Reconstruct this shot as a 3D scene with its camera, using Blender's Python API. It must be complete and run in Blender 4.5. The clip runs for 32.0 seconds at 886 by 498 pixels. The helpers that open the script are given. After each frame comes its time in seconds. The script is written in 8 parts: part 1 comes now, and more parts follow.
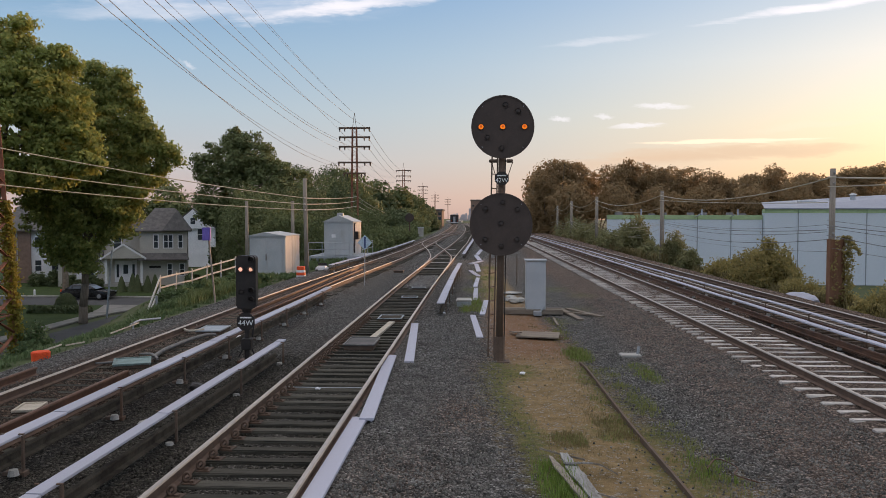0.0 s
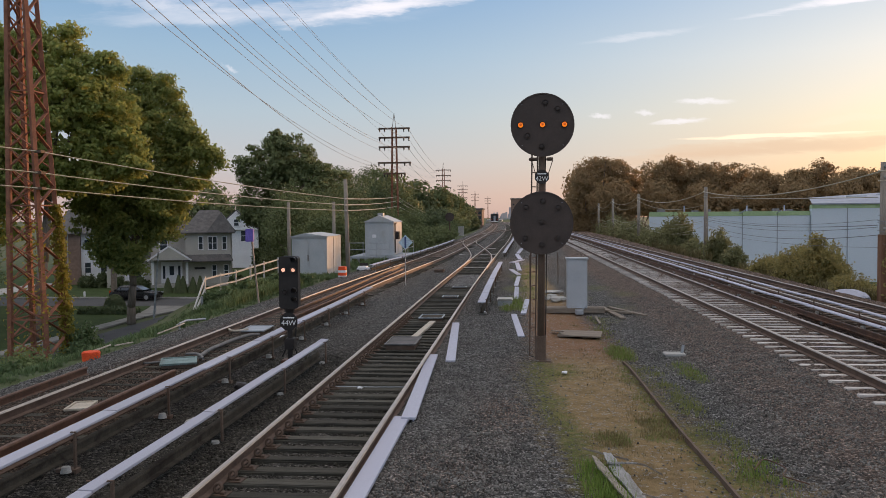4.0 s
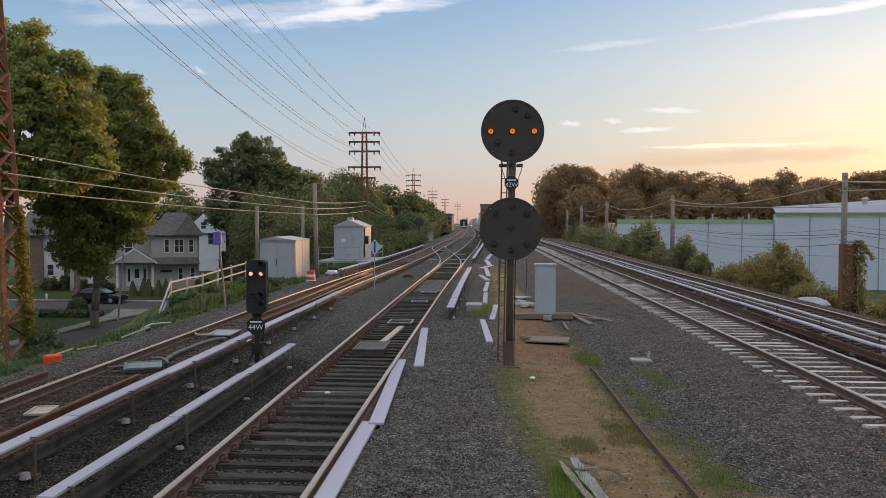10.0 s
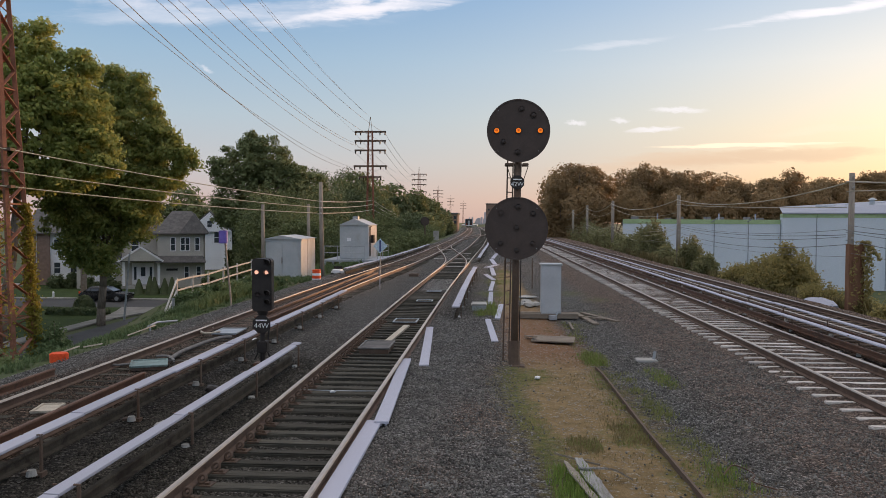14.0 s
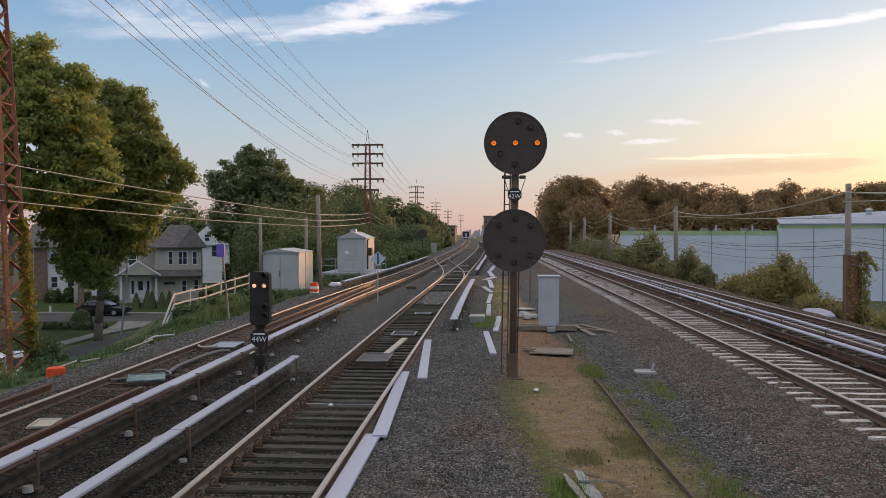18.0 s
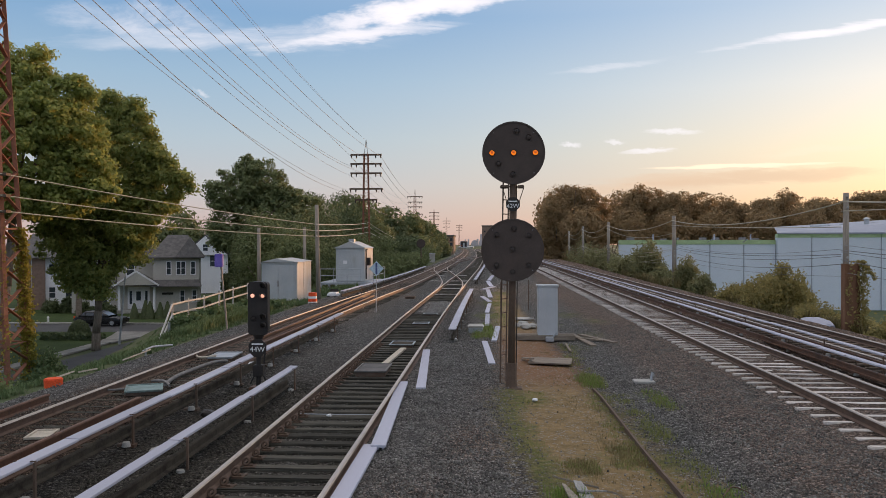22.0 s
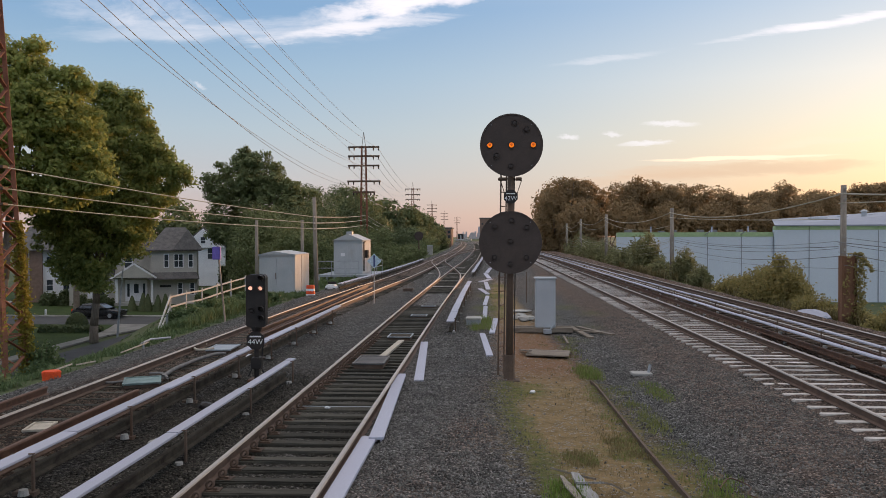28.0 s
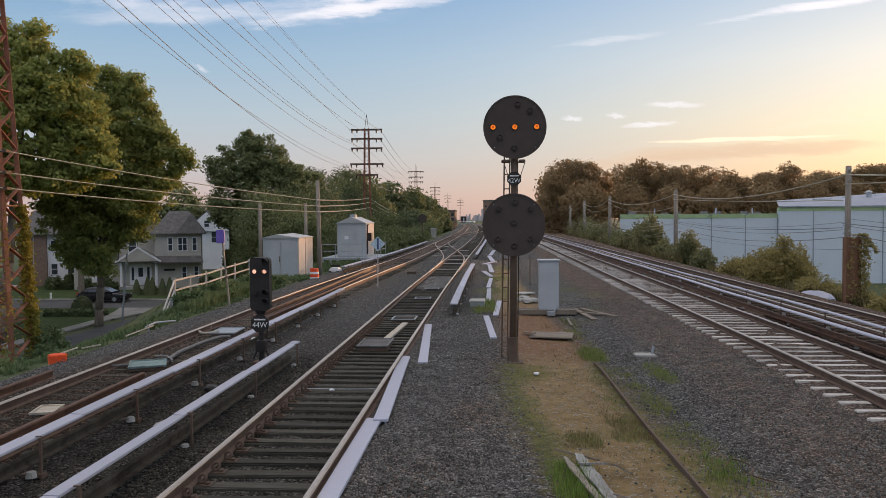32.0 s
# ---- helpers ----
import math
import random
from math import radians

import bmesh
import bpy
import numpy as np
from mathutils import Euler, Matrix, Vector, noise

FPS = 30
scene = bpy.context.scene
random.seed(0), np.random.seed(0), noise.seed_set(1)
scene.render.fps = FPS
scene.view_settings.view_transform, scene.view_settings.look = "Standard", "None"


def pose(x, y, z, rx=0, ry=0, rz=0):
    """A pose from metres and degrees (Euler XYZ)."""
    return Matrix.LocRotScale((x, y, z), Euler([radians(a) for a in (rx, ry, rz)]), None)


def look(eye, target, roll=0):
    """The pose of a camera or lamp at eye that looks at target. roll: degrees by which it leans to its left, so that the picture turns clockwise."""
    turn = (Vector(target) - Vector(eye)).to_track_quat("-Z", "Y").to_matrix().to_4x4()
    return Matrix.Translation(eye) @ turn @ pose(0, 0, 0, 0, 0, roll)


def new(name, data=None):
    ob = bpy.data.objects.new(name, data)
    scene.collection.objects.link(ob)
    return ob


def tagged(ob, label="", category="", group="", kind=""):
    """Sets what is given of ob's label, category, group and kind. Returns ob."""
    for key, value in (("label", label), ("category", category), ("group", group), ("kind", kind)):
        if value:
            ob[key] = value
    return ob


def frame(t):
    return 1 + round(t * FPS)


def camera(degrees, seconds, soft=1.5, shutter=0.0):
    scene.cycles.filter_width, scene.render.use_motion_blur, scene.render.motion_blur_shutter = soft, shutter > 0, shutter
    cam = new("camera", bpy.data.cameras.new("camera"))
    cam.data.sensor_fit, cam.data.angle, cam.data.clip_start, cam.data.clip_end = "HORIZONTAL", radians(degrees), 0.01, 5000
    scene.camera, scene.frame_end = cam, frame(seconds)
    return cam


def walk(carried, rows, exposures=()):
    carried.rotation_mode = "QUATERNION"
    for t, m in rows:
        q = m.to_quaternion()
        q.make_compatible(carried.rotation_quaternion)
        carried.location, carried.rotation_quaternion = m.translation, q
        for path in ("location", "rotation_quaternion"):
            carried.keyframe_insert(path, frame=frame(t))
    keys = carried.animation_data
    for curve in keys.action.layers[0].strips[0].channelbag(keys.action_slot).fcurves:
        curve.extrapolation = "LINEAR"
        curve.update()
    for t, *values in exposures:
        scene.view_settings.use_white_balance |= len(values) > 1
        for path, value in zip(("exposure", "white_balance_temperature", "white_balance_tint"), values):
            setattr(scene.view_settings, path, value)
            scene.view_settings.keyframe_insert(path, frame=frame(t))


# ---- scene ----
cam = camera(58.0, 32.0, soft=0.65)


def stand(rx, roll, yaw):
    """The hand-held camera: one spot, small turns."""
    return pose(0, 0, 3.0, rx, 0, yaw) @ pose(0, 0, 0, 0, 0, roll)


walk(cam, [
    (0.0, stand(87.750, 0.101, 2.546)),
    (0.5, stand(87.626, 0.117, 2.535)),
    (1.0, stand(87.546, 0.101, 2.452)),
    (1.5, stand(87.667, 0.023, 2.631)),
    (2.0, stand(87.745, -0.079, 3.123)),
    (2.5, stand(87.659, -0.235, 3.731)),
    (3.0, stand(87.663, -0.442, 4.711)),
    (3.5, stand(87.757, -0.568, 5.418)),
    (5.5, stand(87.465, -0.266, 5.256)),
    (6.0, stand(87.484, -0.197, 5.082)),
    (6.5, stand(87.383, -0.123, 4.698)),
    (7.0, stand(87.379, -0.094, 4.293)),
    (7.5, stand(87.309, -0.077, 3.956)),
    (8.0, stand(87.440, -0.058, 3.629)),
    (8.5, stand(87.657, -0.040, 3.332)),
    (9.0, stand(87.813, -0.007, 3.275)),
    (9.5, stand(87.942, 0.035, 3.284)),
    (10.0, stand(88.070, 0.094, 3.246)),
    (10.5, stand(88.046, 0.161, 3.262)),
    (11.0, stand(88.056, 0.212, 3.277)),
    (11.5, stand(88.065, 0.282, 3.375)),
    (12.0, stand(88.020, 0.351, 3.447)),
    (12.5, stand(88.021, 0.355, 3.502)),
    (13.0, stand(88.004, 0.311, 3.552)),
    (13.5, stand(88.012, 0.279, 3.578)),
    (14.0, stand(88.013, 0.260, 3.640)),
    (14.5, stand(88.151, 0.236, 3.715)),
    (16.5, stand(88.488, 0.153, 3.705)),
    (17.0, stand(88.525, 0.137, 3.617)),
    (17.5, stand(88.633, 0.066, 3.549)),
    (18.0, stand(88.908, -0.017, 3.479)),
    (18.5, stand(89.136, -0.076, 3.433)),
    (19.0, stand(89.294, -0.126, 3.429)),
    (19.5, stand(89.426, -0.158, 3.372)),
    (20.0, stand(89.487, -0.172, 3.371)),
    (20.5, stand(89.499, -0.167, 3.366)),
    (21.0, stand(89.598, -0.139, 3.369)),
    (21.5, stand(89.600, -0.120, 3.370)),
    (22.0, stand(89.602, -0.100, 3.367)),
    (22.5, stand(89.629, -0.074, 3.314)),
    (23.0, stand(89.543, -0.075, 3.321)),
    (23.5, stand(89.475, -0.101, 3.301)),
    (24.0, stand(89.350, -0.142, 3.238)),
    (24.5, stand(89.256, -0.157, 3.167)),
    (25.0, stand(89.154, -0.115, 3.099)),
    (25.5, stand(89.194, -0.075, 3.060)),
    (27.5, stand(89.112, -0.135, 3.116)),
    (28.0, stand(89.057, -0.131, 3.214)),
    (28.5, stand(88.945, -0.178, 3.330)),
    (29.0, stand(88.822, -0.238, 3.404)),
    (29.5, stand(88.666, -0.309, 3.470)),
    (30.0, stand(88.459, -0.367, 3.499)),
    (30.5, stand(88.249, -0.382, 3.474)),
    (31.0, stand(88.031, -0.394, 3.453)),
    (31.5, stand(87.894, -0.380, 3.472)),
    (32.0, stand(87.812, -0.349, 3.469)),
], exposures=[(0.0, 0.0), (32.0, 0.0)])

# ---- light ----
SUN_AZ, SUN_EL = 38.5, 4.7          # degrees right of the tracks' line, and above the horizon

world = bpy.data.worlds.new("sky")
scene.world = world
world.use_nodes = True


def node(tree, kind, inputs=(), attribute_name="", interpolation_type=""):
    n = tree.nodes.new(kind)
    if attribute_name:
        n.attribute_name = attribute_name
    if interpolation_type:
        n.interpolation_type = interpolation_type
    for k, v in (inputs.items() if isinstance(inputs, dict) else ()):
        if isinstance(v, bpy.types.NodeSocket):
            tree.links.new(v, n.inputs[k])
        else:
            n.inputs[k].default_value = v
    return n


def ramp(tree, fac, stops, interpolation="LINEAR"):
    n = tree.nodes.new("ShaderNodeValToRGB")
    n.color_ramp.interpolation = interpolation
    els = n.color_ramp.elements
    while len(els) < len(stops):
        els.new(0.5)
    for e, (p, c) in zip(els, stops):
        e.position = p
        e.color = (*c, 1) if len(c) == 3 else c
    tree.links.new(fac, n.inputs[0])
    return n.outputs[0]


def math_node(tree, op, a, b=0.0, c=0.0, clamp=False):
    n = tree.nodes.new("ShaderNodeMath")
    n.operation, n.use_clamp = op, clamp
    for i, v in enumerate((a, b, c)):
        if isinstance(v, bpy.types.NodeSocket):
            tree.links.new(v, n.inputs[i])
        else:
            n.inputs[i].default_value = v
    return n.outputs[0]


def mix_rgb(tree, fac, a, b, blend="MIX"):
    n = tree.nodes.new("ShaderNodeMix")
    n.data_type, n.blend_type = "RGBA", blend
    for k, v in ((0, fac), (6, a), (7, b)):
        if isinstance(v, bpy.types.NodeSocket):
            tree.links.new(v, n.inputs[k])
        else:
            n.inputs[k].default_value = v if k == 0 else (*v, 1)
    return n.outputs[2]


def make_sky():
    t = world.node_tree
    t.nodes.clear()
    out = node(t, "ShaderNodeOutputWorld")
    sky = node(t, "ShaderNodeTexSky")
    sky.sky_type, sky.sun_disc = "NISHITA", False
    sky.sun_elevation, sky.sun_rotation = radians(SUN_EL), radians(SUN_AZ)
    sky.air_density, sky.dust_density, sky.ozone_density, sky.altitude = 1.0, 1.2, 1.6, 10
    way = node(t, "ShaderNodeTexCoord").outputs["Generated"]
    sep = node(t, "ShaderNodeSeparateXYZ", {0: way})
    x, y, z = sep.outputs
    ys = math_node(t, "MAXIMUM", y, 0.05)
    u = math_node(t, "DIVIDE", x, ys)            # across, as a tangent from the tracks' line
    v = math_node(t, "DIVIDE", z, ys)            # height, as a tangent
    flat = node(t, "ShaderNodeCombineXYZ", {0: u, 1: v, 2: 0.0}).outputs[0]

    def cloud(u0, v0, half_u, half_v, slope, scale, stretch, lo, hi, seed):
        """A soft cloud about (u0, v0): an ellipse on a slope, broken by noise."""
        du = math_node(t, "SUBTRACT", u, u0)
        dv = math_node(t, "SUBTRACT", math_node(t, "SUBTRACT", v, v0), math_node(t, "MULTIPLY", du, slope))
        wave = node(t, "ShaderNodeTexNoise", {"Vector": node(t, "ShaderNodeMapping", {"Vector": flat, "Location": (seed * 1.7, seed, 0), "Scale": (2.2 / half_u, 0.6 / half_v, 1)}).outputs[0], "Scale": 1.0, "Detail": 4.0, "Roughness": 0.6}).outputs[0]
        dv = math_node(t, "ADD", dv, math_node(t, "MULTIPLY", math_node(t, "SUBTRACT", wave, 0.5), half_v * 2.4))
        a = math_node(t, "POWER", math_node(t, "ABSOLUTE", math_node(t, "DIVIDE", du, half_u)), 2.0)
        b = math_node(t, "POWER", math_node(t, "ABSOLUTE", math_node(t, "DIVIDE", dv, half_v)), 2.0)
        near = math_node(t, "SUBTRACT", 1.0, math_node(t, "ADD", a, b), clamp=True)
        m = node(t, "ShaderNodeMapping", {"Vector": flat, "Location": (seed, seed * 0.7, 0), "Rotation": (0, 0, -math.atan(slope)),
                                          "Scale": (scale, scale * stretch, 1)})
        n = node(t, "ShaderNodeTexNoise", {"Vector": m.outputs[0], "Scale": 1.0, "Detail": 9.0, "Roughness": 0.68, "Distortion": 0.9})
        s = math_node(t, "ADD", math_node(t, "MULTIPLY", near, 0.42), n.outputs[0])
        r = node(t, "ShaderNodeMapRange", {0: s, 1: lo, 2: hi, 3: 0.0, 4: 1.0}, interpolation_type="SMOOTHSTEP")
        return math_node(t, "MULTIPLY", r.outputs[0], math_node(t, "POWER", near, 0.6), clamp=True)

    white, gold, tan = (1.0, 0.95, 0.99), (1.0, 0.86, 0.66), (0.78, 0.55, 0.38)
    parts = [
        (cloud(-0.085, 0.297, 0.17, 0.024, 0.20, 7.0, 5.0, 0.44, 0.86, 7.7), 1.0, white),
        (cloud(-0.34, 0.2600, 0.28, 0.019, -0.01, 5.0, 7.0, 0.46, 1.15, 3.1), 0.5, white),
        (cloud(-0.17, 0.262, 0.16, 0.011, 0.11, 6.0, 7.0, 0.44, 0.95, 2.6), 0.85, white),
        (cloud(-0.46, 0.290, 0.16, 0.030, -0.05, 6.0, 2.5, 0.60, 1.15, 8.2), 0.5, white),
        (cloud(0.46, 0.2640, 0.21, 0.0070, 0.145, 5.0, 8.0, 0.46, 0.92, 5.2), 0.95, white),
        (cloud(0.15, 0.218, 0.10, 0.0060, 0.11, 6.0, 6.0, 0.50, 1.15, 6.2), 0.35, white),
        (cloud(0.222, 0.1372, 0.045, 0.0048, -0.02, 20.0, 4.0, 0.52, 0.95, 1.4), 0.6, white),
        (cloud(0.196, 0.1135, 0.042, 0.0048, 0.04, 20.0, 4.0, 0.52, 0.95, 9.4), 0.65, white),
        (cloud(0.099, 0.1222, 0.017, 0.0048, 0.0, 26.0, 3.0, 0.52, 0.95, 2.4), 0.6, white),
        (cloud(0.155, 0.1250, 0.016, 0.0045, -0.1, 26.0, 3.0, 0.52, 0.95, 4.9), 0.55, white),
        (cloud(-0.366, 0.1915, 0.016, 0.0050, -0.55, 20.0, 3.0, 0.52, 1.05, 6.6), 0.4, white),
        (cloud(0.31, 0.0800, 0.19, 0.0120, 0.02, 7.0, 6.0, 0.40, 0.85, 4.4), 0.65, tan),
        (cloud(0.31, 0.0945, 0.13, 0.0030, 0.02, 16.0, 5.0, 0.36, 0.72, 4.4), 0.95, (1.2, 0.98, 0.72)),
        (cloud(0.20, 0.070, 0.16, 0.008, 0.05, 8.0, 5.0, 0.52, 1.0, 5.9), 0.45, tan),
        (cloud(0.42, 0.115, 0.12, 0.006, 0.10, 9.0, 5.0, 0.50, 0.95, 1.9), 0.4, gold),
    ]
    # evening gradient: pink to blue away from the sun, gold to pale near it
    rise = math_node(t, "DIVIDE", z, math_node(t, "SQRT", math_node(t, "MAXIMUM", math_node(t, "SUBTRACT", 1.0, math_node(t, "MULTIPLY", z, z)), 0.01)))
    high = math_node(t, "POWER", math_node(t, "MAXIMUM", rise, 0.0001), 0.5, clamp=True)
    away = ramp(t, high, AWAY)
    toward = ramp(t, high, TOWARD)
    d = node(t, "ShaderNodeVectorMath", {0: way, 1: (math.sin(radians(SUN_AZ)) * math.cos(radians(SUN_EL)), math.cos(radians(SUN_AZ)) * math.cos(radians(SUN_EL)), math.sin(radians(SUN_EL)))})
    d.operation = "DOT_PRODUCT"
    near_sun = math_node(t, "POWER", math_node(t, "MAXIMUM", d.outputs["Value"], 0.0), 6.6, clamp=True)
    grad = mix_rgb(t, near_sun, away, toward)
    clear = mix_rgb(t, 1.0, sky.outputs[0], (0.10, 0.10, 0.13), "MULTIPLY")
    col = mix_rgb(t, 0.85, clear, grad)
    # thin high haze lit by the low sun
    for m, k, c in parts:
        col = mix_rgb(t, math_node(t, "MULTIPLY", m, k), col, c)
    bg = node(t, "ShaderNodeBackground", {"Color": col, "Strength": SKY_STRENGTH})
    t.links.new(bg.outputs[0], out.inputs[0])


SKY_STRENGTH = 1.08
# colours against the square root of the height's tangent
AWAY = [(0.0, (0.58, 0.42, 0.41)), (0.16, (0.63, 0.49, 0.48)), (0.27, (0.57, 0.57, 0.60)), (0.36, (0.48, 0.58, 0.66)), (0.45, (0.36, 0.52, 0.68)), (0.53, (0.24, 0.42, 0.66)), (0.75, (0.52, 0.58, 0.74)), (1.0, (1.02, 0.96, 0.96))]
TOWARD = [(0.0, (0.92, 0.48, 0.25)), (0.22, (1.05, 0.70, 0.38)), (0.33, (1.10, 0.90, 0.60)), (0.43, (0.98, 0.93, 0.83)), (0.53, (0.66, 0.76, 0.86)), (0.75, (0.62, 0.66, 0.76)), (1.0, (1.02, 0.96, 0.96))]
make_sky()

sun_data = bpy.data.lights.new("sun", "SUN")
sun_data.energy, sun_data.angle, sun_data.color = 3.2, radians(1.2), (1.0, 0.51, 0.22)
sun = new("sun", sun_data)
_to_sun = Vector((math.sin(radians(SUN_AZ)) * math.cos(radians(SUN_EL)), math.cos(radians(SUN_AZ)) * math.cos(radians(SUN_EL)), math.sin(radians(SUN_EL))))
sun.matrix_world = look(_to_sun * 100, (0, 0, 0))

# ---- materials ----


def surface(name, a, b, scale=4.0, rough=0.8, metal=0.0, bump=0.3, fine=40.0, vary=0.0, island=0.0, stain=None, stretch=(1, 1, 1), spec=0.4, depth=0.01):
    """A two-scale surface: colour a to b by broad noise, fine grain in relief, and, for pieces, a random shift of value."""
    m = bpy.data.materials.new(name)
    m.use_nodes = True
    t = m.node_tree
    t.nodes.clear()
    out = node(t, "ShaderNodeOutputMaterial")
    bs = node(t, "ShaderNodeBsdfPrincipled", {"Roughness": rough, "Metallic": metal, "Specular IOR Level": spec})
    co = node(t, "ShaderNodeTexCoord").outputs["Object"]
    if stretch != (1, 1, 1):
        co = node(t, "ShaderNodeMapping", {"Vector": co, "Scale": stretch}).outputs[0]
    broad = node(t, "ShaderNodeTexNoise", {"Vector": co, "Scale": scale, "Detail": 5.0, "Roughness": 0.6}).outputs[0]
    grain = node(t, "ShaderNodeTexNoise", {"Vector": co, "Scale": fine, "Detail": 4.0, "Roughness": 0.65}).outputs[0]
    fac = node(t, "ShaderNodeMapRange", {0: broad, 1: 0.32, 2: 0.68}).outputs[0]
    col = mix_rgb(t, fac, a, b)
    g = node(t, "ShaderNodeMapRange", {0: grain, 1: 0.25, 2: 0.75, 3: 0.72, 4: 1.28}).outputs[0]
    gg = node(t, "ShaderNodeCombineColor", {0: g, 1: g, 2: g}).outputs[0]
    col = mix_rgb(t, 1.0, col, gg, "MULTIPLY")
    if stain:
        s = node(t, "ShaderNodeTexNoise", {"Vector": co, "Scale": scale * 0.37, "Detail": 6.0, "Roughness": 0.7, "Distortion": 0.8}).outputs[0]
        col = mix_rgb(t, node(t, "ShaderNodeMapRange", {0: s, 1: 0.52, 2: 0.66}).outputs[0], col, stain)
    if vary:
        r = node(t, "ShaderNodeObjectInfo").outputs["Random"]
        k = node(t, "ShaderNodeMapRange", {0: r, 3: 1 - vary, 4: 1 + vary}).outputs[0]
        col = mix_rgb(t, 1.0, col, node(t, "ShaderNodeCombineColor", {0: k, 1: k, 2: k}).outputs[0], "MULTIPLY")
    if island:
        r = node(t, "ShaderNodeNewGeometry").outputs["Random Per Island"]
        k = node(t, "ShaderNodeMapRange", {0: r, 3: 1 - island, 4: 1 + island}).outputs[0]
        col = mix_rgb(t, 1.0, col, node(t, "ShaderNodeCombineColor", {0: k, 1: k, 2: k}).outputs[0], "MULTIPLY")
    t.links.new(col, bs.inputs["Base Color"])
    rr = node(t, "ShaderNodeMapRange", {0: grain, 1: 0.3, 2: 0.7, 3: max(0.03, rough - 0.1), 4: min(1.0, rough + 0.1)}).outputs[0]
    t.links.new(rr, bs.inputs["Roughness"])
    if bump:
        h = math_node(t, "ADD", grain, math_node(t, "MULTIPLY", broad, 0.5))
        t.links.new(node(t, "ShaderNodeBump", {"Strength": bump, "Distance": depth, "Height": h}).outputs[0], bs.inputs["Normal"])
    t.links.new(bs.outputs[0], out.inputs[0])
    return m


def leaves(name, a, b, warm, through_light=0.35):
    """Foliage: value and hue shift leaf by leaf, with light passing through."""
    m = bpy.data.materials.new(name)
    m.use_nodes = True
    t = m.node_tree
    t.nodes.clear()
    out = node(t, "ShaderNodeOutputMaterial")
    r = node(t, "ShaderNodeNewGeometry").outputs["Random Per Island"]
    co = node(t, "ShaderNodeTexCoord").outputs["Object"]
    n = node(t, "ShaderNodeTexNoise", {"Vector": co, "Scale": 0.8, "Detail": 4.0, "Roughness": 0.7}).outputs[0]
    col = ramp(t, math_node(t, "ADD", math_node(t, "MULTIPLY", r, 0.5), math_node(t, "MULTIPLY", n, 0.5)), [(0.1, a), (0.55, b), (0.9, warm)])
    d = node(t, "ShaderNodeBsdfPrincipled", {"Base Color": col, "Roughness": 0.6, "Specular IOR Level": 0.25})
    tr = node(t, "ShaderNodeBsdfTranslucent", {"Color": col})
    mx = node(t, "ShaderNodeMixShader", {0: through_light, 1: d.outputs[0], 2: tr.outputs[0]})
    t.links.new(mx.outputs[0], out.inputs[0])
    return m


def glow(name, colour, strength):
    m = bpy.data.materials.new(name)
    m.use_nodes = True
    b = m.node_tree.nodes["Principled BSDF"]
    b.inputs["Base Color"].default_value = (*colour, 1)
    b.inputs["Emission Color"].default_value = (*colour, 1)
    b.inputs["Emission Strength"].default_value = strength
    return m


def glass(name, tint=(0.05, 0.06, 0.07), rough=0.08):
    m = bpy.data.materials.new(name)
    m.use_nodes = True
    b = m.node_tree.nodes["Principled BSDF"]
    b.inputs["Base Color"].default_value = (*tint, 1)
    b.inputs["Roughness"].default_value = rough
    b.inputs["Specular IOR Level"].default_value = 0.6
    return m


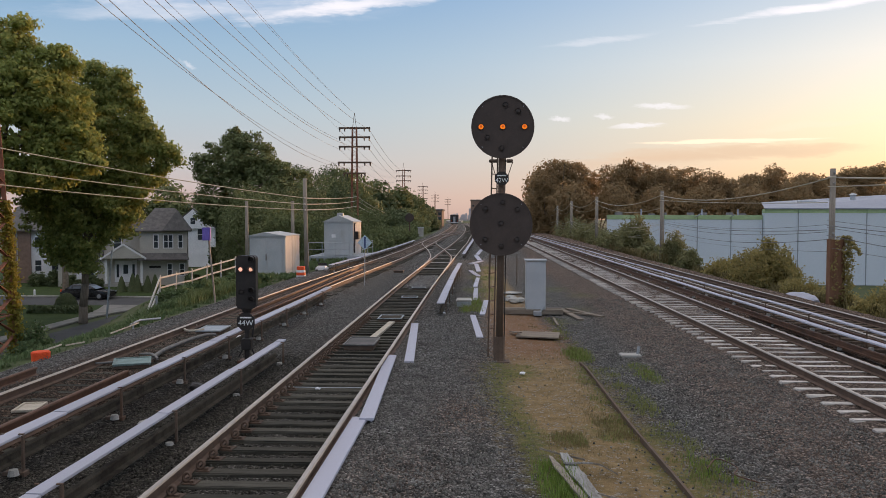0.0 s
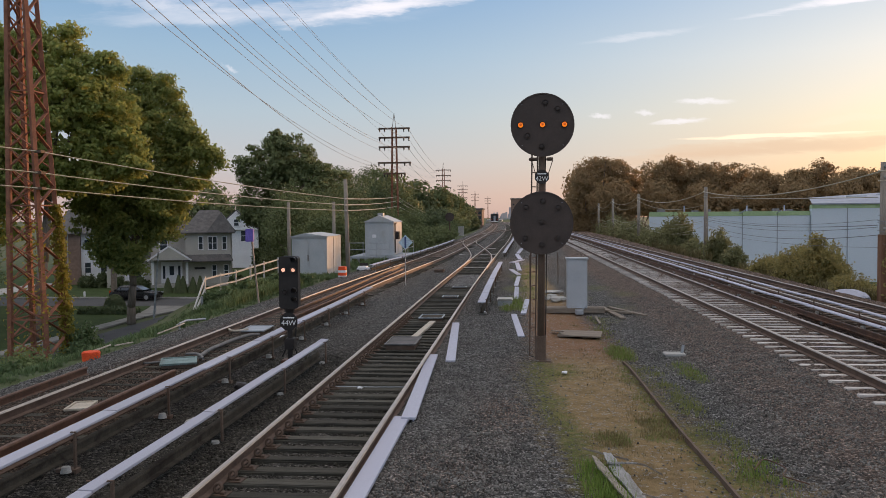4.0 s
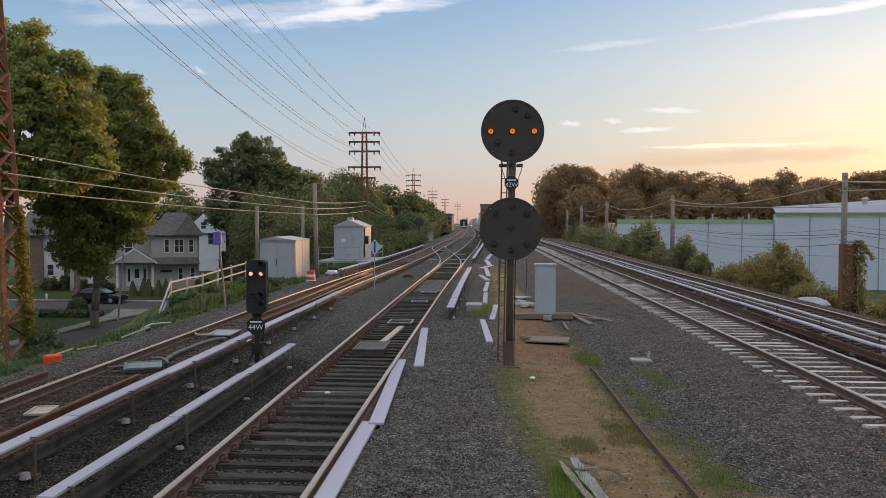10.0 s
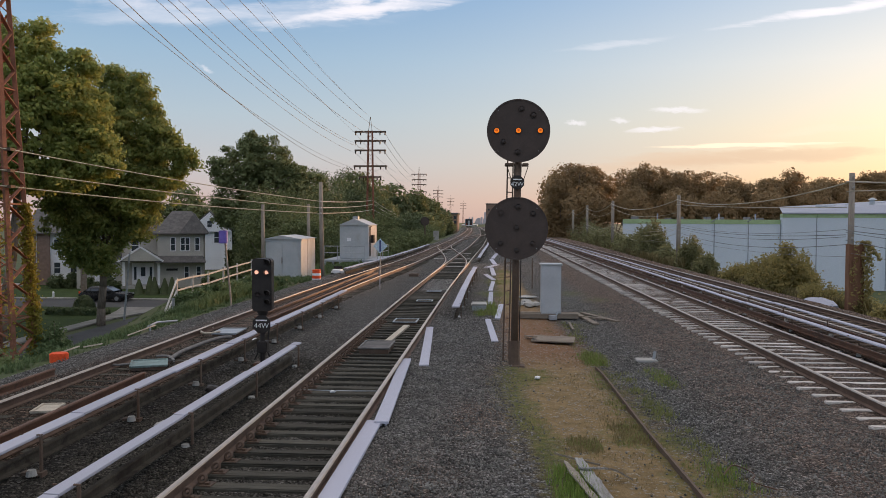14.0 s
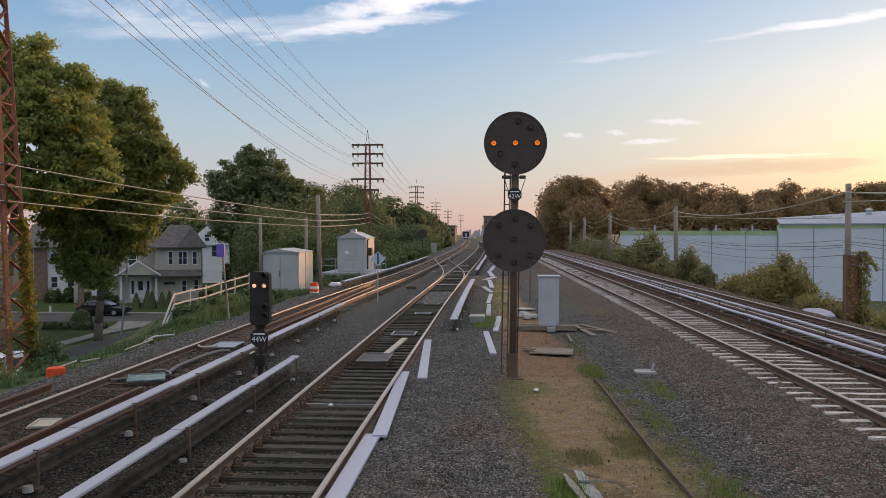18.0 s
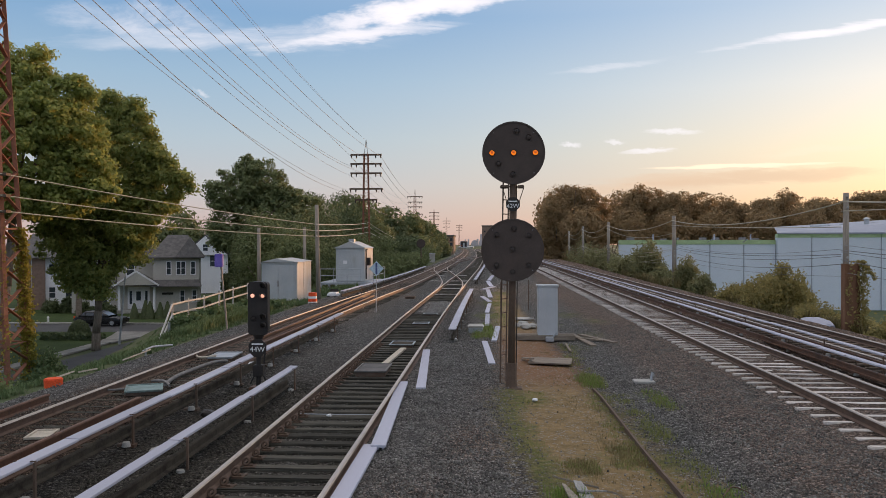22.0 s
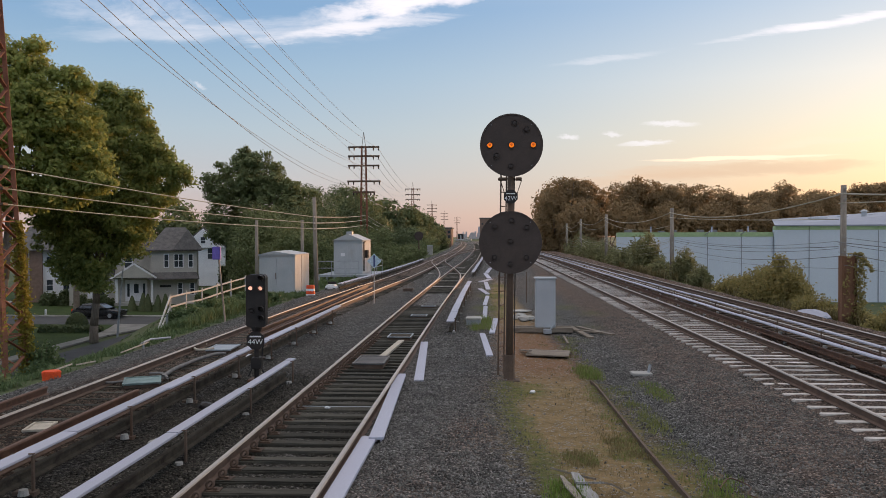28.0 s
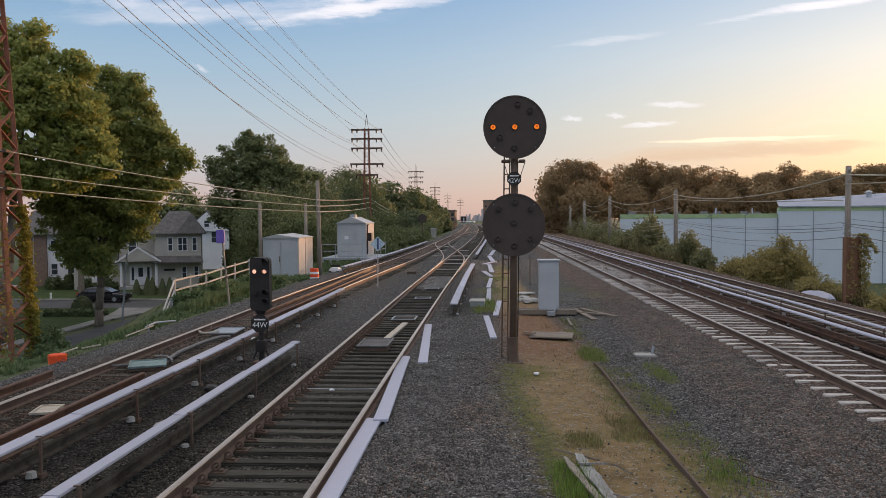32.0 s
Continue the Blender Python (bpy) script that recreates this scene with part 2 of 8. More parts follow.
def ballast_material():
    """Crushed stone; the attribute 'dirt' turns it to trodden sandy soil and 'green' to short grass."""
    m = bpy.data.materials.new("ballast")
    m.use_nodes = True
    t = m.node_tree
    t.nodes.clear()
    out = node(t, "ShaderNodeOutputMaterial")
    co = node(t, "ShaderNodeTexCoord").outputs["Object"]
    warp = node(t, "ShaderNodeTexNoise", {"Vector": co, "Scale": 30.0, "Detail": 2.0}).outputs["Color"]
    bent = node(t, "ShaderNodeMixRGB", {0: 0.035, 1: co, 2: warp}).outputs[0]
    vor = node(t, "ShaderNodeTexVoronoi", {"Vector": bent, "Scale": 30.0, "Randomness": 1.0})
    rim = node(t, "ShaderNodeTexVoronoi", {"Vector": bent, "Scale": 30.0, "Randomness": 1.0})
    rim.feature = "DISTANCE_TO_EDGE"
    broad = node(t, "ShaderNodeTexNoise", {"Vector": co, "Scale": 0.5, "Detail": 6.0, "Roughness": 0.65}).outputs[0]
    cell = node(t, "ShaderNodeSeparateColor", {0: vor.outputs["Color"]}).outputs[0]
    stone = ramp(t, cell, [(0.0, (0.058, 0.057, 0.054)), (0.45, (0.150, 0.147, 0.139)), (0.8, (0.285, 0.278, 0.262)), (1.0, (0.46, 0.45, 0.43))])
    stone = mix_rgb(t, node(t, "ShaderNodeMapRange", {0: broad, 1: 0.45, 2: 0.65, 4: 0.3}).outputs[0], stone, (0.165, 0.135, 0.118))
    # shade in the crevices between stones, put into the colour
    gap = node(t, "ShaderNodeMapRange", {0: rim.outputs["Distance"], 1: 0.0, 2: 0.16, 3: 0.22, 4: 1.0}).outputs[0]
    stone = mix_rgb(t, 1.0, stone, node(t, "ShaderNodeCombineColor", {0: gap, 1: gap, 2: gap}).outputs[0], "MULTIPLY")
    # each stone is a tilted facet
    rel = node(t, "ShaderNodeVectorMath", {0: bent, 1: vor.outputs["Position"]})
    rel.operation = "SUBTRACT"
    lean = node(t, "ShaderNodeVectorMath", {0: vor.outputs["Color"], 1: (0.5, 0.5, 0.5)})
    lean.operation = "SUBTRACT"
    facet = node(t, "ShaderNodeVectorMath", {0: rel.outputs[0], 1: lean.outputs[0]})
    facet.operation = "DOT_PRODUCT"
    dn = node(t, "ShaderNodeTexNoise", {"Vector": co, "Scale": 4.0, "Detail": 10.0, "Roughness": 0.82}).outputs[0]
    soil = ramp(t, dn, [(0.28, (0.090, 0.066, 0.036)), (0.42, (0.185, 0.132, 0.066)), (0.56, (0.275, 0.195, 0.098)), (0.75, (0.40, 0.31, 0.18))])
    grassy = ramp(t, node(t, "ShaderNodeTexNoise", {"Vector": co, "Scale": 9.0, "Detail": 6.0}).outputs[0],
                  [(0.35, (0.07, 0.085, 0.028)), (0.6, (0.15, 0.155, 0.052)), (0.75, (0.24, 0.20, 0.08))])
    edge = node(t, "ShaderNodeTexNoise", {"Vector": co, "Scale": 6.0, "Detail": 8.0, "Roughness": 0.75}).outputs[0]

    def keyed(attr):
        a = node(t, "ShaderNodeAttribute", attribute_name=attr).outputs["Fac"]
        s = math_node(t, "ADD", a, math_node(t, "MULTIPLY", math_node(t, "SUBTRACT", edge, 0.5), 1.5))
        return node(t, "ShaderNodeMapRange", {0: s, 1: 0.30, 2: 0.72}).outputs[0]

    dirt, green = keyed("dirt"), keyed("green")
    grime = node(t, "ShaderNodeAttribute", attribute_name="grime").outputs["Fac"]
    oily = mix_rgb(t, 1.0, stone, (0.36, 0.32, 0.26), "MULTIPLY")
    stone = mix_rgb(t, math_node(t, "MULTIPLY", grime, math_node(t, "ADD", 0.55, edge), clamp=True), stone, oily)
    red = node(t, "ShaderNodeAttribute", attribute_name="red").outputs["Fac"]
    soil = mix_rgb(t, red, soil, (0.20, 0.105, 0.06))
    iron_glare = node(t, "ShaderNodeAttribute", attribute_name="iron_glare").outputs["Fac"]
    stone = mix_rgb(t, math_node(t, "MULTIPLY", iron_glare, edge, clamp=True), stone, mix_rgb(t, 1.0, stone, (1.30, 0.98, 0.82), "MULTIPLY"))
    bits = node(t, "ShaderNodeMapRange", {0: cell, 1: 0.80, 2: 0.84}).outputs[0]
    soil = mix_rgb(t, math_node(t, "MULTIPLY", bits, 0.55), soil, stone)
    col = mix_rgb(t, dirt, stone, soil)
    col = mix_rgb(t, green, col, grassy)
    bs = node(t, "ShaderNodeBsdfPrincipled", {"Base Color": col, "Roughness": 0.95, "Specular IOR Level": 0.12})
    h = math_node(t, "ADD", math_node(t, "MULTIPLY", facet.outputs["Value"], 38.0), math_node(t, "MULTIPLY", gap, 0.7))
    h = mix_rgb(t, math_node(t, "MAXIMUM", dirt, green), h, dn)
    t.links.new(node(t, "ShaderNodeBump", {"Strength": 0.9, "Distance": 0.045, "Height": h}).outputs[0], bs.inputs["Normal"])
    t.links.new(bs.outputs[0], out.inputs[0])
    return m


M = {
    "ballast": ballast_material(),
    "stone": surface("crushed_stone", (0.098, 0.094, 0.087), (0.230, 0.221, 0.203), 3.0, 0.9, 0, 0.3, 60, island=0.5, spec=0.15),
    "pale_stone": surface("pale_crushed_stone", (0.26, 0.25, 0.24), (0.42, 0.41, 0.39), 3.0, 0.9, 0, 0.3, 60, island=0.4, spec=0.15),
    "ground": surface("ground_cover", (0.045, 0.068, 0.022), (0.085, 0.10, 0.036), 0.25, 0.95, 0, 0.6, 3.0, stain=(0.12, 0.10, 0.06), depth=0.1),
    "lawn": surface("lawn", (0.032, 0.052, 0.017), (0.055, 0.080, 0.026), 0.6, 0.95, 0, 0.5, 14, depth=0.04, spec=0.1),
    "asphalt": surface("asphalt", (0.05, 0.05, 0.053), (0.075, 0.074, 0.075), 0.5, 0.9, 0, 0.3, 60),
    "concrete": surface("concrete", (0.34, 0.33, 0.31), (0.44, 0.43, 0.40), 1.2, 0.85, 0, 0.2, 120, stain=(0.25, 0.24, 0.22)),
    "tie_brown": surface("dusty_brown_tie", (0.105, 0.080, 0.062), (0.170, 0.130, 0.100), 5.0, 0.9, 0, 0.6, 50, vary=0.3, stretch=(0.35, 3, 3), depth=0.012, spec=0.15),
    "tie_wood": surface("tie_wood", (0.046, 0.043, 0.035), (0.092, 0.086, 0.070), 5.0, 0.9, 0, 0.6, 50, vary=0.4, stretch=(0.35, 3, 3), depth=0.012, spec=0.15),
    "tie_concrete": surface("tie_concrete", (0.44, 0.41, 0.38), (0.60, 0.57, 0.54), 4.0, 0.85, 0, 0.3, 50, vary=0.25, stain=(0.30, 0.24, 0.20), spec=0.2),
    "rail_side": surface("rusty_rail", (0.108, 0.071, 0.053), (0.162, 0.106, 0.079), 6.0, 0.7, 0.0, 0.3, 60, stain=(0.095, 0.062, 0.047), spec=0.25),
    "rail_head": surface("worn_rail_head", (0.46, 0.40, 0.35), (0.57, 0.50, 0.44), 3.0, 0.5, 0.85, 0.1, 60, stretch=(1, 0.1, 1)),
    "rust": surface("rust", (0.095, 0.048, 0.030), (0.155, 0.078, 0.047), 5.0, 0.6, 0.0, 0.4, 50, stain=(0.075, 0.042, 0.028), spec=0.4),
    "clip_rust": surface("orange_rust", (0.062, 0.043, 0.032), (0.130, 0.086, 0.062), 8.0, 0.75, 0.0, 0.3, 50, spec=0.25),
    "rust_red": surface("red_oxide_paint", (0.21, 0.098, 0.066), (0.31, 0.145, 0.095), 2.0, 0.85, 0.0, 0.3, 40, stain=(0.14, 0.075, 0.052), spec=0.12),
    "cover": surface("white_cover_board", (0.43, 0.44, 0.52), (0.48, 0.49, 0.57), 0.3, 0.85, 0, 0.0, 240, vary=0.07, stain=(0.41, 0.41, 0.47), stretch=(2, 0.3, 2), spec=0.1),
    "black": surface("black_paint", (0.018, 0.015, 0.014), (0.034, 0.028, 0.025), 4.0, 0.55, 0, 0.2, 50),
    "disc": surface("weathered_black_disc", (0.058, 0.043, 0.037), (0.076, 0.057, 0.049), 3.0, 0.65, 0, 0.2, 40, stain=(0.082, 0.060, 0.05)),
    "dark_lens": surface("dark_lens", (0.040, 0.031, 0.027), (0.052, 0.040, 0.035), 6.0, 0.6, 0, 0.0, 40),
    "mast": surface("dark_brown_steel", (0.110, 0.078, 0.060), (0.160, 0.115, 0.086), 3.0, 0.75, 0.0, 0.3, 50, stain=(0.13, 0.08, 0.055), spec=0.2),
    "power": surface("worn_power_rail", (0.050, 0.043, 0.034), (0.088, 0.076, 0.060), 4.0, 0.9, 0.0, 0.3, 50, stain=(0.035, 0.029, 0.024), spec=0.08),
    "dark_seam": surface("dark_joint", (0.24, 0.27, 0.30), (0.32, 0.35, 0.38), 1.0, 0.6, 0, 0.0, 20),
    "fence": surface("pale_weathered_board", (0.40, 0.385, 0.355), (0.50, 0.48, 0.45), 3.0, 0.75, 0, 0.2, 30),
    # column rust, with the flare's red tint mixed into the colour
    "column_rust_flare": surface("column_rust_flare", (0.17, 0.095, 0.06), (0.27, 0.145, 0.09), 2.0, 0.9, 0.0, 0.4, 30, stain=(0.13, 0.065, 0.042), stretch=(4, 4, 0.5), spec=0.1),
    "stone_dark": surface("oily_crushed_stone", (0.036, 0.034, 0.028), (0.092, 0.086, 0.070), 3.0, 0.9, 0, 0.3, 60, island=0.6, spec=0.15),
    "weed_pale": leaves("pale_weed", (0.078, 0.122, 0.052), (0.125, 0.175, 0.075), (0.185, 0.235, 0.11), 0.35),
    # wood leaves lightened, with some of the air's haze in the colour
    "leaf_wood": leaves("leaf_wood", (0.135, 0.168, 0.075), (0.185, 0.215, 0.095), (0.225, 0.25, 0.110), 0.35),
    "old_concrete": surface("old_concrete", (0.19, 0.185, 0.17), (0.26, 0.25, 0.23), 1.2, 0.9, 0, 0.3, 40, stain=(0.16, 0.155, 0.14)),
    "leaf_olive": leaves("leaf_olive", (0.17, 0.175, 0.085), (0.26, 0.255, 0.125), (0.36, 0.33, 0.165), 0.45),
    "blue_dark": surface("dark_blue_paint", (0.06, 0.09, 0.20), (0.08, 0.12, 0.25), 3.0, 0.6),
    "leaf_olive_dark": leaves("leaf_olive_dark", (0.12, 0.105, 0.05), (0.18, 0.15, 0.068), (0.25, 0.20, 0.09), 0.4),
    "grass_bright": leaves("bright_grass", (0.12, 0.19, 0.04), (0.20, 0.29, 0.06), (0.30, 0.35, 0.10), 0.3),
    "hose": surface("dusty_hose", (0.15, 0.145, 0.14), (0.24, 0.23, 0.22), 6.0, 0.8, 0, 0.2, 40, spec=0.15),
    "galv": surface("galvanised_steel", (0.34, 0.36, 0.39), (0.46, 0.48, 0.50), 4.0, 0.45, 0.5, 0.1, 180),
    "grey_paint": surface("pale_grey_paint", (0.42, 0.45, 0.48), (0.52, 0.55, 0.57), 1.2, 0.5, 0.1, 0.08, 220, stain=(0.36, 0.37, 0.38)),
    "shed": surface("pale_shed_paint", (0.40, 0.43, 0.45), (0.49, 0.51, 0.52), 1.0, 0.55, 0, 0.08, 220, stain=(0.38, 0.38, 0.36)),
    "pole_wood": surface("weathered_pole", (0.20, 0.17, 0.14), (0.34, 0.30, 0.25), 3.0, 0.85, 0, 0.5, 40, stretch=(3, 3, 0.25)),
    "new_wood": surface("pale_timber", (0.40, 0.35, 0.28), (0.53, 0.47, 0.38), 3.0, 0.75, 0, 0.4, 40),
    "galv_board": surface("silvery_old_board", (0.27, 0.27, 0.265), (0.40, 0.395, 0.385), 5.0, 0.8, 0, 0.5, 60, stain=(0.20, 0.19, 0.17), stretch=(4, 0.6, 4), spec=0.15),
    "old_wood": surface("old_timber", (0.16, 0.13, 0.10), (0.28, 0.235, 0.185), 4.0, 0.85, 0, 0.6, 40, stretch=(0.4, 3, 3)),
    "bark": surface("bark", (0.15, 0.12, 0.092), (0.26, 0.21, 0.165), 3.0, 0.95, 0, 0.9, 25, stretch=(3, 3, 0.6), depth=0.04),
    "leaf": leaves("leaf", (0.21, 0.26, 0.085), (0.335, 0.375, 0.115), (0.46, 0.43, 0.135), 0.55),
    "leaf_green": leaves("leaf_green", (0.20, 0.25, 0.09), (0.31, 0.355, 0.12), (0.45, 0.41, 0.135), 0.6),
    "leaf_dark": leaves("leaf_dark", (0.085, 0.11, 0.055), (0.125, 0.155, 0.072), (0.17, 0.19, 0.085), 0.25),
    # far leaves painted pale and brown to stand for the low sun's glare
    "leaf_far_haze": leaves("leaf_far_haze", (0.33, 0.235, 0.125), (0.345, 0.245, 0.13), (0.36, 0.255, 0.135), 0.5),
    "leaf_weed": leaves("leaf_weed", (0.13, 0.17, 0.07), (0.21, 0.26, 0.11), (0.31, 0.33, 0.17), 0.4),
    # bush leaves lightened and browned to carry the lens glare on that side
    "leaf_brown_glare": leaves("leaf_brown_glare", (0.25, 0.22, 0.09), (0.37, 0.31, 0.125), (0.50, 0.39, 0.15), 0.5),
    "leaf_vine": leaves("leaf_vine", (0.17, 0.165, 0.03), (0.30, 0.26, 0.05), (0.46, 0.37, 0.08), 0.45),
    "grass": leaves("grass_blade", (0.15, 0.175, 0.055), (0.235, 0.25, 0.085), (0.33, 0.31, 0.14), 0.25),
    "straw": leaves("dry_grass", (0.16, 0.13, 0.06), (0.24, 0.19, 0.09), (0.32, 0.27, 0.14), 0.25),
    "siding": surface("beige_siding", (0.44, 0.415, 0.37), (0.51, 0.485, 0.43), 0.7, 0.75, 0, 0.1, 200),
    "white": surface("white_paint", (0.74, 0.74, 0.76), (0.82, 0.82, 0.83), 1.0, 0.6, 0, 0.05, 220),
    "shingle": surface("grey_shingle", (0.085, 0.082, 0.08), (0.15, 0.14, 0.135), 2.0, 0.9, 0, 0.5, 12),
    "warehouse": surface("white_metal_wall", (0.60, 0.66, 0.73), (0.64, 0.695, 0.765), 0.1, 0.65, 0, 0.0, 160),
    "metal_roof": surface("metal_roof", (0.30, 0.32, 0.39), (0.36, 0.38, 0.44), 0.3, 0.6, 0.0, 0.1, 8),
    "green_band": surface("green_band", (0.34, 0.46, 0.24), (0.42, 0.54, 0.30), 0.5, 0.6, 0, 0.1, 10),
    "glass": glass("dark_glass"),
    "brick": surface("brown_brick", (0.20, 0.135, 0.105), (0.27, 0.185, 0.145), 3.0, 0.9, 0, 0.4, 20),
    "orange": surface("orange_plastic", (0.72, 0.085, 0.028), (0.82, 0.12, 0.035), 3.0, 0.6, 0, 0.1, 30, spec=0.2),
    "amber": glow("amber_lamp", (1.0, 0.22, 0.012), 0.75),
    "amber_core": glow("amber_core", (0.55, 0.10, 0.01), 0.6),
    "pink_lamp": glow("warm_white_lamp", (1.0, 0.50, 0.36), 0.9),
    "wire_grey": surface("weathered_cable", (0.28, 0.29, 0.31), (0.36, 0.37, 0.39), 2.0, 0.6, 0.0, 0.0, 20),
    "wire_dark": surface("dark_cable", (0.15, 0.15, 0.16), (0.21, 0.21, 0.22), 2.0, 0.6, 0.0, 0.0, 20),
    "wire_pale": surface("pale_wire", (0.42, 0.38, 0.28), (0.5, 0.45, 0.34), 2.0, 0.45, 0.3, 0.0, 20),
    "purple": surface("purple_sheet", (0.14, 0.10, 0.42), (0.19, 0.14, 0.50), 3.0, 0.6, 0, 0.1, 20),
    "blue_sign": surface("pale_blue_sign", (0.42, 0.56, 0.66), (0.50, 0.62, 0.70), 3.0, 0.4, 0, 0.1, 20),
    "car_dark": surface("dark_car_paint", (0.012, 0.013, 0.016), (0.018, 0.019, 0.022), 1.0, 0.25, 0.2, 0.0, 20, spec=0.6),
    "car_white": surface("white_car_paint", (0.74, 0.75, 0.77), (0.80, 0.81, 0.82), 1.0, 0.3, 0, 0.0, 300, spec=0.6),
    "tyre": surface("tyre", (0.015, 0.015, 0.016), (0.03, 0.03, 0.03), 8.0, 0.85, 0, 0.2, 40),
    "teal_plate": surface("verdigris_plate", (0.14, 0.20, 0.19), (0.23, 0.31, 0.30), 4.0, 0.7, 0.0, 0.3, 30, stain=(0.13, 0.13, 0.11)),
    "headlight": glow("headlight", (0.95, 0.98, 1.0), 2.0),
    # pale lavender of the skyline is distance haze painted as wall colour
    "bank": surface("hazed_distant_town", (0.46, 0.44, 0.48), (0.56, 0.54, 0.56), 0.05, 0.9, 0, 0.0, 1),
    "train": surface("train_steel", (0.20, 0.21, 0.23), (0.30, 0.31, 0.33), 1.0, 0.4, 0.5, 0.1, 10),
    "letter": surface("white_lettering", (0.75, 0.75, 0.75), (0.82, 0.82, 0.82), 5.0, 0.6, 0, 0.0, 20),
}

# ---- building helpers ----


def thing(name, x, y, z, label, category, group="", rz=0.0, kind=""):
    ob = new(name)
    ob.empty_display_size = 0.2
    ob.matrix_world = pose(x, y, z, 0, 0, rz)
    return tagged(ob, label, category, group, kind)


def part(name, bm, material, parent=None, label="", smooth=False, at=None):
    """Links a bmesh (or a finished mesh) as one mesh object under its thing or part."""
    if isinstance(bm, bmesh.types.BMesh):
        me = bpy.data.meshes.new(name)
        bm.normal_update()
        bm.to_mesh(me)
        bm.free()
    else:
        me = bm
    if not me.materials:
        for m in (material if isinstance(material, (list, tuple)) else [material]):
            me.materials.append(m)
    if smooth:
        me.polygons.foreach_set("use_smooth", [True] * len(me.polygons))
    ob = new(name, me)
    if parent is not None:
        ob.parent = parent
    if at is not None:
        ob.matrix_basis = at
    if label:
        ob["label"] = label
    return ob


def mesh(name, verts, faces, material=None):
    me = bpy.data.meshes.new(name)
    me.from_pydata([tuple(v) for v in verts], [], [tuple(f) for f in faces])
    me.update()
    if material is not None:
        for m in (material if isinstance(material, (list, tuple)) else [material]):
            me.materials.append(m)
    return me


def fast_mesh(name, verts, quads, material):
    """A large mesh of quads (n x 4) or triangles (n x 3) from arrays."""
    me = bpy.data.meshes.new(name)
    k = quads.shape[1]
    me.vertices.add(len(verts))
    me.vertices.foreach_set("co", np.asarray(verts, dtype=np.float32).ravel())
    me.loops.add(quads.size)
    me.loops.foreach_set("vertex_index", quads.astype(np.int32).ravel())
    me.polygons.add(len(quads))
    me.polygons.foreach_set("loop_start", np.arange(0, quads.size, k, dtype=np.int32))
    me.update(calc_edges=True)
    me.materials.append(material)
    return me


def box(bm, x0, y0, z0, x1, y1, z1, bevel=0.0, m=None):
    """An upright box between two corners, added to bm."""
    v = bmesh.ops.create_cube(bm, size=1.0)["verts"]
    for p in v:
        p.co = Vector(((x0 + x1) / 2 + p.co.x * (x1 - x0), (y0 + y1) / 2 + p.co.y * (y1 - y0), (z0 + z1) / 2 + p.co.z * (z1 - z0)))
    if bevel:
        edges = list({e for p in v for e in p.link_edges})
        r = bmesh.ops.bevel(bm, geom=edges, offset=bevel, segments=2, affect="EDGES", clamp_overlap=True)
        v = list({p for f in r["faces"] for p in f.verts} | {p for p in v if p.is_valid})
    if m is not None:
        bmesh.ops.transform(bm, matrix=m, verts=v)
    return v


def boxed(x0, y0, z0, x1, y1, z1, bevel=0.0):
    bm = bmesh.new()
    box(bm, x0, y0, z0, x1, y1, z1, bevel)
    return bm


def bar(bm, a, b, w, h=None, round_sides=0):
    """A bar of section w x h (or a tube of radius w) from a to b."""
    a, b = Vector(a), Vector(b)
    d = b - a
    q = d.to_track_quat("Z", "Y").to_matrix().to_4x4()
    mt = Matrix.Translation((a + b) / 2) @ q
    if round_sides:
        v = bmesh.ops.create_cone(bm, cap_ends=True, segments=round_sides, radius1=w, radius2=w if h is None else h, depth=d.length)["verts"]
    else:
        v = bmesh.ops.create_cube(bm, size=1.0)["verts"]
        for p in v:
            p.co = Vector((p.co.x * w, p.co.y * (h or w), p.co.z * d.length))
    bmesh.ops.transform(bm, matrix=mt, verts=v)
    return v


def bars(segments, w, h=None, round_sides=0):
    bm = bmesh.new()
    for a, b in segments:
        bar(bm, a, b, w, h, round_sides)
    return bm


def sweep(points, profile, closed=True):
    """A profile (across, up) carried along points; returns verts and quads."""
    pts = np.asarray(points, float)
    tan = np.gradient(pts, axis=0)
    tan[:, 2] = 0
    tan /= np.linalg.norm(tan, axis=1)[:, None]
    side = np.stack([tan[:, 1], -tan[:, 0], np.zeros(len(pts))], 1)
    pr = np.asarray(profile, float)
    n, k = len(pts), len(pr)
    v = pts[:, None, :] + side[:, None, :] * pr[None, :, :1] + np.array([0, 0, 1.0]) * pr[None, :, 1:]
    v = v.reshape(-1, 3)
    i = np.arange(n - 1)[:, None] * k
    j = np.arange(k)[None, :]
    j2 = (j + 1) % k
    q = np.stack([i + j, i + k + j, i + k + j2, i + j2], 2).reshape(-1, 4)
    faces = [tuple(f) for f in q]
    faces += [tuple(range(k - 1, -1, -1)), tuple((n - 1) * k + np.arange(k))]
    return v, faces


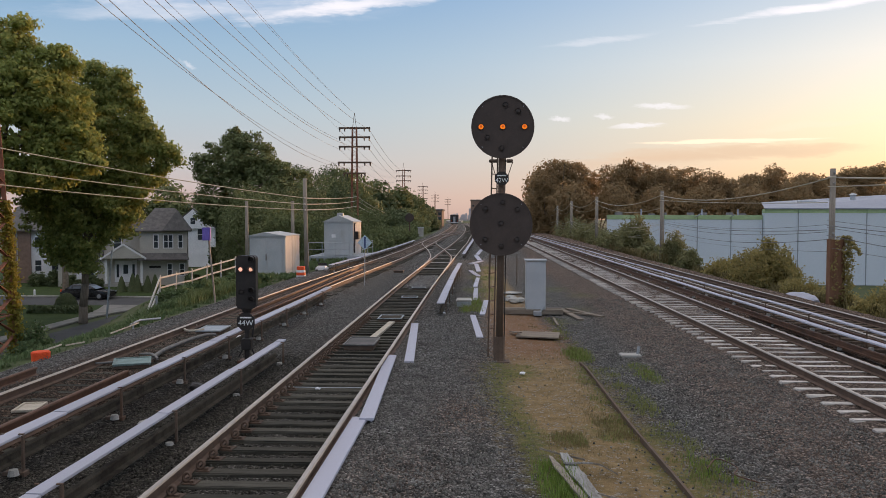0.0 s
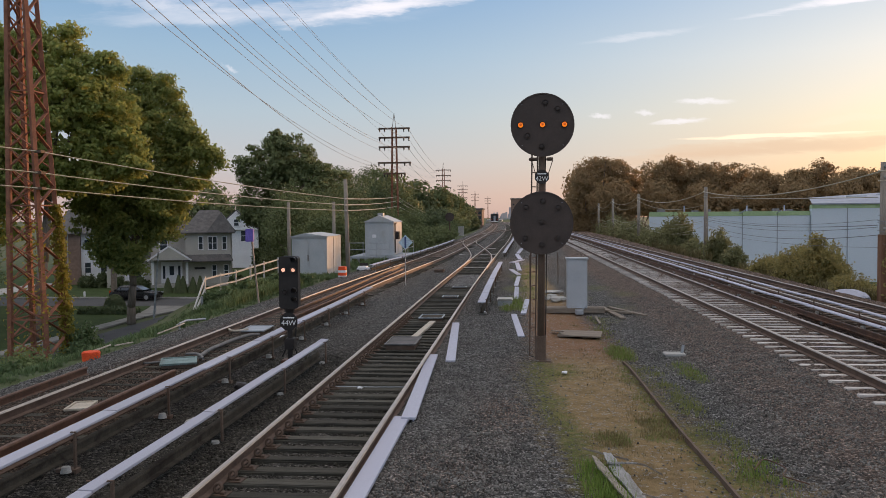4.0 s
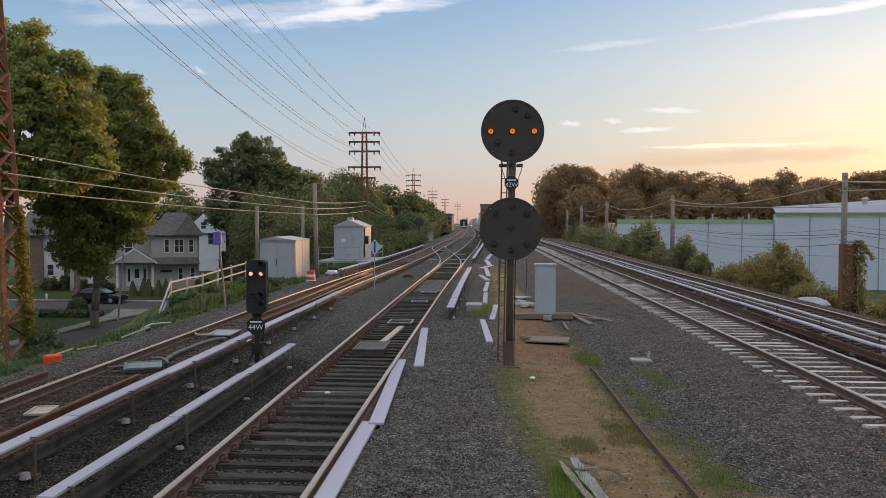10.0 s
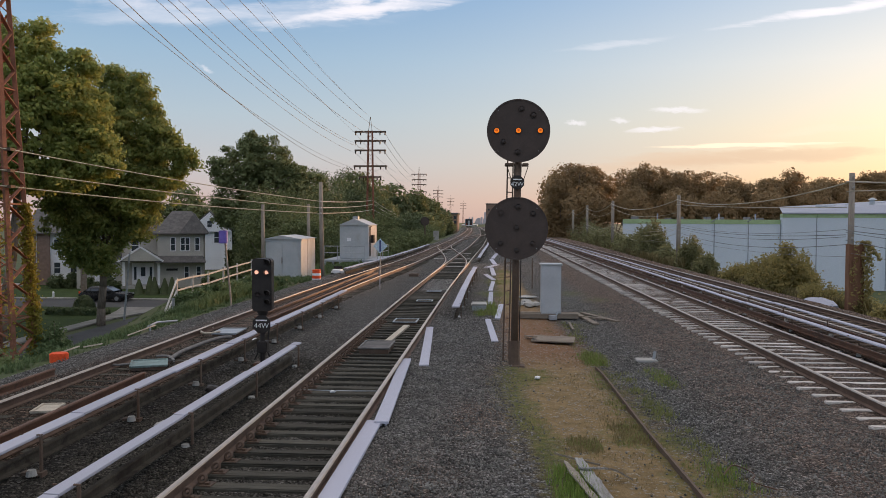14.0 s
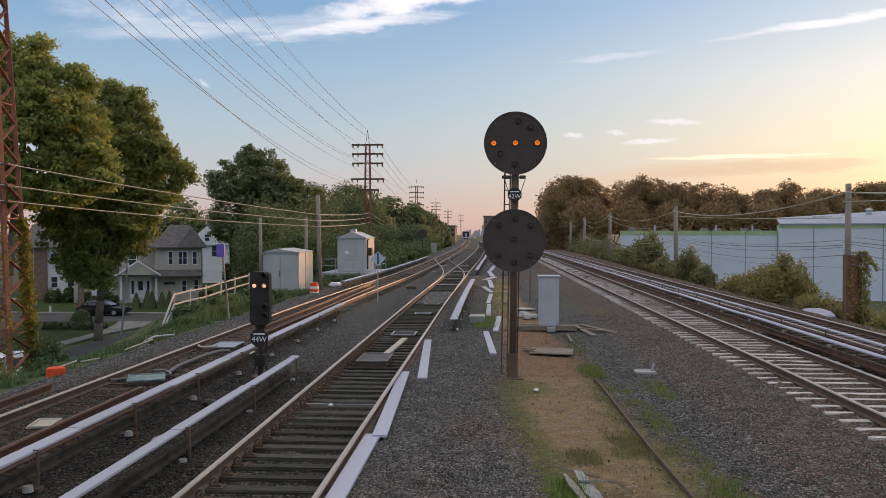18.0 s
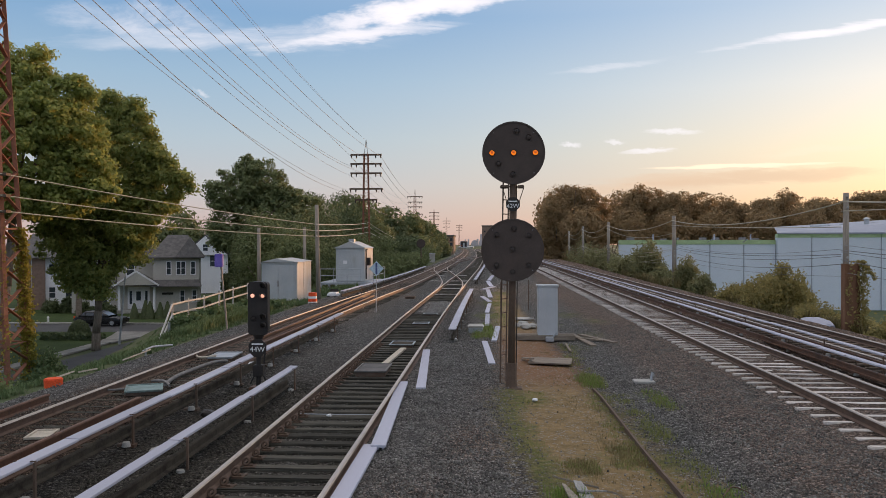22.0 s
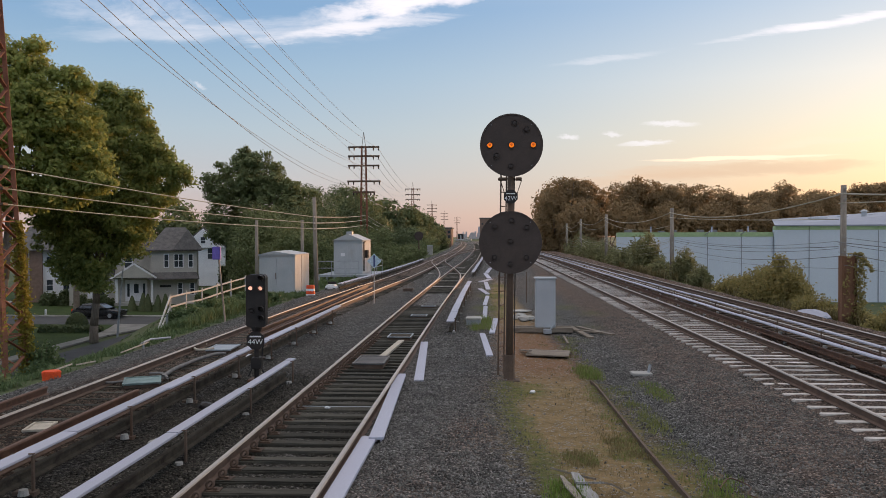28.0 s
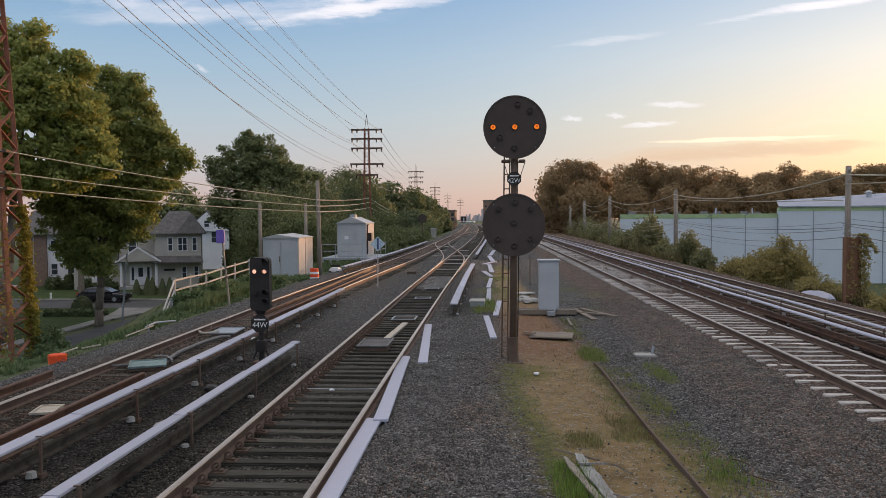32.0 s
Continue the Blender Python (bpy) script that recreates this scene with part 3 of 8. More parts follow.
def curve_through(knots, y):
    """A smooth x for each y, through knots (y, x)."""
    k = np.array(knots, float)
    ky, kx = k[:, 0], k[:, 1]
    step = np.diff(kx) / np.diff(ky)
    s = np.zeros(len(kx))
    both = step[:-1] * step[1:] > 0
    s[1:-1][both] = 2 * step[:-1][both] * step[1:][both] / (step[:-1] + step[1:])[both]
    s[-1] = step[-1]
    y = np.asarray(y, float)
    i = np.clip(np.searchsorted(ky, y) - 1, 0, len(ky) - 2)
    h = ky[i + 1] - ky[i]
    u = np.clip((y - ky[i]) / h, 0, 1)
    return ((2 * u**3 - 3 * u**2 + 1) * kx[i] + (u**3 - 2 * u**2 + u) * h * s[i] + (-2 * u**3 + 3 * u**2) * kx[i + 1] + (u**3 - u**2) * h * s[i + 1])


# ---- the ground ----
STREET_Z, EAST_Z = -5.0, -6.0


def terrain(x, y):
    """The embankment's height: a flat top, slopes to the streets on both sides."""
    x, y = np.asarray(x, float), np.asarray(y, float)
    shelf = np.clip((y - 29) / 8, 0, 1) * np.clip((56 - y) / 5, 0, 1) * 3.5
    left = np.clip((-x - 10.6 - shelf) / (10.8 - shelf * 0.5), 0, 1)
    right = np.clip((x - 13.2) / 14.0, 0, 1)
    ease = lambda u: u * u * (3 - 2 * u) * 0.35 + u * 0.65
    return -0.30 + ease(left) * (STREET_Z + 0.30) + ease(right) * (EAST_Z + 0.30)


def make_ground():
    xs = np.concatenate([[-3500, -1500, -700, -300, -150, -90], np.arange(-60, 45, 0.75), [50, 70, 100, 160, 300, 700, 1500, 3500]])
    ys = np.concatenate([[-3000, -800, -200, -60], np.arange(-25, 130, 0.9), np.arange(132, 420, 8), [500, 700, 1000, 1700, 4500]])
    gx, gy = np.meshgrid(xs, ys)
    z = terrain(gx, gy)
    rng = np.random.RandomState(3)
    rough = np.where((np.abs(gx) < 60) & (gy < 130), rng.normal(0, 0.05, gx.shape), 0)
    flat = (gx < -23.5) | ((gx > -10.5) & (gx < 13.1))
    z = z + np.where(flat, 0, rough)
    nx, ny = len(xs), len(ys)
    v = np.stack([gx.ravel(), gy.ravel(), z.ravel()], 1)
    i = (np.arange(ny - 1)[:, None] * nx + np.arange(nx - 1)[None, :]).ravel()
    q = np.stack([i, i + 1, i + 1 + nx, i + nx], 1)
    me = fast_mesh("ground", v, q, M["ground"])
    me.polygons.foreach_set("use_smooth", [True] * len(me.polygons))
    tagged(new("ground", me), "embankment and low ground covered with weeds and grass", "ground", kind="structure")


make_ground()

# centre lines of the four tracks: (y, x)
T1 = [(-30, -6.93), (28, -6.93), (42, -6.62), (58, -6.1), (80, -5.85), (100, -5.85), (149, -6.1), (223, -7.2), (335, -10.2), (420, -14.0), (600, -23.0)]
T2 = [(-30, -2.66), (30, -2.66), (50, -2.52), (70, -2.32), (93, -2.05), (140, -1.95), (200, -2.5), (300, -5.0), (420, -9.5)]
T3 = [(-30, 6.95), (12, 6.9), (28, 6.75), (60, 6.5), (90, 6.25), (150, 5.3), (250, 2.0), (420, -6.0)]
T4 = [(-30, 10.34), (20, 10.29), (45, 9.98), (70, 9.74), (100, 9.42), (150, 8.56), (250, 5.55), (420, -2.2)]
RAIL = [(-0.070, 0.0), (0.070, 0.0), (0.070, 0.014), (0.013, 0.034), (0.013, 0.112), (0.036, 0.122), (0.036, 0.140), (0.026, 0.160),
        (-0.026, 0.160), (-0.036, 0.140), (-0.036, 0.122), (-0.013, 0.112), (-0.013, 0.034), (-0.070, 0.014)]


def steps(y0, y1):
    out = [y0]
    while out[-1] < y1:
        out.append(min(y1, out[-1] + max(0.6, 0.035 * abs(out[-1]))))
    return np.array(out)


def rail_mesh(path_x, path_y, z=0.0, bright=True):
    v, f = sweep(np.stack([path_x, path_y, np.full(len(path_x), z)], 1), RAIL)
    me = mesh("rail", v, f, [M["rail_side"], M["rail_head"]])
    if bright:
        k = len(RAIL)
        nrm = np.zeros(len(me.polygons) * 3)
        me.polygons.foreach_get("normal", nrm)
        cz = np.zeros(len(me.polygons) * 3)
        me.polygons.foreach_get("center", cz)
        idx = ((nrm.reshape(-1, 3)[:, 2] > 0.3) & (cz.reshape(-1, 3)[:, 2] > z + 0.145)).astype(np.int32)
        me.polygons.foreach_set("material_index", idx)
    return me


def bed_height(x, y):
    """Ballast level: low between the main track's rails, up over the sleeper ends, heaped between tracks."""
    x = np.asarray(x, float)
    z = np.full(x.shape, -0.055)
    z += 0.075 * np.clip((x + 1.95) / 0.12, 0, 1) * np.clip((1.6 - x) / 1.8, 0, 1)
    z += 0.072 * np.clip((-3.38 - x) / 0.12, 0, 1) * np.clip((x + 5.2) / 0.8, 0, 1)
    z += 0.050 * np.clip((-5.3 - x) / 0.8, 0, 1) * np.clip((x + 9.3) / 0.6, 0, 1)
    z += 0.06 * np.exp(-((x - 4.1) / 0.8) ** 2)
    z += 0.043 * np.clip((x - 5.5) / 0.3, 0, 1) * np.clip((8.1 - x) / 0.2, 0, 1)
    z = np.where(x < -9.4, -0.08 - (-9.4 - x) * 0.32, z)
    inside = np.clip((x + 3.36) / 0.06, 0, 1) * np.clip((-1.95 - x) / 0.06, 0, 1)
    z += 0.012 * inside
    z += 0.06 * inside * np.clip((np.asarray(y, float) - 33) / 1.5, 0, 1) * np.clip((42 - y) / 1.5, 0, 1)
    return np.where(x > 12.4, -0.08 - (x - 12.4) * 0.30, z)


def trackbed():
    """The ballast bed with its sandy island between the inner tracks."""
    xs = np.concatenate([[-10.9, -10.3, -9.7], np.arange(-9.2, 12.61, 0.3), [12.9, 13.3, 13.8], [-3.50, -3.36, -1.97, -1.82, -7.75, -7.62, -6.24, -6.1]])
    xs = np.unique(np.round(xs, 3))
    ys = np.concatenate([np.arange(-6, 32, 0.3), np.arange(32, 80, 1.2), np.arange(80, 425, 8)])
    gx, gy = np.meshgrid(xs, ys)
    rng = np.random.RandomState(5)
    z = bed_height(gx, gy) + rng.normal(0, 0.008, gx.shape)
    # the far ballast follows the tracks' bend
    shift = curve_through(T1, np.clip(gy, -30, 420)) + 6.93
    gx2 = gx + np.where(gy > 60, shift * np.clip((gy - 60) / 60, 0, 1), 0)
    nx, ny = len(xs), len(ys)
    v = np.stack([gx2.ravel(), gy.ravel(), z.ravel()], 1)
    i = (np.arange(ny - 1)[:, None] * nx + np.arange(nx - 1)[None, :]).ravel()
    q = np.stack([i, i + 1, i + 1 + nx, i + nx], 1)
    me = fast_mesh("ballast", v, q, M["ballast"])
    me.polygons.foreach_set("use_smooth", [True] * len(me.polygons))
    X, Y = gx.ravel(), gy.ravel()
    # sandy island between the mast and the old rail, wider ahead of the mast
    c = np.interp(Y, [4, 9, 10.5, 12, 15, 16.5, 20, 27, 40, 60], [2.1, 1.92, 1.64, 1.40, 1.2, 1.3, 1.2, 0.95, 0.7, 0.5])
    h = np.interp(Y, [4, 9, 10.5, 12, 15, 16.5, 20, 27, 40, 60], [0.9, 1.08, 1.04, 1.02, 1.0, 0.85, 0.9, 0.75, 0.55, 0.3])
    dirt = np.clip(1.15 - np.abs(X - c) / h * 0.62, 0, 1) * (Y < 62) * np.clip((62 - Y) / 20, 0, 1)
    green = np.zeros_like(X)
    for gx0, gy0, r, s in ((0.35, 14.9, 0.55, 0.62), (0.55, 13.0, 0.40, 0.60), (0.65, 11.6, 0.38, 0.58), (0.75, 10.2, 0.35, 0.6), (2.25, 18.2, 0.45, 0.65), (2.75, 13.4, 0.35, 0.58), (2.55, 11.2, 0.5, 0.60), (2.6, 9.3, 0.5, 0.60), (1.0, 8.6, 0.40, 0.75),
                           (0.8, 15.5, 0.5, 0.62), (1.2, 10.9, 0.35, 0.6), (1.95, 11.4, 0.45, 0.6), (3.26, 15.6, 0.35, 0.6), (2.65, 13.1, 0.35, 0.6), (-0.25, 27.5, 0.7, 0.70), (0.0, 33, 1.0, 0.68), (0.3, 40, 1.2, 0.68), (0.6, 48, 1.3, 0.66), (3.0, 16.2, 0.3, 0.55), (2.2, 30, 0.8, 0.55), (3.2, 34, 1.0, 0.55), (3.3, 26.5, 0.8, 0.5), (4.0, 31, 0.9, 0.5), (2.5, 23.5, 0.6, 0.52)):
        green = np.maximum(green, s * np.exp(-((X - gx0) ** 2 + ((Y - gy0) * 0.5) ** 2) / r**2))
    edge = np.interp(Y, [8, 10.5, 11.3, 12.4, 13.6, 15.1, 16.3], [0.95, 0.72, 0.62, 0.46, 0.32, 0.26, 0.34])
    green = np.maximum(green, 0.66 * np.exp(-((X - edge) / 0.34) ** 2) * (Y > 8) * (Y < 16.6))
    green = np.maximum(green, 0.5 * np.exp(-((X - 2.2) / 0.3) ** 2) * (Y > 8) * (Y < 18))
    grime = 0.8 * np.clip((-3.3 - X) / 0.3, 0, 1) * np.clip((X + 8.6) / 0.4, 0, 1) + np.clip((X + 3.45) / 0.1, 0, 1) * np.clip((-1.85 - X) / 0.1, 0, 1) * 0.6 + np.clip((X - 5.6) / 0.3, 0, 1) * 0.12
    grime = grime * np.where(X < 0, np.interp(Y, [13, 24], [1.0, 0.12]), np.interp(Y, [20, 50], [1.0, 0.7]))
    red = np.clip((Y - 16.2) / 2.0, 0, 1) * np.clip((30 - Y) / 6, 0, 1) * 0.8
    # rust-brown stone; right of x = 3.2 the tint also holds the warm glare
    iron_glare = 1.8 * np.exp(-((X + 0.25) ** 2 / 0.25 + (Y - 12.0) ** 2 / 1.6)) + 1.2 * np.exp(-((X + 1.0) ** 2 / 0.5 + (Y - 9.0) ** 2 / 2)) + 1.4 * np.clip((X - 3.2) / 0.8, 0, 1) + 0.9 * np.clip((X - 7.4) / 0.4, 0, 1) + 1.2 * np.exp(-((X - 0.1) ** 2 / 0.3 + (Y - 15.8) ** 2 / 2))
    iron_glare += 1.5 * np.clip((X + 8.5) / 0.3, 0, 1) * np.clip((-5.6 - X) / 0.3, 0, 1)
    for nm, val in (("iron_glare", iron_glare), ("dirt", dirt), ("green", green), ("grime", grime), ("red", red)):
        a = me.attributes.new(nm, "FLOAT", "POINT")
        a.data.foreach_set("value", val.astype(np.float32))
    tagged(new("ballast", me), "grey crushed-stone ballast with a sandy strip", "ballast", kind="structure")


trackbed()


def tie_mesh(length, width, height, material, jagged, seed):
    """A sleeper whose top is at z = 0, lying across."""
    bm = bmesh.new()
    box(bm, -length / 2, -width / 2, -height, length / 2, width / 2, 0, 0.012)
    r = random.Random(seed)
    for v in bm.verts:
        v.co += Vector((r.uniform(-1, 1) * jagged * 2, r.uniform(-1, 1) * jagged, r.uniform(-1, 1) * jagged * 0.5))
    me = bpy.data.meshes.new("tie")
    bm.to_mesh(me)
    bm.free()
    me.materials.append(material)
    return me


def clip_mesh():
    """A round spring clip of bent bar, with its tail on the base plate beside the rail's foot."""
    n, k, r, ring = 12, 6, 0.019, 0.042
    v, f = [], []
    for i in range(n):
        a = 2 * math.pi * i / n
        for j in range(k):
            b = 2 * math.pi * j / k
            out = ring + r * math.cos(b)
            v.append((out * math.cos(a), r * 1.5 * math.sin(b) + 0.02 * math.sin(a), 0.062 + out * math.sin(a)))
            f.append((i * k + j, i * k + (j + 1) % k, (i + 1) % n * k + (j + 1) % k, (i + 1) % n * k + j))
    for x0, x1, y0, y1, z0, z1 in ((-0.03, 0.13, -0.08, 0.08, -0.02, 0.008), (0.05, 0.10, -0.055, -0.02, 0.008, 0.035)):
        m = len(v)
        v += [(x0, y0, z0), (x1, y0, z0), (x1, y1, z0), (x0, y1, z0), (x0, y0, z1), (x1, y0, z1), (x1, y1, z1), (x0, y1, z1)]
        f += [tuple(m + c for c in q) for q in ((0, 3, 2, 1), (4, 5, 6, 7), (0, 1, 5, 4), (1, 2, 6, 5), (2, 3, 7, 6), (3, 0, 4, 7))]
    me = mesh("rail_clip", v, f, M["clip_rust"])
    me.polygons.foreach_set("use_smooth", [len(p.vertices) == 4 and p.index < n * k for p in me.polygons])
    return me


CLIP = clip_mesh()


def track(name, knots, label, spacing, kinds, y0, y1, near_until, clips_until=0, tie_len=2.6, offset=0.0):
    th = thing(name, 0, 0, 0, label, "railway track", "railway tracks")
    ys = steps(-8, min(600, knots[-1][0]))
    x = curve_through(knots, ys)
    for s in (-0.7525, 0.7525):
        part("rail", rail_mesh(x + s, ys), None, th)
    r = random.Random(len(name) + int(y1))
    y = y0 + offset
    far_v, far_f = [], []
    base = np.array([[-1, -1, -1], [1, -1, -1], [1, 1, -1], [-1, 1, -1], [-1, -1, 0], [1, -1, 0], [1, 1, 0], [-1, 1, 0]], float)
    bf = np.array([[0, 3, 2, 1], [4, 5, 6, 7], [0, 1, 5, 4], [1, 2, 6, 5], [2, 3, 7, 6], [3, 0, 4, 7]])
    while y < y1:
        cx = float(curve_through(knots, [y])[0])
        if y < near_until:
            ob = part("tie", r.choice(kinds), None, th, at=pose(cx + r.uniform(-0.04, 0.04), y + r.uniform(-0.03, 0.03), r.uniform(-0.006, 0.0), 0, 0, r.uniform(-1.2, 1.2)))
            if 4 < y < clips_until:
                part("rail_clip", CLIP, None, th, at=pose(cx - 0.7525 + 0.125, y, 0.002, 0, 0, r.uniform(-8, 8)))
        else:
            far_f.append(bf + len(far_v) * 8)
            far_v.append(base * np.array([tie_len / 2, 0.12, 0.18]) + np.array([cx, y, -0.03]))
        y += spacing
    if far_v:
        me = fast_mesh("tie", np.concatenate(far_v), np.concatenate(far_f), kinds[0].materials[0])
        tagged(part("tie", me, None, th), kind="stuff")
    return th


WOOD = [tie_mesh(2.55, 0.20, 0.18, M["tie_wood"], 0.012, k) for k in range(5)]
BROWN = [tie_mesh(2.55, 0.22, 0.18, M["tie_brown"], 0.012, k) for k in range(5)]
CONC = [tie_mesh(2.58, 0.15, 0.2, M["tie_concrete"], 0.008, k) for k in range(4)]
track("railway_track", T2, "straight main track with dark timber sleepers and worn rails", 0.448, WOOD, -6.88, 300, 62, 24)
track("railway_track", T1, "rusty outer track on timber sleepers below the weedy bank", 0.56, WOOD, -6.88, 300, 60)
track("railway_track", T3, "track on pale concrete sleepers beside the gravel", 0.549, CONC, -6.562, 300, 100, tie_len=2.58)
track("railway_track", T4, "farther track with brown sleepers and shiny rails", 0.58, BROWN, -6.3, 300, 70)


def crossover():
    """The turnout that leads from the main track over to the outer one, and its continuation."""
    th = thing("railway_turnout", 0, 0, 0, "turnout with curved shiny rails joining two tracks", "railway turnout", "turnouts")
    ys = np.arange(42, 106, 1.5)
    x = curve_through([(42, -2.60), (50, -2.56), (57, -2.70), (68, -3.50), (78, -4.50), (88, -5.42), (98, -5.86), (106, -5.86)], ys)
    for s in (-0.7525, 0.7525):
        part("rail", rail_mesh(x + s, ys, 0.003), None, th)
    # a second crossover farther on
    ys = np.arange(112, 190, 2.0)
    u = np.clip((ys - 112) / 78, 0, 1)
    w = u * u * (3 - 2 * u)
    x = curve_through(T1, ys) * (1 - w) + curve_through(T2, ys) * w
    for s in (-0.7525, 0.7525):
        part("rail", rail_mesh(x + s, ys, 0.003), None, th)
    for k, (y, dx) in enumerate(((47, 0.0), (53, 0.0), (58, 0.2), (64, -0.5), (75, -1.5), (85, -2.4))):
        cx = float(curve_through(T2, [y])[0]) + dx
        part("long_tie", boxed(cx - 1.9, y - 0.14, -0.15, cx + 1.6, y + 0.14, 0.012, 0.01), M["tie_concrete"], th)


crossover()


def third_rail(knots, side, y0, y1, label, post_gap=3.0, flip=1, wide=1.0, steel="power"):
    """A power rail beside a track: steel rail on insulators under a white cover board carried by brackets."""
    th = thing("third_rail", 0, 0, 0, label, "third rail", "third rails")
    ys = steps(y0, y1) if y0 > 20 else np.arange(y0, y1 + 0.01, 0.9)
    x = curve_through(knots, ys) + side
    prof = [(a * 0.9, b * 0.9) for a, b in RAIL]
    v, f = sweep(np.stack([x, ys, np.full(len(x), 0.10)], 1), prof)
    part("power_rail", mesh("power_rail", v, f), M[steel], th, "dark worn steel power rail")
    # cover boards in lengths of about three metres, butted
    y = y0
    n = 0
    while y < y1 - 0.2:
        e = min(y + 3.05, y1)
        yy = np.linspace(y + 0.006, e - 0.006, 5)
        cx = curve_through(knots, yy) + side
        tip = 0.008 * math.sin(n * 2.1)
        v, f = sweep(np.stack([cx, yy, np.full(5, 0.40 + tip)], 1), [(-0.112 * wide, 0.0), (0.112 * wide, 0.0), (0.118 * wide, 0.010), (0.112 * wide, 0.032), (-0.112 * wide, 0.036), (-0.118 * wide, 0.010)])
        part("cover_board", mesh("cover_board", v, f), M["cover"], th)
        y = e
        n += 1
    y = y0 + 0.7
    while y < min(y1, 95):
        cx = float(curve_through(knots, [y])[0]) + side
        bm = bmesh.new()
        sg = -flip
        box(bm, cx + sg * 0.14 - 0.014, y - 0.022, -0.04, cx + sg * 0.14 + 0.014, y + 0.022, 0.425, 0.004)
        box(bm, cx + sg * 0.11 - 0.022, y - 0.014, 0.434, cx + sg * 0.11 + 0.045, y + 0.014, 0.446)
        box(bm, cx - sg * 0.105 - 0.02, y - 0.012, 0.434, cx - sg * 0.105 + 0.02, y + 0.012, 0.444)
        box(bm, cx + sg * 0.05 - 0.13, y - 0.06, -0.06, cx + sg * 0.05 + 0.13, y + 0.06, 0.0)
        part("bracket", bm, M["mast"], th)
        bm = bmesh.new()
        bmesh.ops.create_cone(bm, cap_ends=True, segments=10, radius1=0.066, radius2=0.05, depth=0.07, matrix=Matrix.Translation((cx + sg * 0.09, y - 0.12, 0.02)))
        part("insulator", bm, M["concrete"], th)
        y += post_gap


third_rail(T1, 1.43, -2.0, 29.2, "power rail with white cover boards on brackets beside the rusty track", 2.6, flip=-1, wide=0.85)
third_rail(T2, -1.465, -2.0, 16.6, "power rail with white cover boards beside the main track", 2.9, flip=-1, wide=0.68)
third_rail(T2, 1.52, 24.0, 45.5, "power rail with a pale cover board between track and island", 3.0, flip=-1)
third_rail(T2, 1.40, 57.0, 118.0, "distant power rail with a pale cover board", 6.0, flip=-1)
third_rail(T1, -1.45, 43.0, 90.0, "power rail with pale cover board by the sheds", 4.0, flip=-1)
third_rail(T3, 1.33, 2.0, 260.0, "long bright power rail cover between the far tracks", 4.0, flip=-1, wide=0.8, steel="rust")
third_rail(T4, -1.23, 2.0, 220.0, "long weathered power rail cover beside the farther track", 3.2, flip=1, wide=0.7, steel="rust")

# ---- signals on the island and beside the track ----


def disc_mesh(r, thick, seg=56):
    """A sheet-metal disc with a rolled rim, facing the viewer along -y."""
    bm = bmesh.new()
    mt = Matrix.Rotation(radians(90), 4, "X")
    v = bmesh.ops.create_cone(bm, cap_ends=True, segments=seg, radius1=r, radius2=r, depth=thick, matrix=mt)
    ring = [(r * math.cos(2 * math.pi * k / seg), r * math.sin(2 * math.pi * k / seg)) for k in range(seg)]
    for (x0, z0), (x1, z1) in zip(ring, ring[1:] + ring[:1]):
        bar(bm, (x0, -thick / 2, z0), (x1, -thick / 2, z1), 0.022, 0.03)
    return bm


def hood(bm, x, y, z, r=0.085, depth=0.16):
    """A short visor over a lens: an open tube with a longer upper half."""
    n = 12
    for k in range(n):
        a0, a1 = math.pi * 2 * k / n, math.pi * 2 * (k + 1) / n
        up = 0.45 + 0.55 * max(0, math.sin((a0 + a1) / 2))
        p = [(x + r * math.cos(a), yy, z + r * math.sin(a)) for a in (a0, a1) for yy in (y, y - depth * up)]
        q = [(x + (r - 0.01) * math.cos(a), yy, z + (r - 0.01) * math.sin(a)) for a in (a0, a1) for yy in (y, y - depth * up)]
        vs = [bm.verts.new(c) for c in (p[0], p[1], p[3], p[2])]
        ws = [bm.verts.new(c) for c in (q[0], q[1], q[3], q[2])]
        bm.faces.new(vs)
        bm.faces.new(ws[::-1])
        bm.faces.new((vs[1], ws[1], ws[2], vs[2]))


def lens(x, y, z, r):
    bm = bmesh.new()
    bmesh.ops.create_uvsphere(bm, u_segments=16, v_segments=8, radius=r, matrix=Matrix.Translation((x, y, z)) @ Matrix.Diagonal((1, 0.35, 1, 1)))
    return bm


def octagon(x, y, z, r, thick):
    bm = bmesh.new()
    bmesh.ops.create_cone(bm, cap_ends=True, segments=8, radius1=r, radius2=r, depth=thick, matrix=Matrix.Translation((x, y, z)) @ Matrix.Rotation(radians(90), 4, "X") @ Matrix.Rotation(radians(22.5), 4, "Z"))
    return bm


def letters(text, size, material, parent, x, y, z, name="lettering", rz=0.0, thick=0.002):
    c = bpy.data.curves.new(name, "FONT")
    c.body, c.size, c.align_x, c.align_y, c.extrude = text, size, "CENTER", "CENTER", thick
    tmp = bpy.data.objects.new(name, c)
    me = bpy.data.meshes.new_from_object(tmp)
    bpy.data.objects.remove(tmp)
    me.materials.clear()
    me.materials.append(material)
    ob = new(name, me)
    ob.parent = parent
    ob.matrix_basis = pose(x, y, z, 90, 0, rz)
    return ob


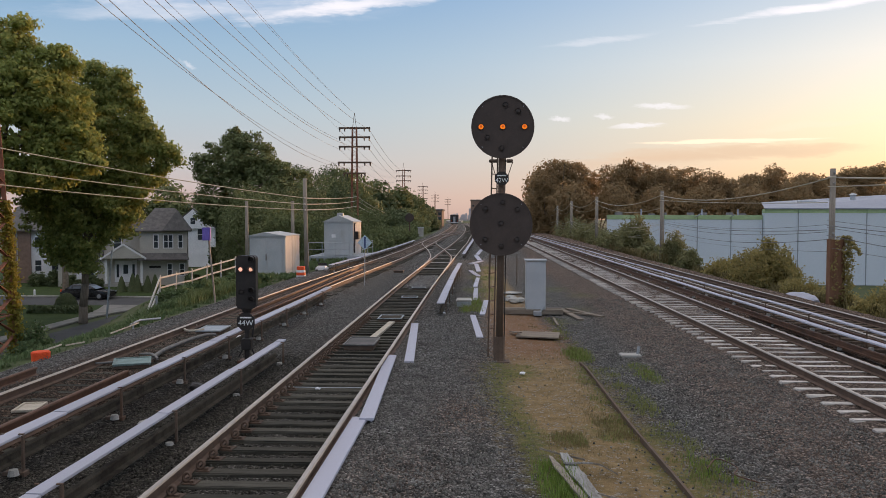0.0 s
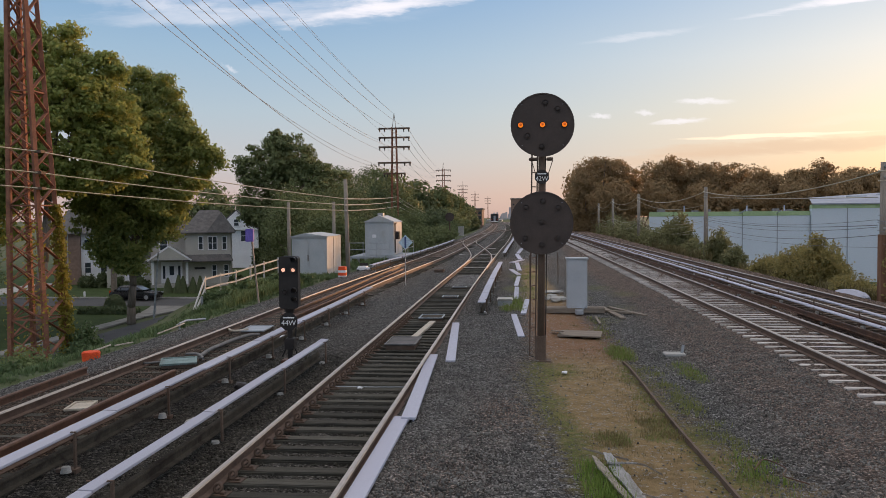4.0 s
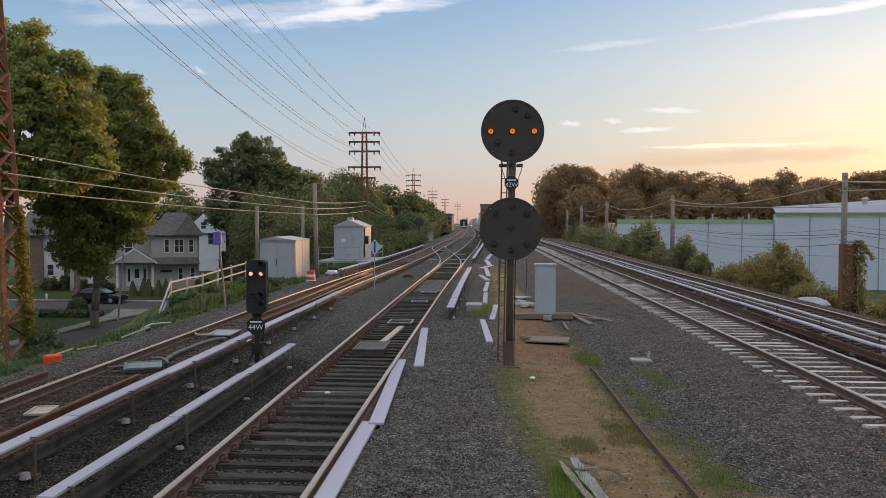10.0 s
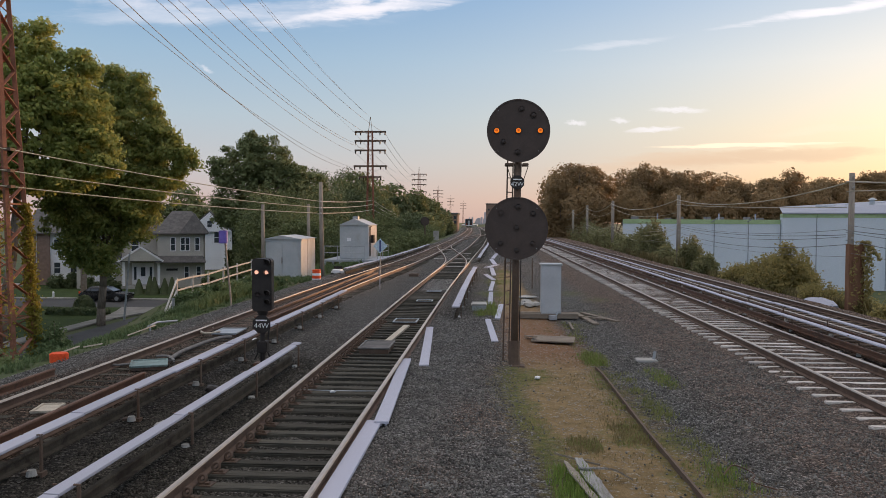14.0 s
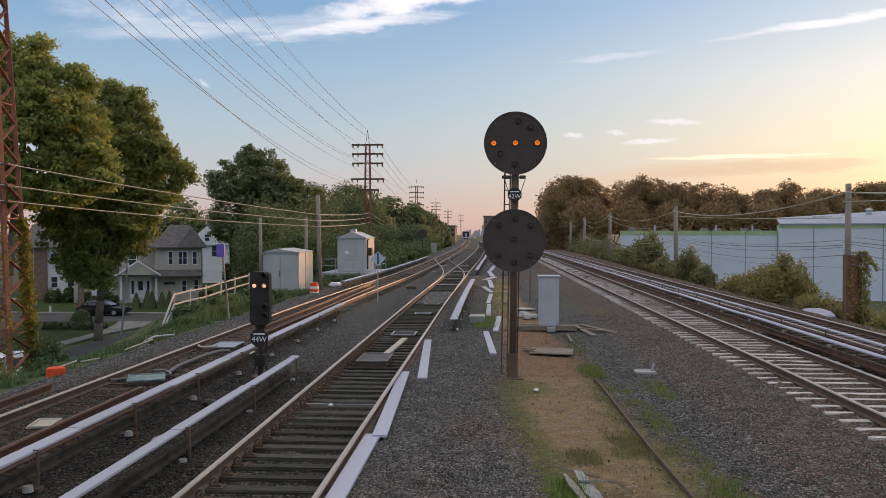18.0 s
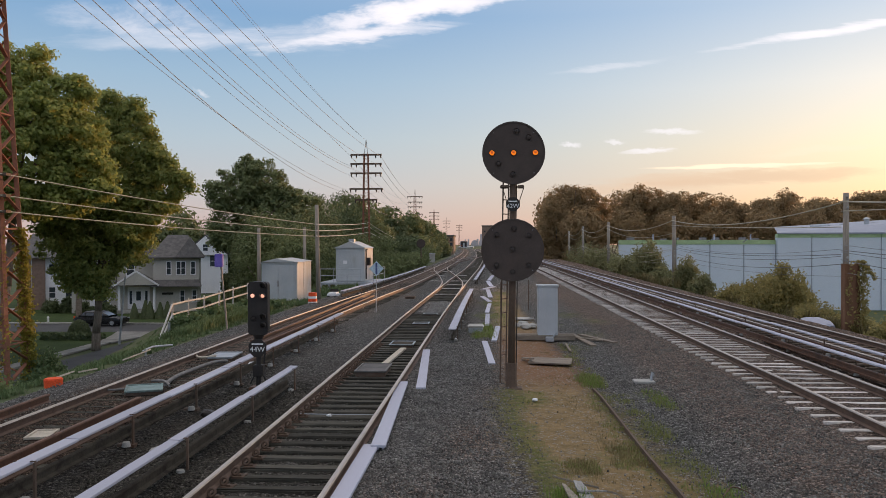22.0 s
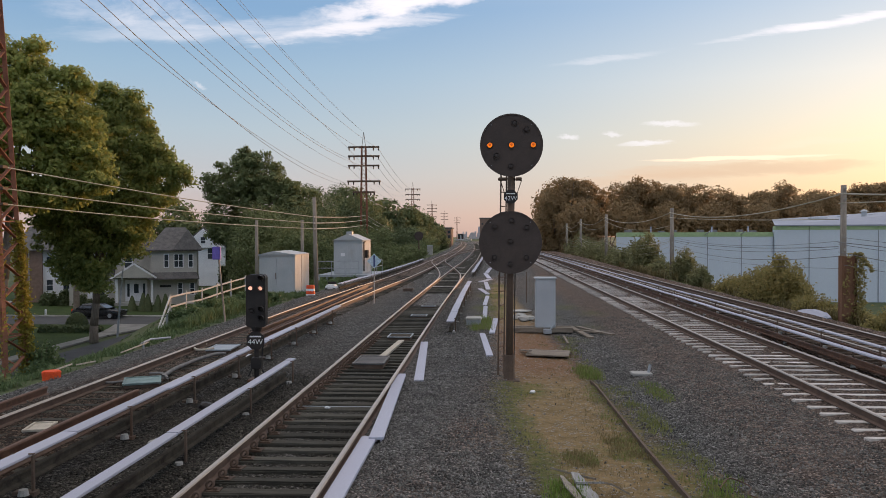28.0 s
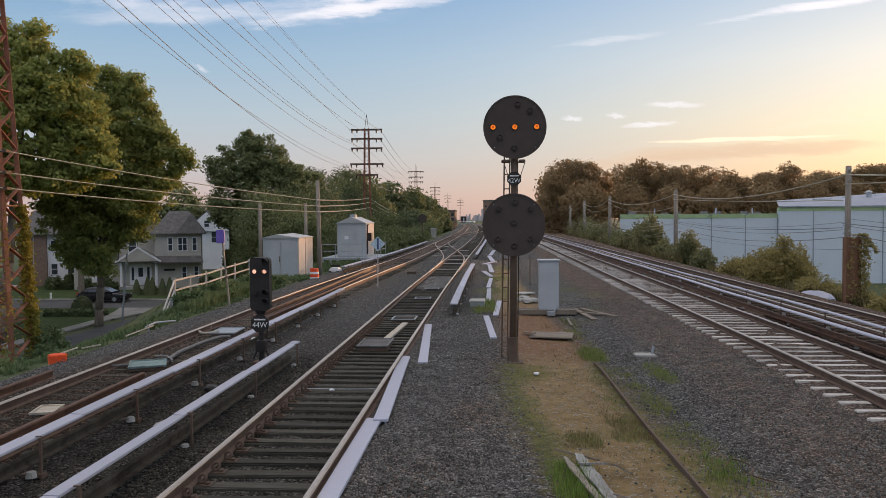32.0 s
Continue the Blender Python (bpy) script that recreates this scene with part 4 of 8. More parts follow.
def mast_signal():
    th = thing("position_light_signal", 0.44, 16.73, -0.03, "tall mast signal with two black discs, three amber lamps lit", "railway signal", "signals")
    bm = bmesh.new()
    bmesh.ops.create_cone(bm, cap_ends=True, segments=16, radius1=0.078, radius2=0.068, depth=5.0, matrix=Matrix.Translation((0.025, 0, 2.6)) @ Matrix.Rotation(radians(0.5), 4, "Y"))
    part("mast", bm, M["mast"], th, smooth=True)
    bm = bmesh.new()
    bmesh.ops.create_cone(bm, cap_ends=True, segments=8, radius1=0.118, radius2=0.108, depth=0.52, matrix=Matrix.Translation((0, 0, 0.28)))
    part("mast_base", bm, M["mast"], th)
    part("base_plate", boxed(-0.20, -0.18, -0.06, 0.22, 0.18, 0.03, 0.012), M["mast"], th)
    for z, lit, dark in ((4.90, ((-0.447, 0), (0.0, 0), (0.447, 0)), ((0.06, 0.45), (0.31, 0.32), (-0.31, -0.22), (-0.02, -0.44))),
                         (2.89, (), ((0.03, 0.45), (-0.32, 0.32), (0.34, 0.31), (0.0, 0.02), (-0.33, -0.31), (0.33, -0.31), (0.0, -0.45)))):
        cx = 0.05 if z > 4 else 0.025
        d = part("signal_disc", disc_mesh(0.635, 0.03), M["disc"], th, "weathered black round backing disc", at=pose(cx, -0.13, z))
        for x, h in lit + dark:
            bm = bmesh.new()
            hood(bm, x, -0.015, h, 0.064, 0.05)
            part("visor", bm, M["black"] if (x, h) in lit else M["disc"], d)
            on = (x, h) in lit
            ob = part("lens", lens(x, -0.04, h, 0.052 if on else 0.052), M["amber"] if on else M["dark_lens"], d, "glowing amber lens" if on else "", smooth=True)
            if on:
                part("lens_core", lens(x, -0.058, h + 0.008, 0.030), M["amber_core"], d, "darker bulb centre", smooth=True)
        for k in range(4):
            a = radians(45 + 90 * k)
            part("bolt", lens(0.59 * math.cos(a), -0.02, 0.59 * math.sin(a), 0.009), M["galv"], d)
        part("disc_bracket", boxed(cx - 0.2, -0.11, z - 0.06, cx + 0.2, 0.09, z + 0.06, 0.01), M["mast"], th)
    # small standing platforms on both sides under the upper disc
    for s in (-1, 1):
        part("foot_rest", boxed(0.045 + s * 0.09 if s > 0 else 0.045 - 0.27, -0.16, 4.185, 0.045 + 0.22 if s > 0 else 0.045 - 0.08, 0.2, 4.235, 0.01), M["mast"], th)
        part("stay", bars([((0.045 + s * 0.22, 0.02, 4.19), (0.04 + s * 0.09, 0.05, 3.78))], 0.008, None, 6), M["mast"], th)
    pl = part("number_plate", octagon(0.035, -0.12, 3.84, 0.155, 0.02), M["black"], th, "black octagonal plate with a white number")
    letters("42W", 0.128, M["letter"], pl, 0.035, -0.134, 3.80)
    part("name_bar", boxed(-0.055, -0.1345, 3.888, 0.125, -0.131, 3.912), M["letter"], pl)
    part("plate_bracket", boxed(-0.04, -0.11, 3.8, 0.11, -0.05, 3.88), M["mast"], th)
    # ladder behind the mast
    ladder = part("ladder_rail", bars([((-0.23, 0.32, 0.05), (-0.16, 0.14, 4.4))], 0.022, 0.03), M["mast"], th)
    part("ladder_rail", bars([((-0.105, 0.55, 0.05), (-0.04, 0.34, 4.4))], 0.022, 0.03), M["mast"], th)
    for k in range(14):
        u = (0.3 + 0.3 * k) / 4.35
        part("rung", bars([((-0.23 + 0.07 * u, 0.32 - 0.18 * u, 0.05 + 4.35 * u), (-0.105 + 0.065 * u, 0.55 - 0.21 * u, 0.05 + 4.35 * u))], 0.011, None, 6), M["rust"], th)
    part("cable", bars([((0.1, 0.06, 0.1), (0.13, 0.06, 2.3)), ((0.1, 0.07, 3.3), (0.12, 0.07, 4.4))], 0.012, None, 6), M["black"], th)


mast_signal()


def rounded_plate(w, h, d, r):
    """A box with well rounded vertical-plane corners, facing -y, centred on x and z."""
    bm = bmesh.new()
    pts = []
    for cx, cz, a0 in ((w / 2 - r, h / 2 - r, 0), (-w / 2 + r, h / 2 - r, 90), (-w / 2 + r, -h / 2 + r, 180), (w / 2 - r, -h / 2 + r, 270)):
        for k in range(5):
            a = radians(a0 + 22.5 * k)
            pts.append((cx + r * math.cos(a), cz + r * math.sin(a)))
    f = [bm.verts.new((x, -d / 2, z)) for x, z in pts]
    b = [bm.verts.new((x, d / 2, z)) for x, z in pts]
    bm.faces.new(f[::-1])
    bm.faces.new(b)
    n = len(pts)
    for i in range(n):
        bm.faces.new((f[i], f[(i + 1) % n], b[(i + 1) % n], b[i]))
    bmesh.ops.recalc_face_normals(bm, faces=bm.faces)
    return bm


def dwarf_signal():
    th = thing("dwarf_signal", -4.82, 16.4, -0.04, "low black colour-light signal with a round-cornered head, two lamps lit", "railway signal", "signals")
    head = part("signal_head", rounded_plate(0.405, 1.10, 0.24, 0.075), M["black"], th, "black head with rounded corners", at=pose(0.01, 0, 1.70, 0, 0, 4))
    # the left column has one lamp, the right one four, each under its visor
    for x, z, on in ((-0.105, 0.265, True), (0.105, 0.265, True), (0.115, 0.48, False), (0.115, -0.16, False), (0.115, -0.345, False), (-0.09, -0.20, False)):
        bm = bmesh.new()
        hood(bm, x, -0.12, z, 0.062, 0.17 if x > 0 else 0.05)
        part("visor", bm, M["black"], head)
        part("lens", lens(x, -0.135, z, 0.042), M["pink_lamp"] if on else M["dark_lens"], head, "glowing warm-white lens" if on else "", smooth=True)
    bm = bmesh.new()
    bmesh.ops.create_cone(bm, cap_ends=True, segments=12, radius1=0.06, radius2=0.13, depth=0.16, matrix=Matrix.Translation((0, 0, 1.08)))
    part("neck", bm, M["black"], th)
    part("post", bars([((0, 0, 0), (0, 0, 1.02))], 0.055, None, 12), M["black"], th)
    pl = part("number_plate", octagon(0, -0.08, 0.875, 0.20, 0.02), M["black"], th, "black octagonal plate with a white number")
    letters("44W", 0.155, M["letter"], pl, 0, -0.094, 0.845)
    part("name_bar", boxed(-0.12, -0.0945, 0.945, 0.12, -0.091, 0.975), M["letter"], pl)
    part("junction_box", boxed(-0.10, -0.1, 0.28, 0.11, 0.09, 0.52, 0.015), M["black"], th)
    for pts in (((0.09, -0.02, 1.02), (0.15, -0.02, 0.85), (0.12, -0.02, 0.55)), ((-0.08, -0.03, 0.3), (-0.17, -0.03, 0.12)), ((0.1, 0, 0.3), (0.2, 0, 0.05))):
        part("cable_loop", bars(list(zip(pts, pts[1:])), 0.014, None, 6), M["tyre"], th)
    part("foot", boxed(-0.17, -0.15, 0.0, 0.17, 0.15, 0.07, 0.015), M["rust"], th)


dwarf_signal()


def relay_case():
    th = thing("relay_case", 1.79, 25.2, -0.02, "pale grey metal equipment case standing on timbers", "cabinet")
    b = part("case_body", boxed(-0.307, -0.25, 0.16, 0.307, 0.25, 1.67, 0.012), M["grey_paint"], th)
    part("roof", boxed(-0.345, -0.29, 1.67, 0.345, 0.29, 1.72, 0.01), M["grey_paint"], th)
    part("door", boxed(-0.28, -0.262, 0.22, 0.28, -0.250, 1.62, 0.004), M["grey_paint"], th)
    part("cable_tray", boxed(-0.08, -0.6, 0.0, 0.16, -0.27, 0.13, 0.01), M["galv"], th, "bent galvanised cable cover")
    part("conduit", bars([((0.16, -0.28, 0.12), (0.26, -0.27, 0.25))], 0.03, None, 8), M["galv"], th)
    for y in (-0.15, 0.2):
        part("timber", boxed(-1.0, y - 0.11, 0.0, 0.85, y + 0.11, 0.16, 0.015), M["old_wood"], th)


relay_case()


# ---- loose things on the gravel ----
def loose_board(a, b, width, z=0.045, label="white cover board lying loose on the ballast", thick=0.035):
    """A loose board from a to b on the ground (centre line of its ends)."""
    (x0, y0), (x1, y1) = a, b
    ln, ang = math.hypot(x1 - x0, y1 - y0), math.degrees(math.atan2(-(x1 - x0), y1 - y0))
    th = thing("cover_board", (x0 + x1) / 2, (y0 + y1) / 2, z, label, "board", "loose cover boards", ang)
    part("board", boxed(-width / 2, -ln / 2, -thick, width / 2, ln / 2, 0.004, 0.004), M["cover"], th)
    for s in (-0.32, 0, 0.32):
        part("rib", boxed(s * width - 0.008, -ln / 2 + 0.01, -thick - 0.025, s * width + 0.008, ln / 2 - 0.01, -thick, 0.0), M["cover"], th)


loose_board((-1.73, 5.6), (-1.73, 11.55), 0.225, 0.075)
loose_board((-1.61, 11.38), (-1.83, 16.7), 0.215, 0.10)
loose_board((-1.42, 16.3), (-1.77, 22.2), 0.20)
loose_board((0.045, 19.75), (-0.17, 24.2), 0.17)
loose_board((0.12, 24.4), (0.28, 28.6), 0.17)
loose_board((-0.12, 28.75), (-0.10, 33.6), 0.17)
loose_board((-0.14, 34.2), (-0.02, 39.4), 0.18)
loose_board((-0.45, 44.8), (0.0, 40.6), 0.25)
loose_board((0.02, 44.0), (-0.15, 51.4), 0.25)
loose_board((-0.5, 51.5), (0.25, 55.0), 0.3)
loose_board((0.1, 55.5), (-0.2, 63.0), 0.3)
loose_board((-0.1, 64), (0.25, 74.0), 0.3)


def rail_lying(x0, y0, x1, y1, z, label):
    th = thing("loose_rail", 0, 0, 0, label, "rail", "loose rails")
    ys = np.linspace(y0, y1, 14)
    xs = np.linspace(x0, x1, 14) + 0.02 * np.sin(np.linspace(0, 5, 14))
    v, f = sweep(np.stack([xs, ys, np.full(14, z)], 1), RAIL)
    part("rail", mesh("rail", v, f), M["rust"], th)


rail_lying(-6.42, 2.0, -6.45, 14.4, 0.02, "rusty spare rail lying on the sleepers")
rail_lying(-6.56, 22.5, -6.40, 44.0, 0.0, "rusty spare rail lying between the rails")
rail_lying(-6.98, 23.0, -6.95, 46.0, 0.02, "rusty spare rail lying between the rails")
rail_lying(-8.25, 4.0, -8.42, 14.8, -0.02, "rusty spare rail lying beside the track")
rail_lying(8.58, 9.0, 8.24, 24.5, 0.0, "rusty spare rail lying between the farther tracks")


def old_rail():
    th = thing("half_buried_rail", 0, 0, 0, "thin rusty rail half buried along the sandy strip", "rail")
    ys = np.linspace(5.5, 16.6, 20)
    x = np.interp(ys, [5.5, 8.74, 11.58, 15.89, 16.6], [2.36, 2.31, 2.22, 2.17, 2.12])
    v, f = sweep(np.stack([x, ys, np.full(20, -0.03)], 1), [(-0.018, -0.05), (0.018, -0.05), (0.018, 0.040), (-0.018, 0.044)])
    part("rail_edge", mesh("rail_edge", v, f), M["mast"], th)


old_rail()


def switch_plate(x, y, w, d, label, kind, rz=0, z=0.02, hgt=0.07, rim=""):
    """A flat box of the track circuits, lying between the rails."""
    th = thing("track_box", x, y, z, label, "track box", "track boxes", rz)
    part("lid", boxed(-w / 2, -d / 2, hgt - 0.02, w / 2, d / 2, hgt, 0.008), M[kind], th)
    part("frame", boxed(-w / 2 + 0.03, -d / 2 + 0.03, -0.02, w / 2 - 0.03, d / 2 - 0.03, hgt - 0.02), M["mast"], th)
    for x0, y0, x1, y1 in ((-w / 2, d / 2 - 0.04, w / 2, d / 2), (-w / 2, -d / 2, -w / 2 + 0.04, d / 2 - 0.045), (w / 2 - 0.04, -d / 2, w / 2, d / 2 - 0.045), (-w / 2 + 0.045, -d / 2, w / 2 - 0.045, -d / 2 + 0.04)):
        part("lip", boxed(x0, y0, hgt - 0.004, x1, y1, hgt + 0.02, 0.004), M[rim or kind], th)


switch_plate(-2.70, 18.4, 0.72, 1.15, "grey steel box between the rails with a raised rim", "shingle", 0, 0.02, 0.10, "hose")
switch_plate(-2.55, 23.2, 0.70, 0.9, "dark steel box with a pale rim between the rails", "power", 0, 0.02, 0.07, "galv")
switch_plate(-2.55, 29.5, 0.6, 0.6, "small rimmed plate between the rails", "power", 0, 0.01, 0.04, "galv")
switch_plate(-2.5, 33.5, 0.6, 0.5, "small rimmed plate between the rails", "power", 0, 0.01, 0.04, "galv")
switch_plate(-6.98, 15.75, 0.72, 0.8, "blue-green steel plate lying on the sleepers", "teal_plate", 22, 0.03, 0.06)
switch_plate(-6.95, 20.6, 0.66, 1.05, "grey steel tray between the rails", "galv", 3, 0.02, 0.06)
switch_plate(-6.95, 12.0, 0.36, 0.55, "pale timber plate with bolt holes on the sleepers", "new_wood", 12, 0.0, 0.05)
switch_plate(-4.3, 43.0, 0.55, 0.6, "small dark switch box beside the track", "mast", 0, -0.03, 0.16)


def hose(points, r, material, label):
    th = thing("cable_hose", 0, 0, 0, label, "hose", "cable hoses")
    n = len(points)
    p = np.array(points, float)
    u = np.linspace(0, n - 1, 6 * n)
    q = np.stack([curve_through(list(zip(range(n), p[:, k])), u) for k in range(3)], 1)
    ring = [(r * math.cos(k * 1.0472), r * math.sin(k * 1.0472)) for k in range(6)]
    v, f = sweep(q, ring)
    part("hose", mesh("hose", v, f), M[material], th, smooth=True)


hose([(-6.78, 16.3, 0.07), (-6.88, 17.2, 0.09), (-6.92, 18.2, 0.07), (-6.76, 19.3, 0.09), (-6.6, 19.7, 0.06)], 0.045, "hose", "thick grey cable hose lying on the sleepers")
hose([(-7.1, 20.3, 0.10), (-7.35, 20.0, 0.10), (-7.68, 20.5, 0.08), (-7.76, 21.0, 0.07), (-7.68, 21.4, 0.06)], 0.03, "new_wood", "bent pale cable at the steel tray")
hose([(-7.3, 15.9, 0.06), (-7.6, 15.6, 0.07), (-7.9, 15.75, 0.05)], 0.025, "hose", "short cable at the blue-green plate")
hose([(-6.6, 16.1, 0.08), (-6.95, 16.6, 0.09), (-7.25, 16.75, 0.06)], 0.03, "hose", "short cable at the blue-green plate")
hose([(2.75, 9.6, 0.0), (2.95, 9.9, 0.03), (3.1, 9.6, 0.02), (2.98, 9.3, 0.03), (3.2, 9.1, 0.0)], 0.008, "rust", "thin rusty bent wire on gravel")
hose([(-3.35, 13.72, 0.04), (-2.7, 13.74, 0.03), (-1.98, 13.72, 0.04)], 0.008, "galv", "thin pale bond wire across the sleepers")


def strip(name, a, b, w, t, material, label, category):
    """A loose slat from a to b (3D points)."""
    th = thing(name, *a, label, category)
    d = Vector(b) - Vector(a)
    part("plank", bars([((0, 0, 0), tuple(d))], w, t), M[material], th)


strip("timber_strip", (-2.62, 19.0, 0.03), (-2.45, 22.5, 0.03), 0.16, 0.05, "new_wood", "pale timber strip lying between the rails", "timber")
for a, b, w in (((2.68, 26.5, 0.0), (3.02, 23.6, 0.0), 0.17), ((2.9, 26.2, 0.03), (3.75, 24.2, 0.01), 0.15), ((2.65, 25.4, 0.02), (3.45, 24.7, 0.02), 0.12), ((2.25, 23.9, 0.0), (2.22, 22.3, 0.0), 0.06)):
    strip("old_plank", a, b, w, 0.05, "old_wood", "grey weathered plank lying on gravel", "plank")
strip("old_plank", (1.0, 20.4, 0.03), (2.05, 20.25, 0.02), 0.95, 0.03, "old_wood", "broad weathered board lying on sandy soil", "plank")
strip("old_plank", (0.86, 20.9, 0.02), (1.05, 20.0, 0.12), 0.10, 0.03, "old_wood", "broken edge of a weathered board", "plank")
def torn_board(knots, label, material="pole_wood"):
    """A split, warped board: knots (x, y, z, half width) along its length."""
    th = thing("old_plank", knots[0][0], knots[0][1], 0, label, "plank", "broken boards")
    k = np.array(knots, float)
    n = 18
    u = np.linspace(0, len(k) - 1, n)
    x, y, z, w = [np.interp(u, np.arange(len(k)), k[:, i]) for i in range(4)]
    rng = np.random.RandomState(len(label))
    w = w * (1 + 0.16 * rng.uniform(-1, 1, n))
    d = np.stack([np.gradient(x), np.gradient(y)], 1)
    d /= np.linalg.norm(d, axis=1)[:, None]
    px, py = x - knots[0][0], y - knots[0][1]
    rows = []
    for s_, h_ in ((-1, 0.0), (1, 0.012), (1, -0.008), (-1, -0.02)):
        rows.append(np.stack([px + d[:, 1] * w * s_, py - d[:, 0] * w * s_, z + h_], 1))
    v = np.stack(rows, 1).reshape(-1, 3)
    f = [(4 * i + j, 4 * i + (j + 1) % 4, 4 * i + 4 + (j + 1) % 4, 4 * i + 4 + j) for i in range(n - 1) for j in range(4)]
    f += [(3, 2, 1, 0), (4 * n - 4, 4 * n - 3, 4 * n - 2, 4 * n - 1)]
    part("plank", mesh("plank", v, f), M[material], th)


torn_board([(1.07, 9.90, 0.07, 0.055), (1.12, 9.3, 0.06, 0.085), (1.20, 8.8, 0.05, 0.075), (1.28, 8.2, 0.04, 0.07)], "broad split grey board lying in the grass", "galv_board")
torn_board([(0.88, 9.68, 0.10, 0.02), (0.94, 9.3, 0.09, 0.05), (1.04, 8.8, 0.06, 0.045), (1.17, 8.2, 0.03, 0.04)], "narrow curling splinter of a grey board in grass")
torn_board([(1.02, 9.43, 0.10, 0.03), (1.36, 9.46, 0.09, 0.025)], "short pale slat lying across a broken board", "galv_board")
torn_board([(0.79, 10.14, 0.06, 0.012), (1.05, 9.93, 0.05, 0.010), (1.31, 9.76, 0.04, 0.008)], "thin pale stick in the grass")
torn_board([(1.33, 9.62, 0.05, 0.010), (1.47, 9.50, 0.06, 0.010), (1.62, 9.25, 0.03, 0.007)], "thin pale bent stick on the sandy soil")
torn_board([(1.29, 8.52, 0.05, 0.02), (1.55, 8.36, 0.04, 0.015)], "short pale slat on the sandy soil")
strip("old_plank", (1.05, 32.0, 0.02), (1.5, 31.6, 0.02), 0.7, 0.04, "concrete", "pale flat slab on the sandy strip", "slab")


def gravel_marker():
    th = thing("broken_sign_base", 3.32, 17.5, -0.02, "pale flat base with a short upright piece on gravel", "debris")
    part("base", boxed(-0.22, -0.16, 0.0, 0.22, 0.2, 0.05, 0.01), M["concrete"], th)
    part("upright", bars([((0.15, 0, 0.03), (0.19, 0.02, 0.22))], 0.06, 0.03), M["galv"], th)


gravel_marker()


def stones_cluster():
    r = random.Random(8)
    for x, y, s, kind, lab in ((-2.80, 13.75, 0.05, "white", "white stone on a sleeper"), (0.85, 15.3, 0.06, "white", "pale crumpled scrap in the grass"),
                               (-4.77, 11.2, 0.11, "concrete", "round pale cap on ballast"), (-4.9, 13.6, 0.14, "black", "dark lump beside the power rail"),
                               (1.25, 28.4, 0.20, "concrete", "pale broken concrete lump"), (1.50, 28.7, 0.16, "concrete", "pale broken concrete lump"), (1.0, 28.9, 0.14, "concrete", "pale broken concrete lump"), (1.2, 29.4, 0.18, "concrete", "pale broken concrete lump"), (0.85, 29.6, 0.12, "concrete", "pale broken concrete lump"),
                               (-1.1, 24.8, 0.08, "white", "pale scrap on ballast"), (-5.9, 19.5, 0.09, "white", "pale stone on ballast")):
        th = thing("stone", x, y, -0.01, lab, "stone", "stones")
        bm = bmesh.new()
        bmesh.ops.create_icosphere(bm, subdivisions=2, radius=s)
        for v in bm.verts:
            v.co = v.co * (1 + r.uniform(-0.2, 0.2))
            v.co.z *= 0.55
        bmesh.ops.translate(bm, verts=bm.verts, vec=(0, 0, s * 0.4))
        part("stone", bm, M[kind], th)


stones_cluster()


def pull_box():
    th = thing("concrete_pull_box", -0.48, 27.0, -0.04, "pale concrete box lid on a dark base in weeds", "cable box")
    part("box", boxed(-0.24, -0.36, 0.0, 0.24, 0.36, 0.22, 0.02), M["galv"], th)
    part("lid", boxed(-0.27, -0.4, 0.22, 0.27, 0.4, 0.29, 0.03), M["concrete"], th)


pull_box()

# ---- bank on the outer side: fence, posts, sheds ----


def guard_fence():
    th = thing("guard_fence", 0, 0, 0, "timber guard rail at the bank's edge, sloping down by steps", "fence")
    top = [(-12.75, 31.4, 0.56), (-12.72, 33.0, 0.60), (-12.68, 34.8, 0.60), (-12.62, 36.6, 0.70), (-12.55, 38.4, 0.78), (-12.5, 40.6, 0.86)]
    low = [(x, y, z - 0.40) for x, y, z in top]
    for line in (top, low):
        for a, b in zip(line, line[1:]):
            part("rail_board", bars([(a, b)], 0.035, 0.065), M["fence"], th)
    for x, y, z in top:
        g = float(terrain(x, y))
        part("post", boxed(x - 0.035, y - 0.035, g - 0.2, x + 0.035, y + 0.035, z + 0.12, 0.006), M["fence"], th)
    for dz in (0.0, -0.52):
        part("slope_rail", bars([((-12.75, 31.4, 0.56 + dz * 0.8), (-12.0, 28.2, -0.62 + dz * 0.4))], 0.05, 0.08), M["fence"], th, "sloping hand rail")
        part("slope_rail", bars([((-12.0, 28.2, -0.62 + dz * 0.4), (-10.5, 23.6, -0.26 + dz * 0.3))], 0.05, 0.06), M["galv"], th)
    for x, y, z in ((-12.35, 30.1, -0.02), (-12.0, 28.2, -0.58)):
        g = float(terrain(x, y))
        part("post", boxed(x - 0.04, y - 0.04, g - 0.2, x + 0.04, y + 0.04, z, 0.006), M["galv"], th)
    # the end boards that stick up beyond the last post
    for dz in (0, -0.45):
        part("end_board", bars([((-12.5, 40.6, 0.86 + dz), (-12.1, 39.9, 0.52 + dz))], 0.05, 0.12), M["fence"], th)


guard_fence()


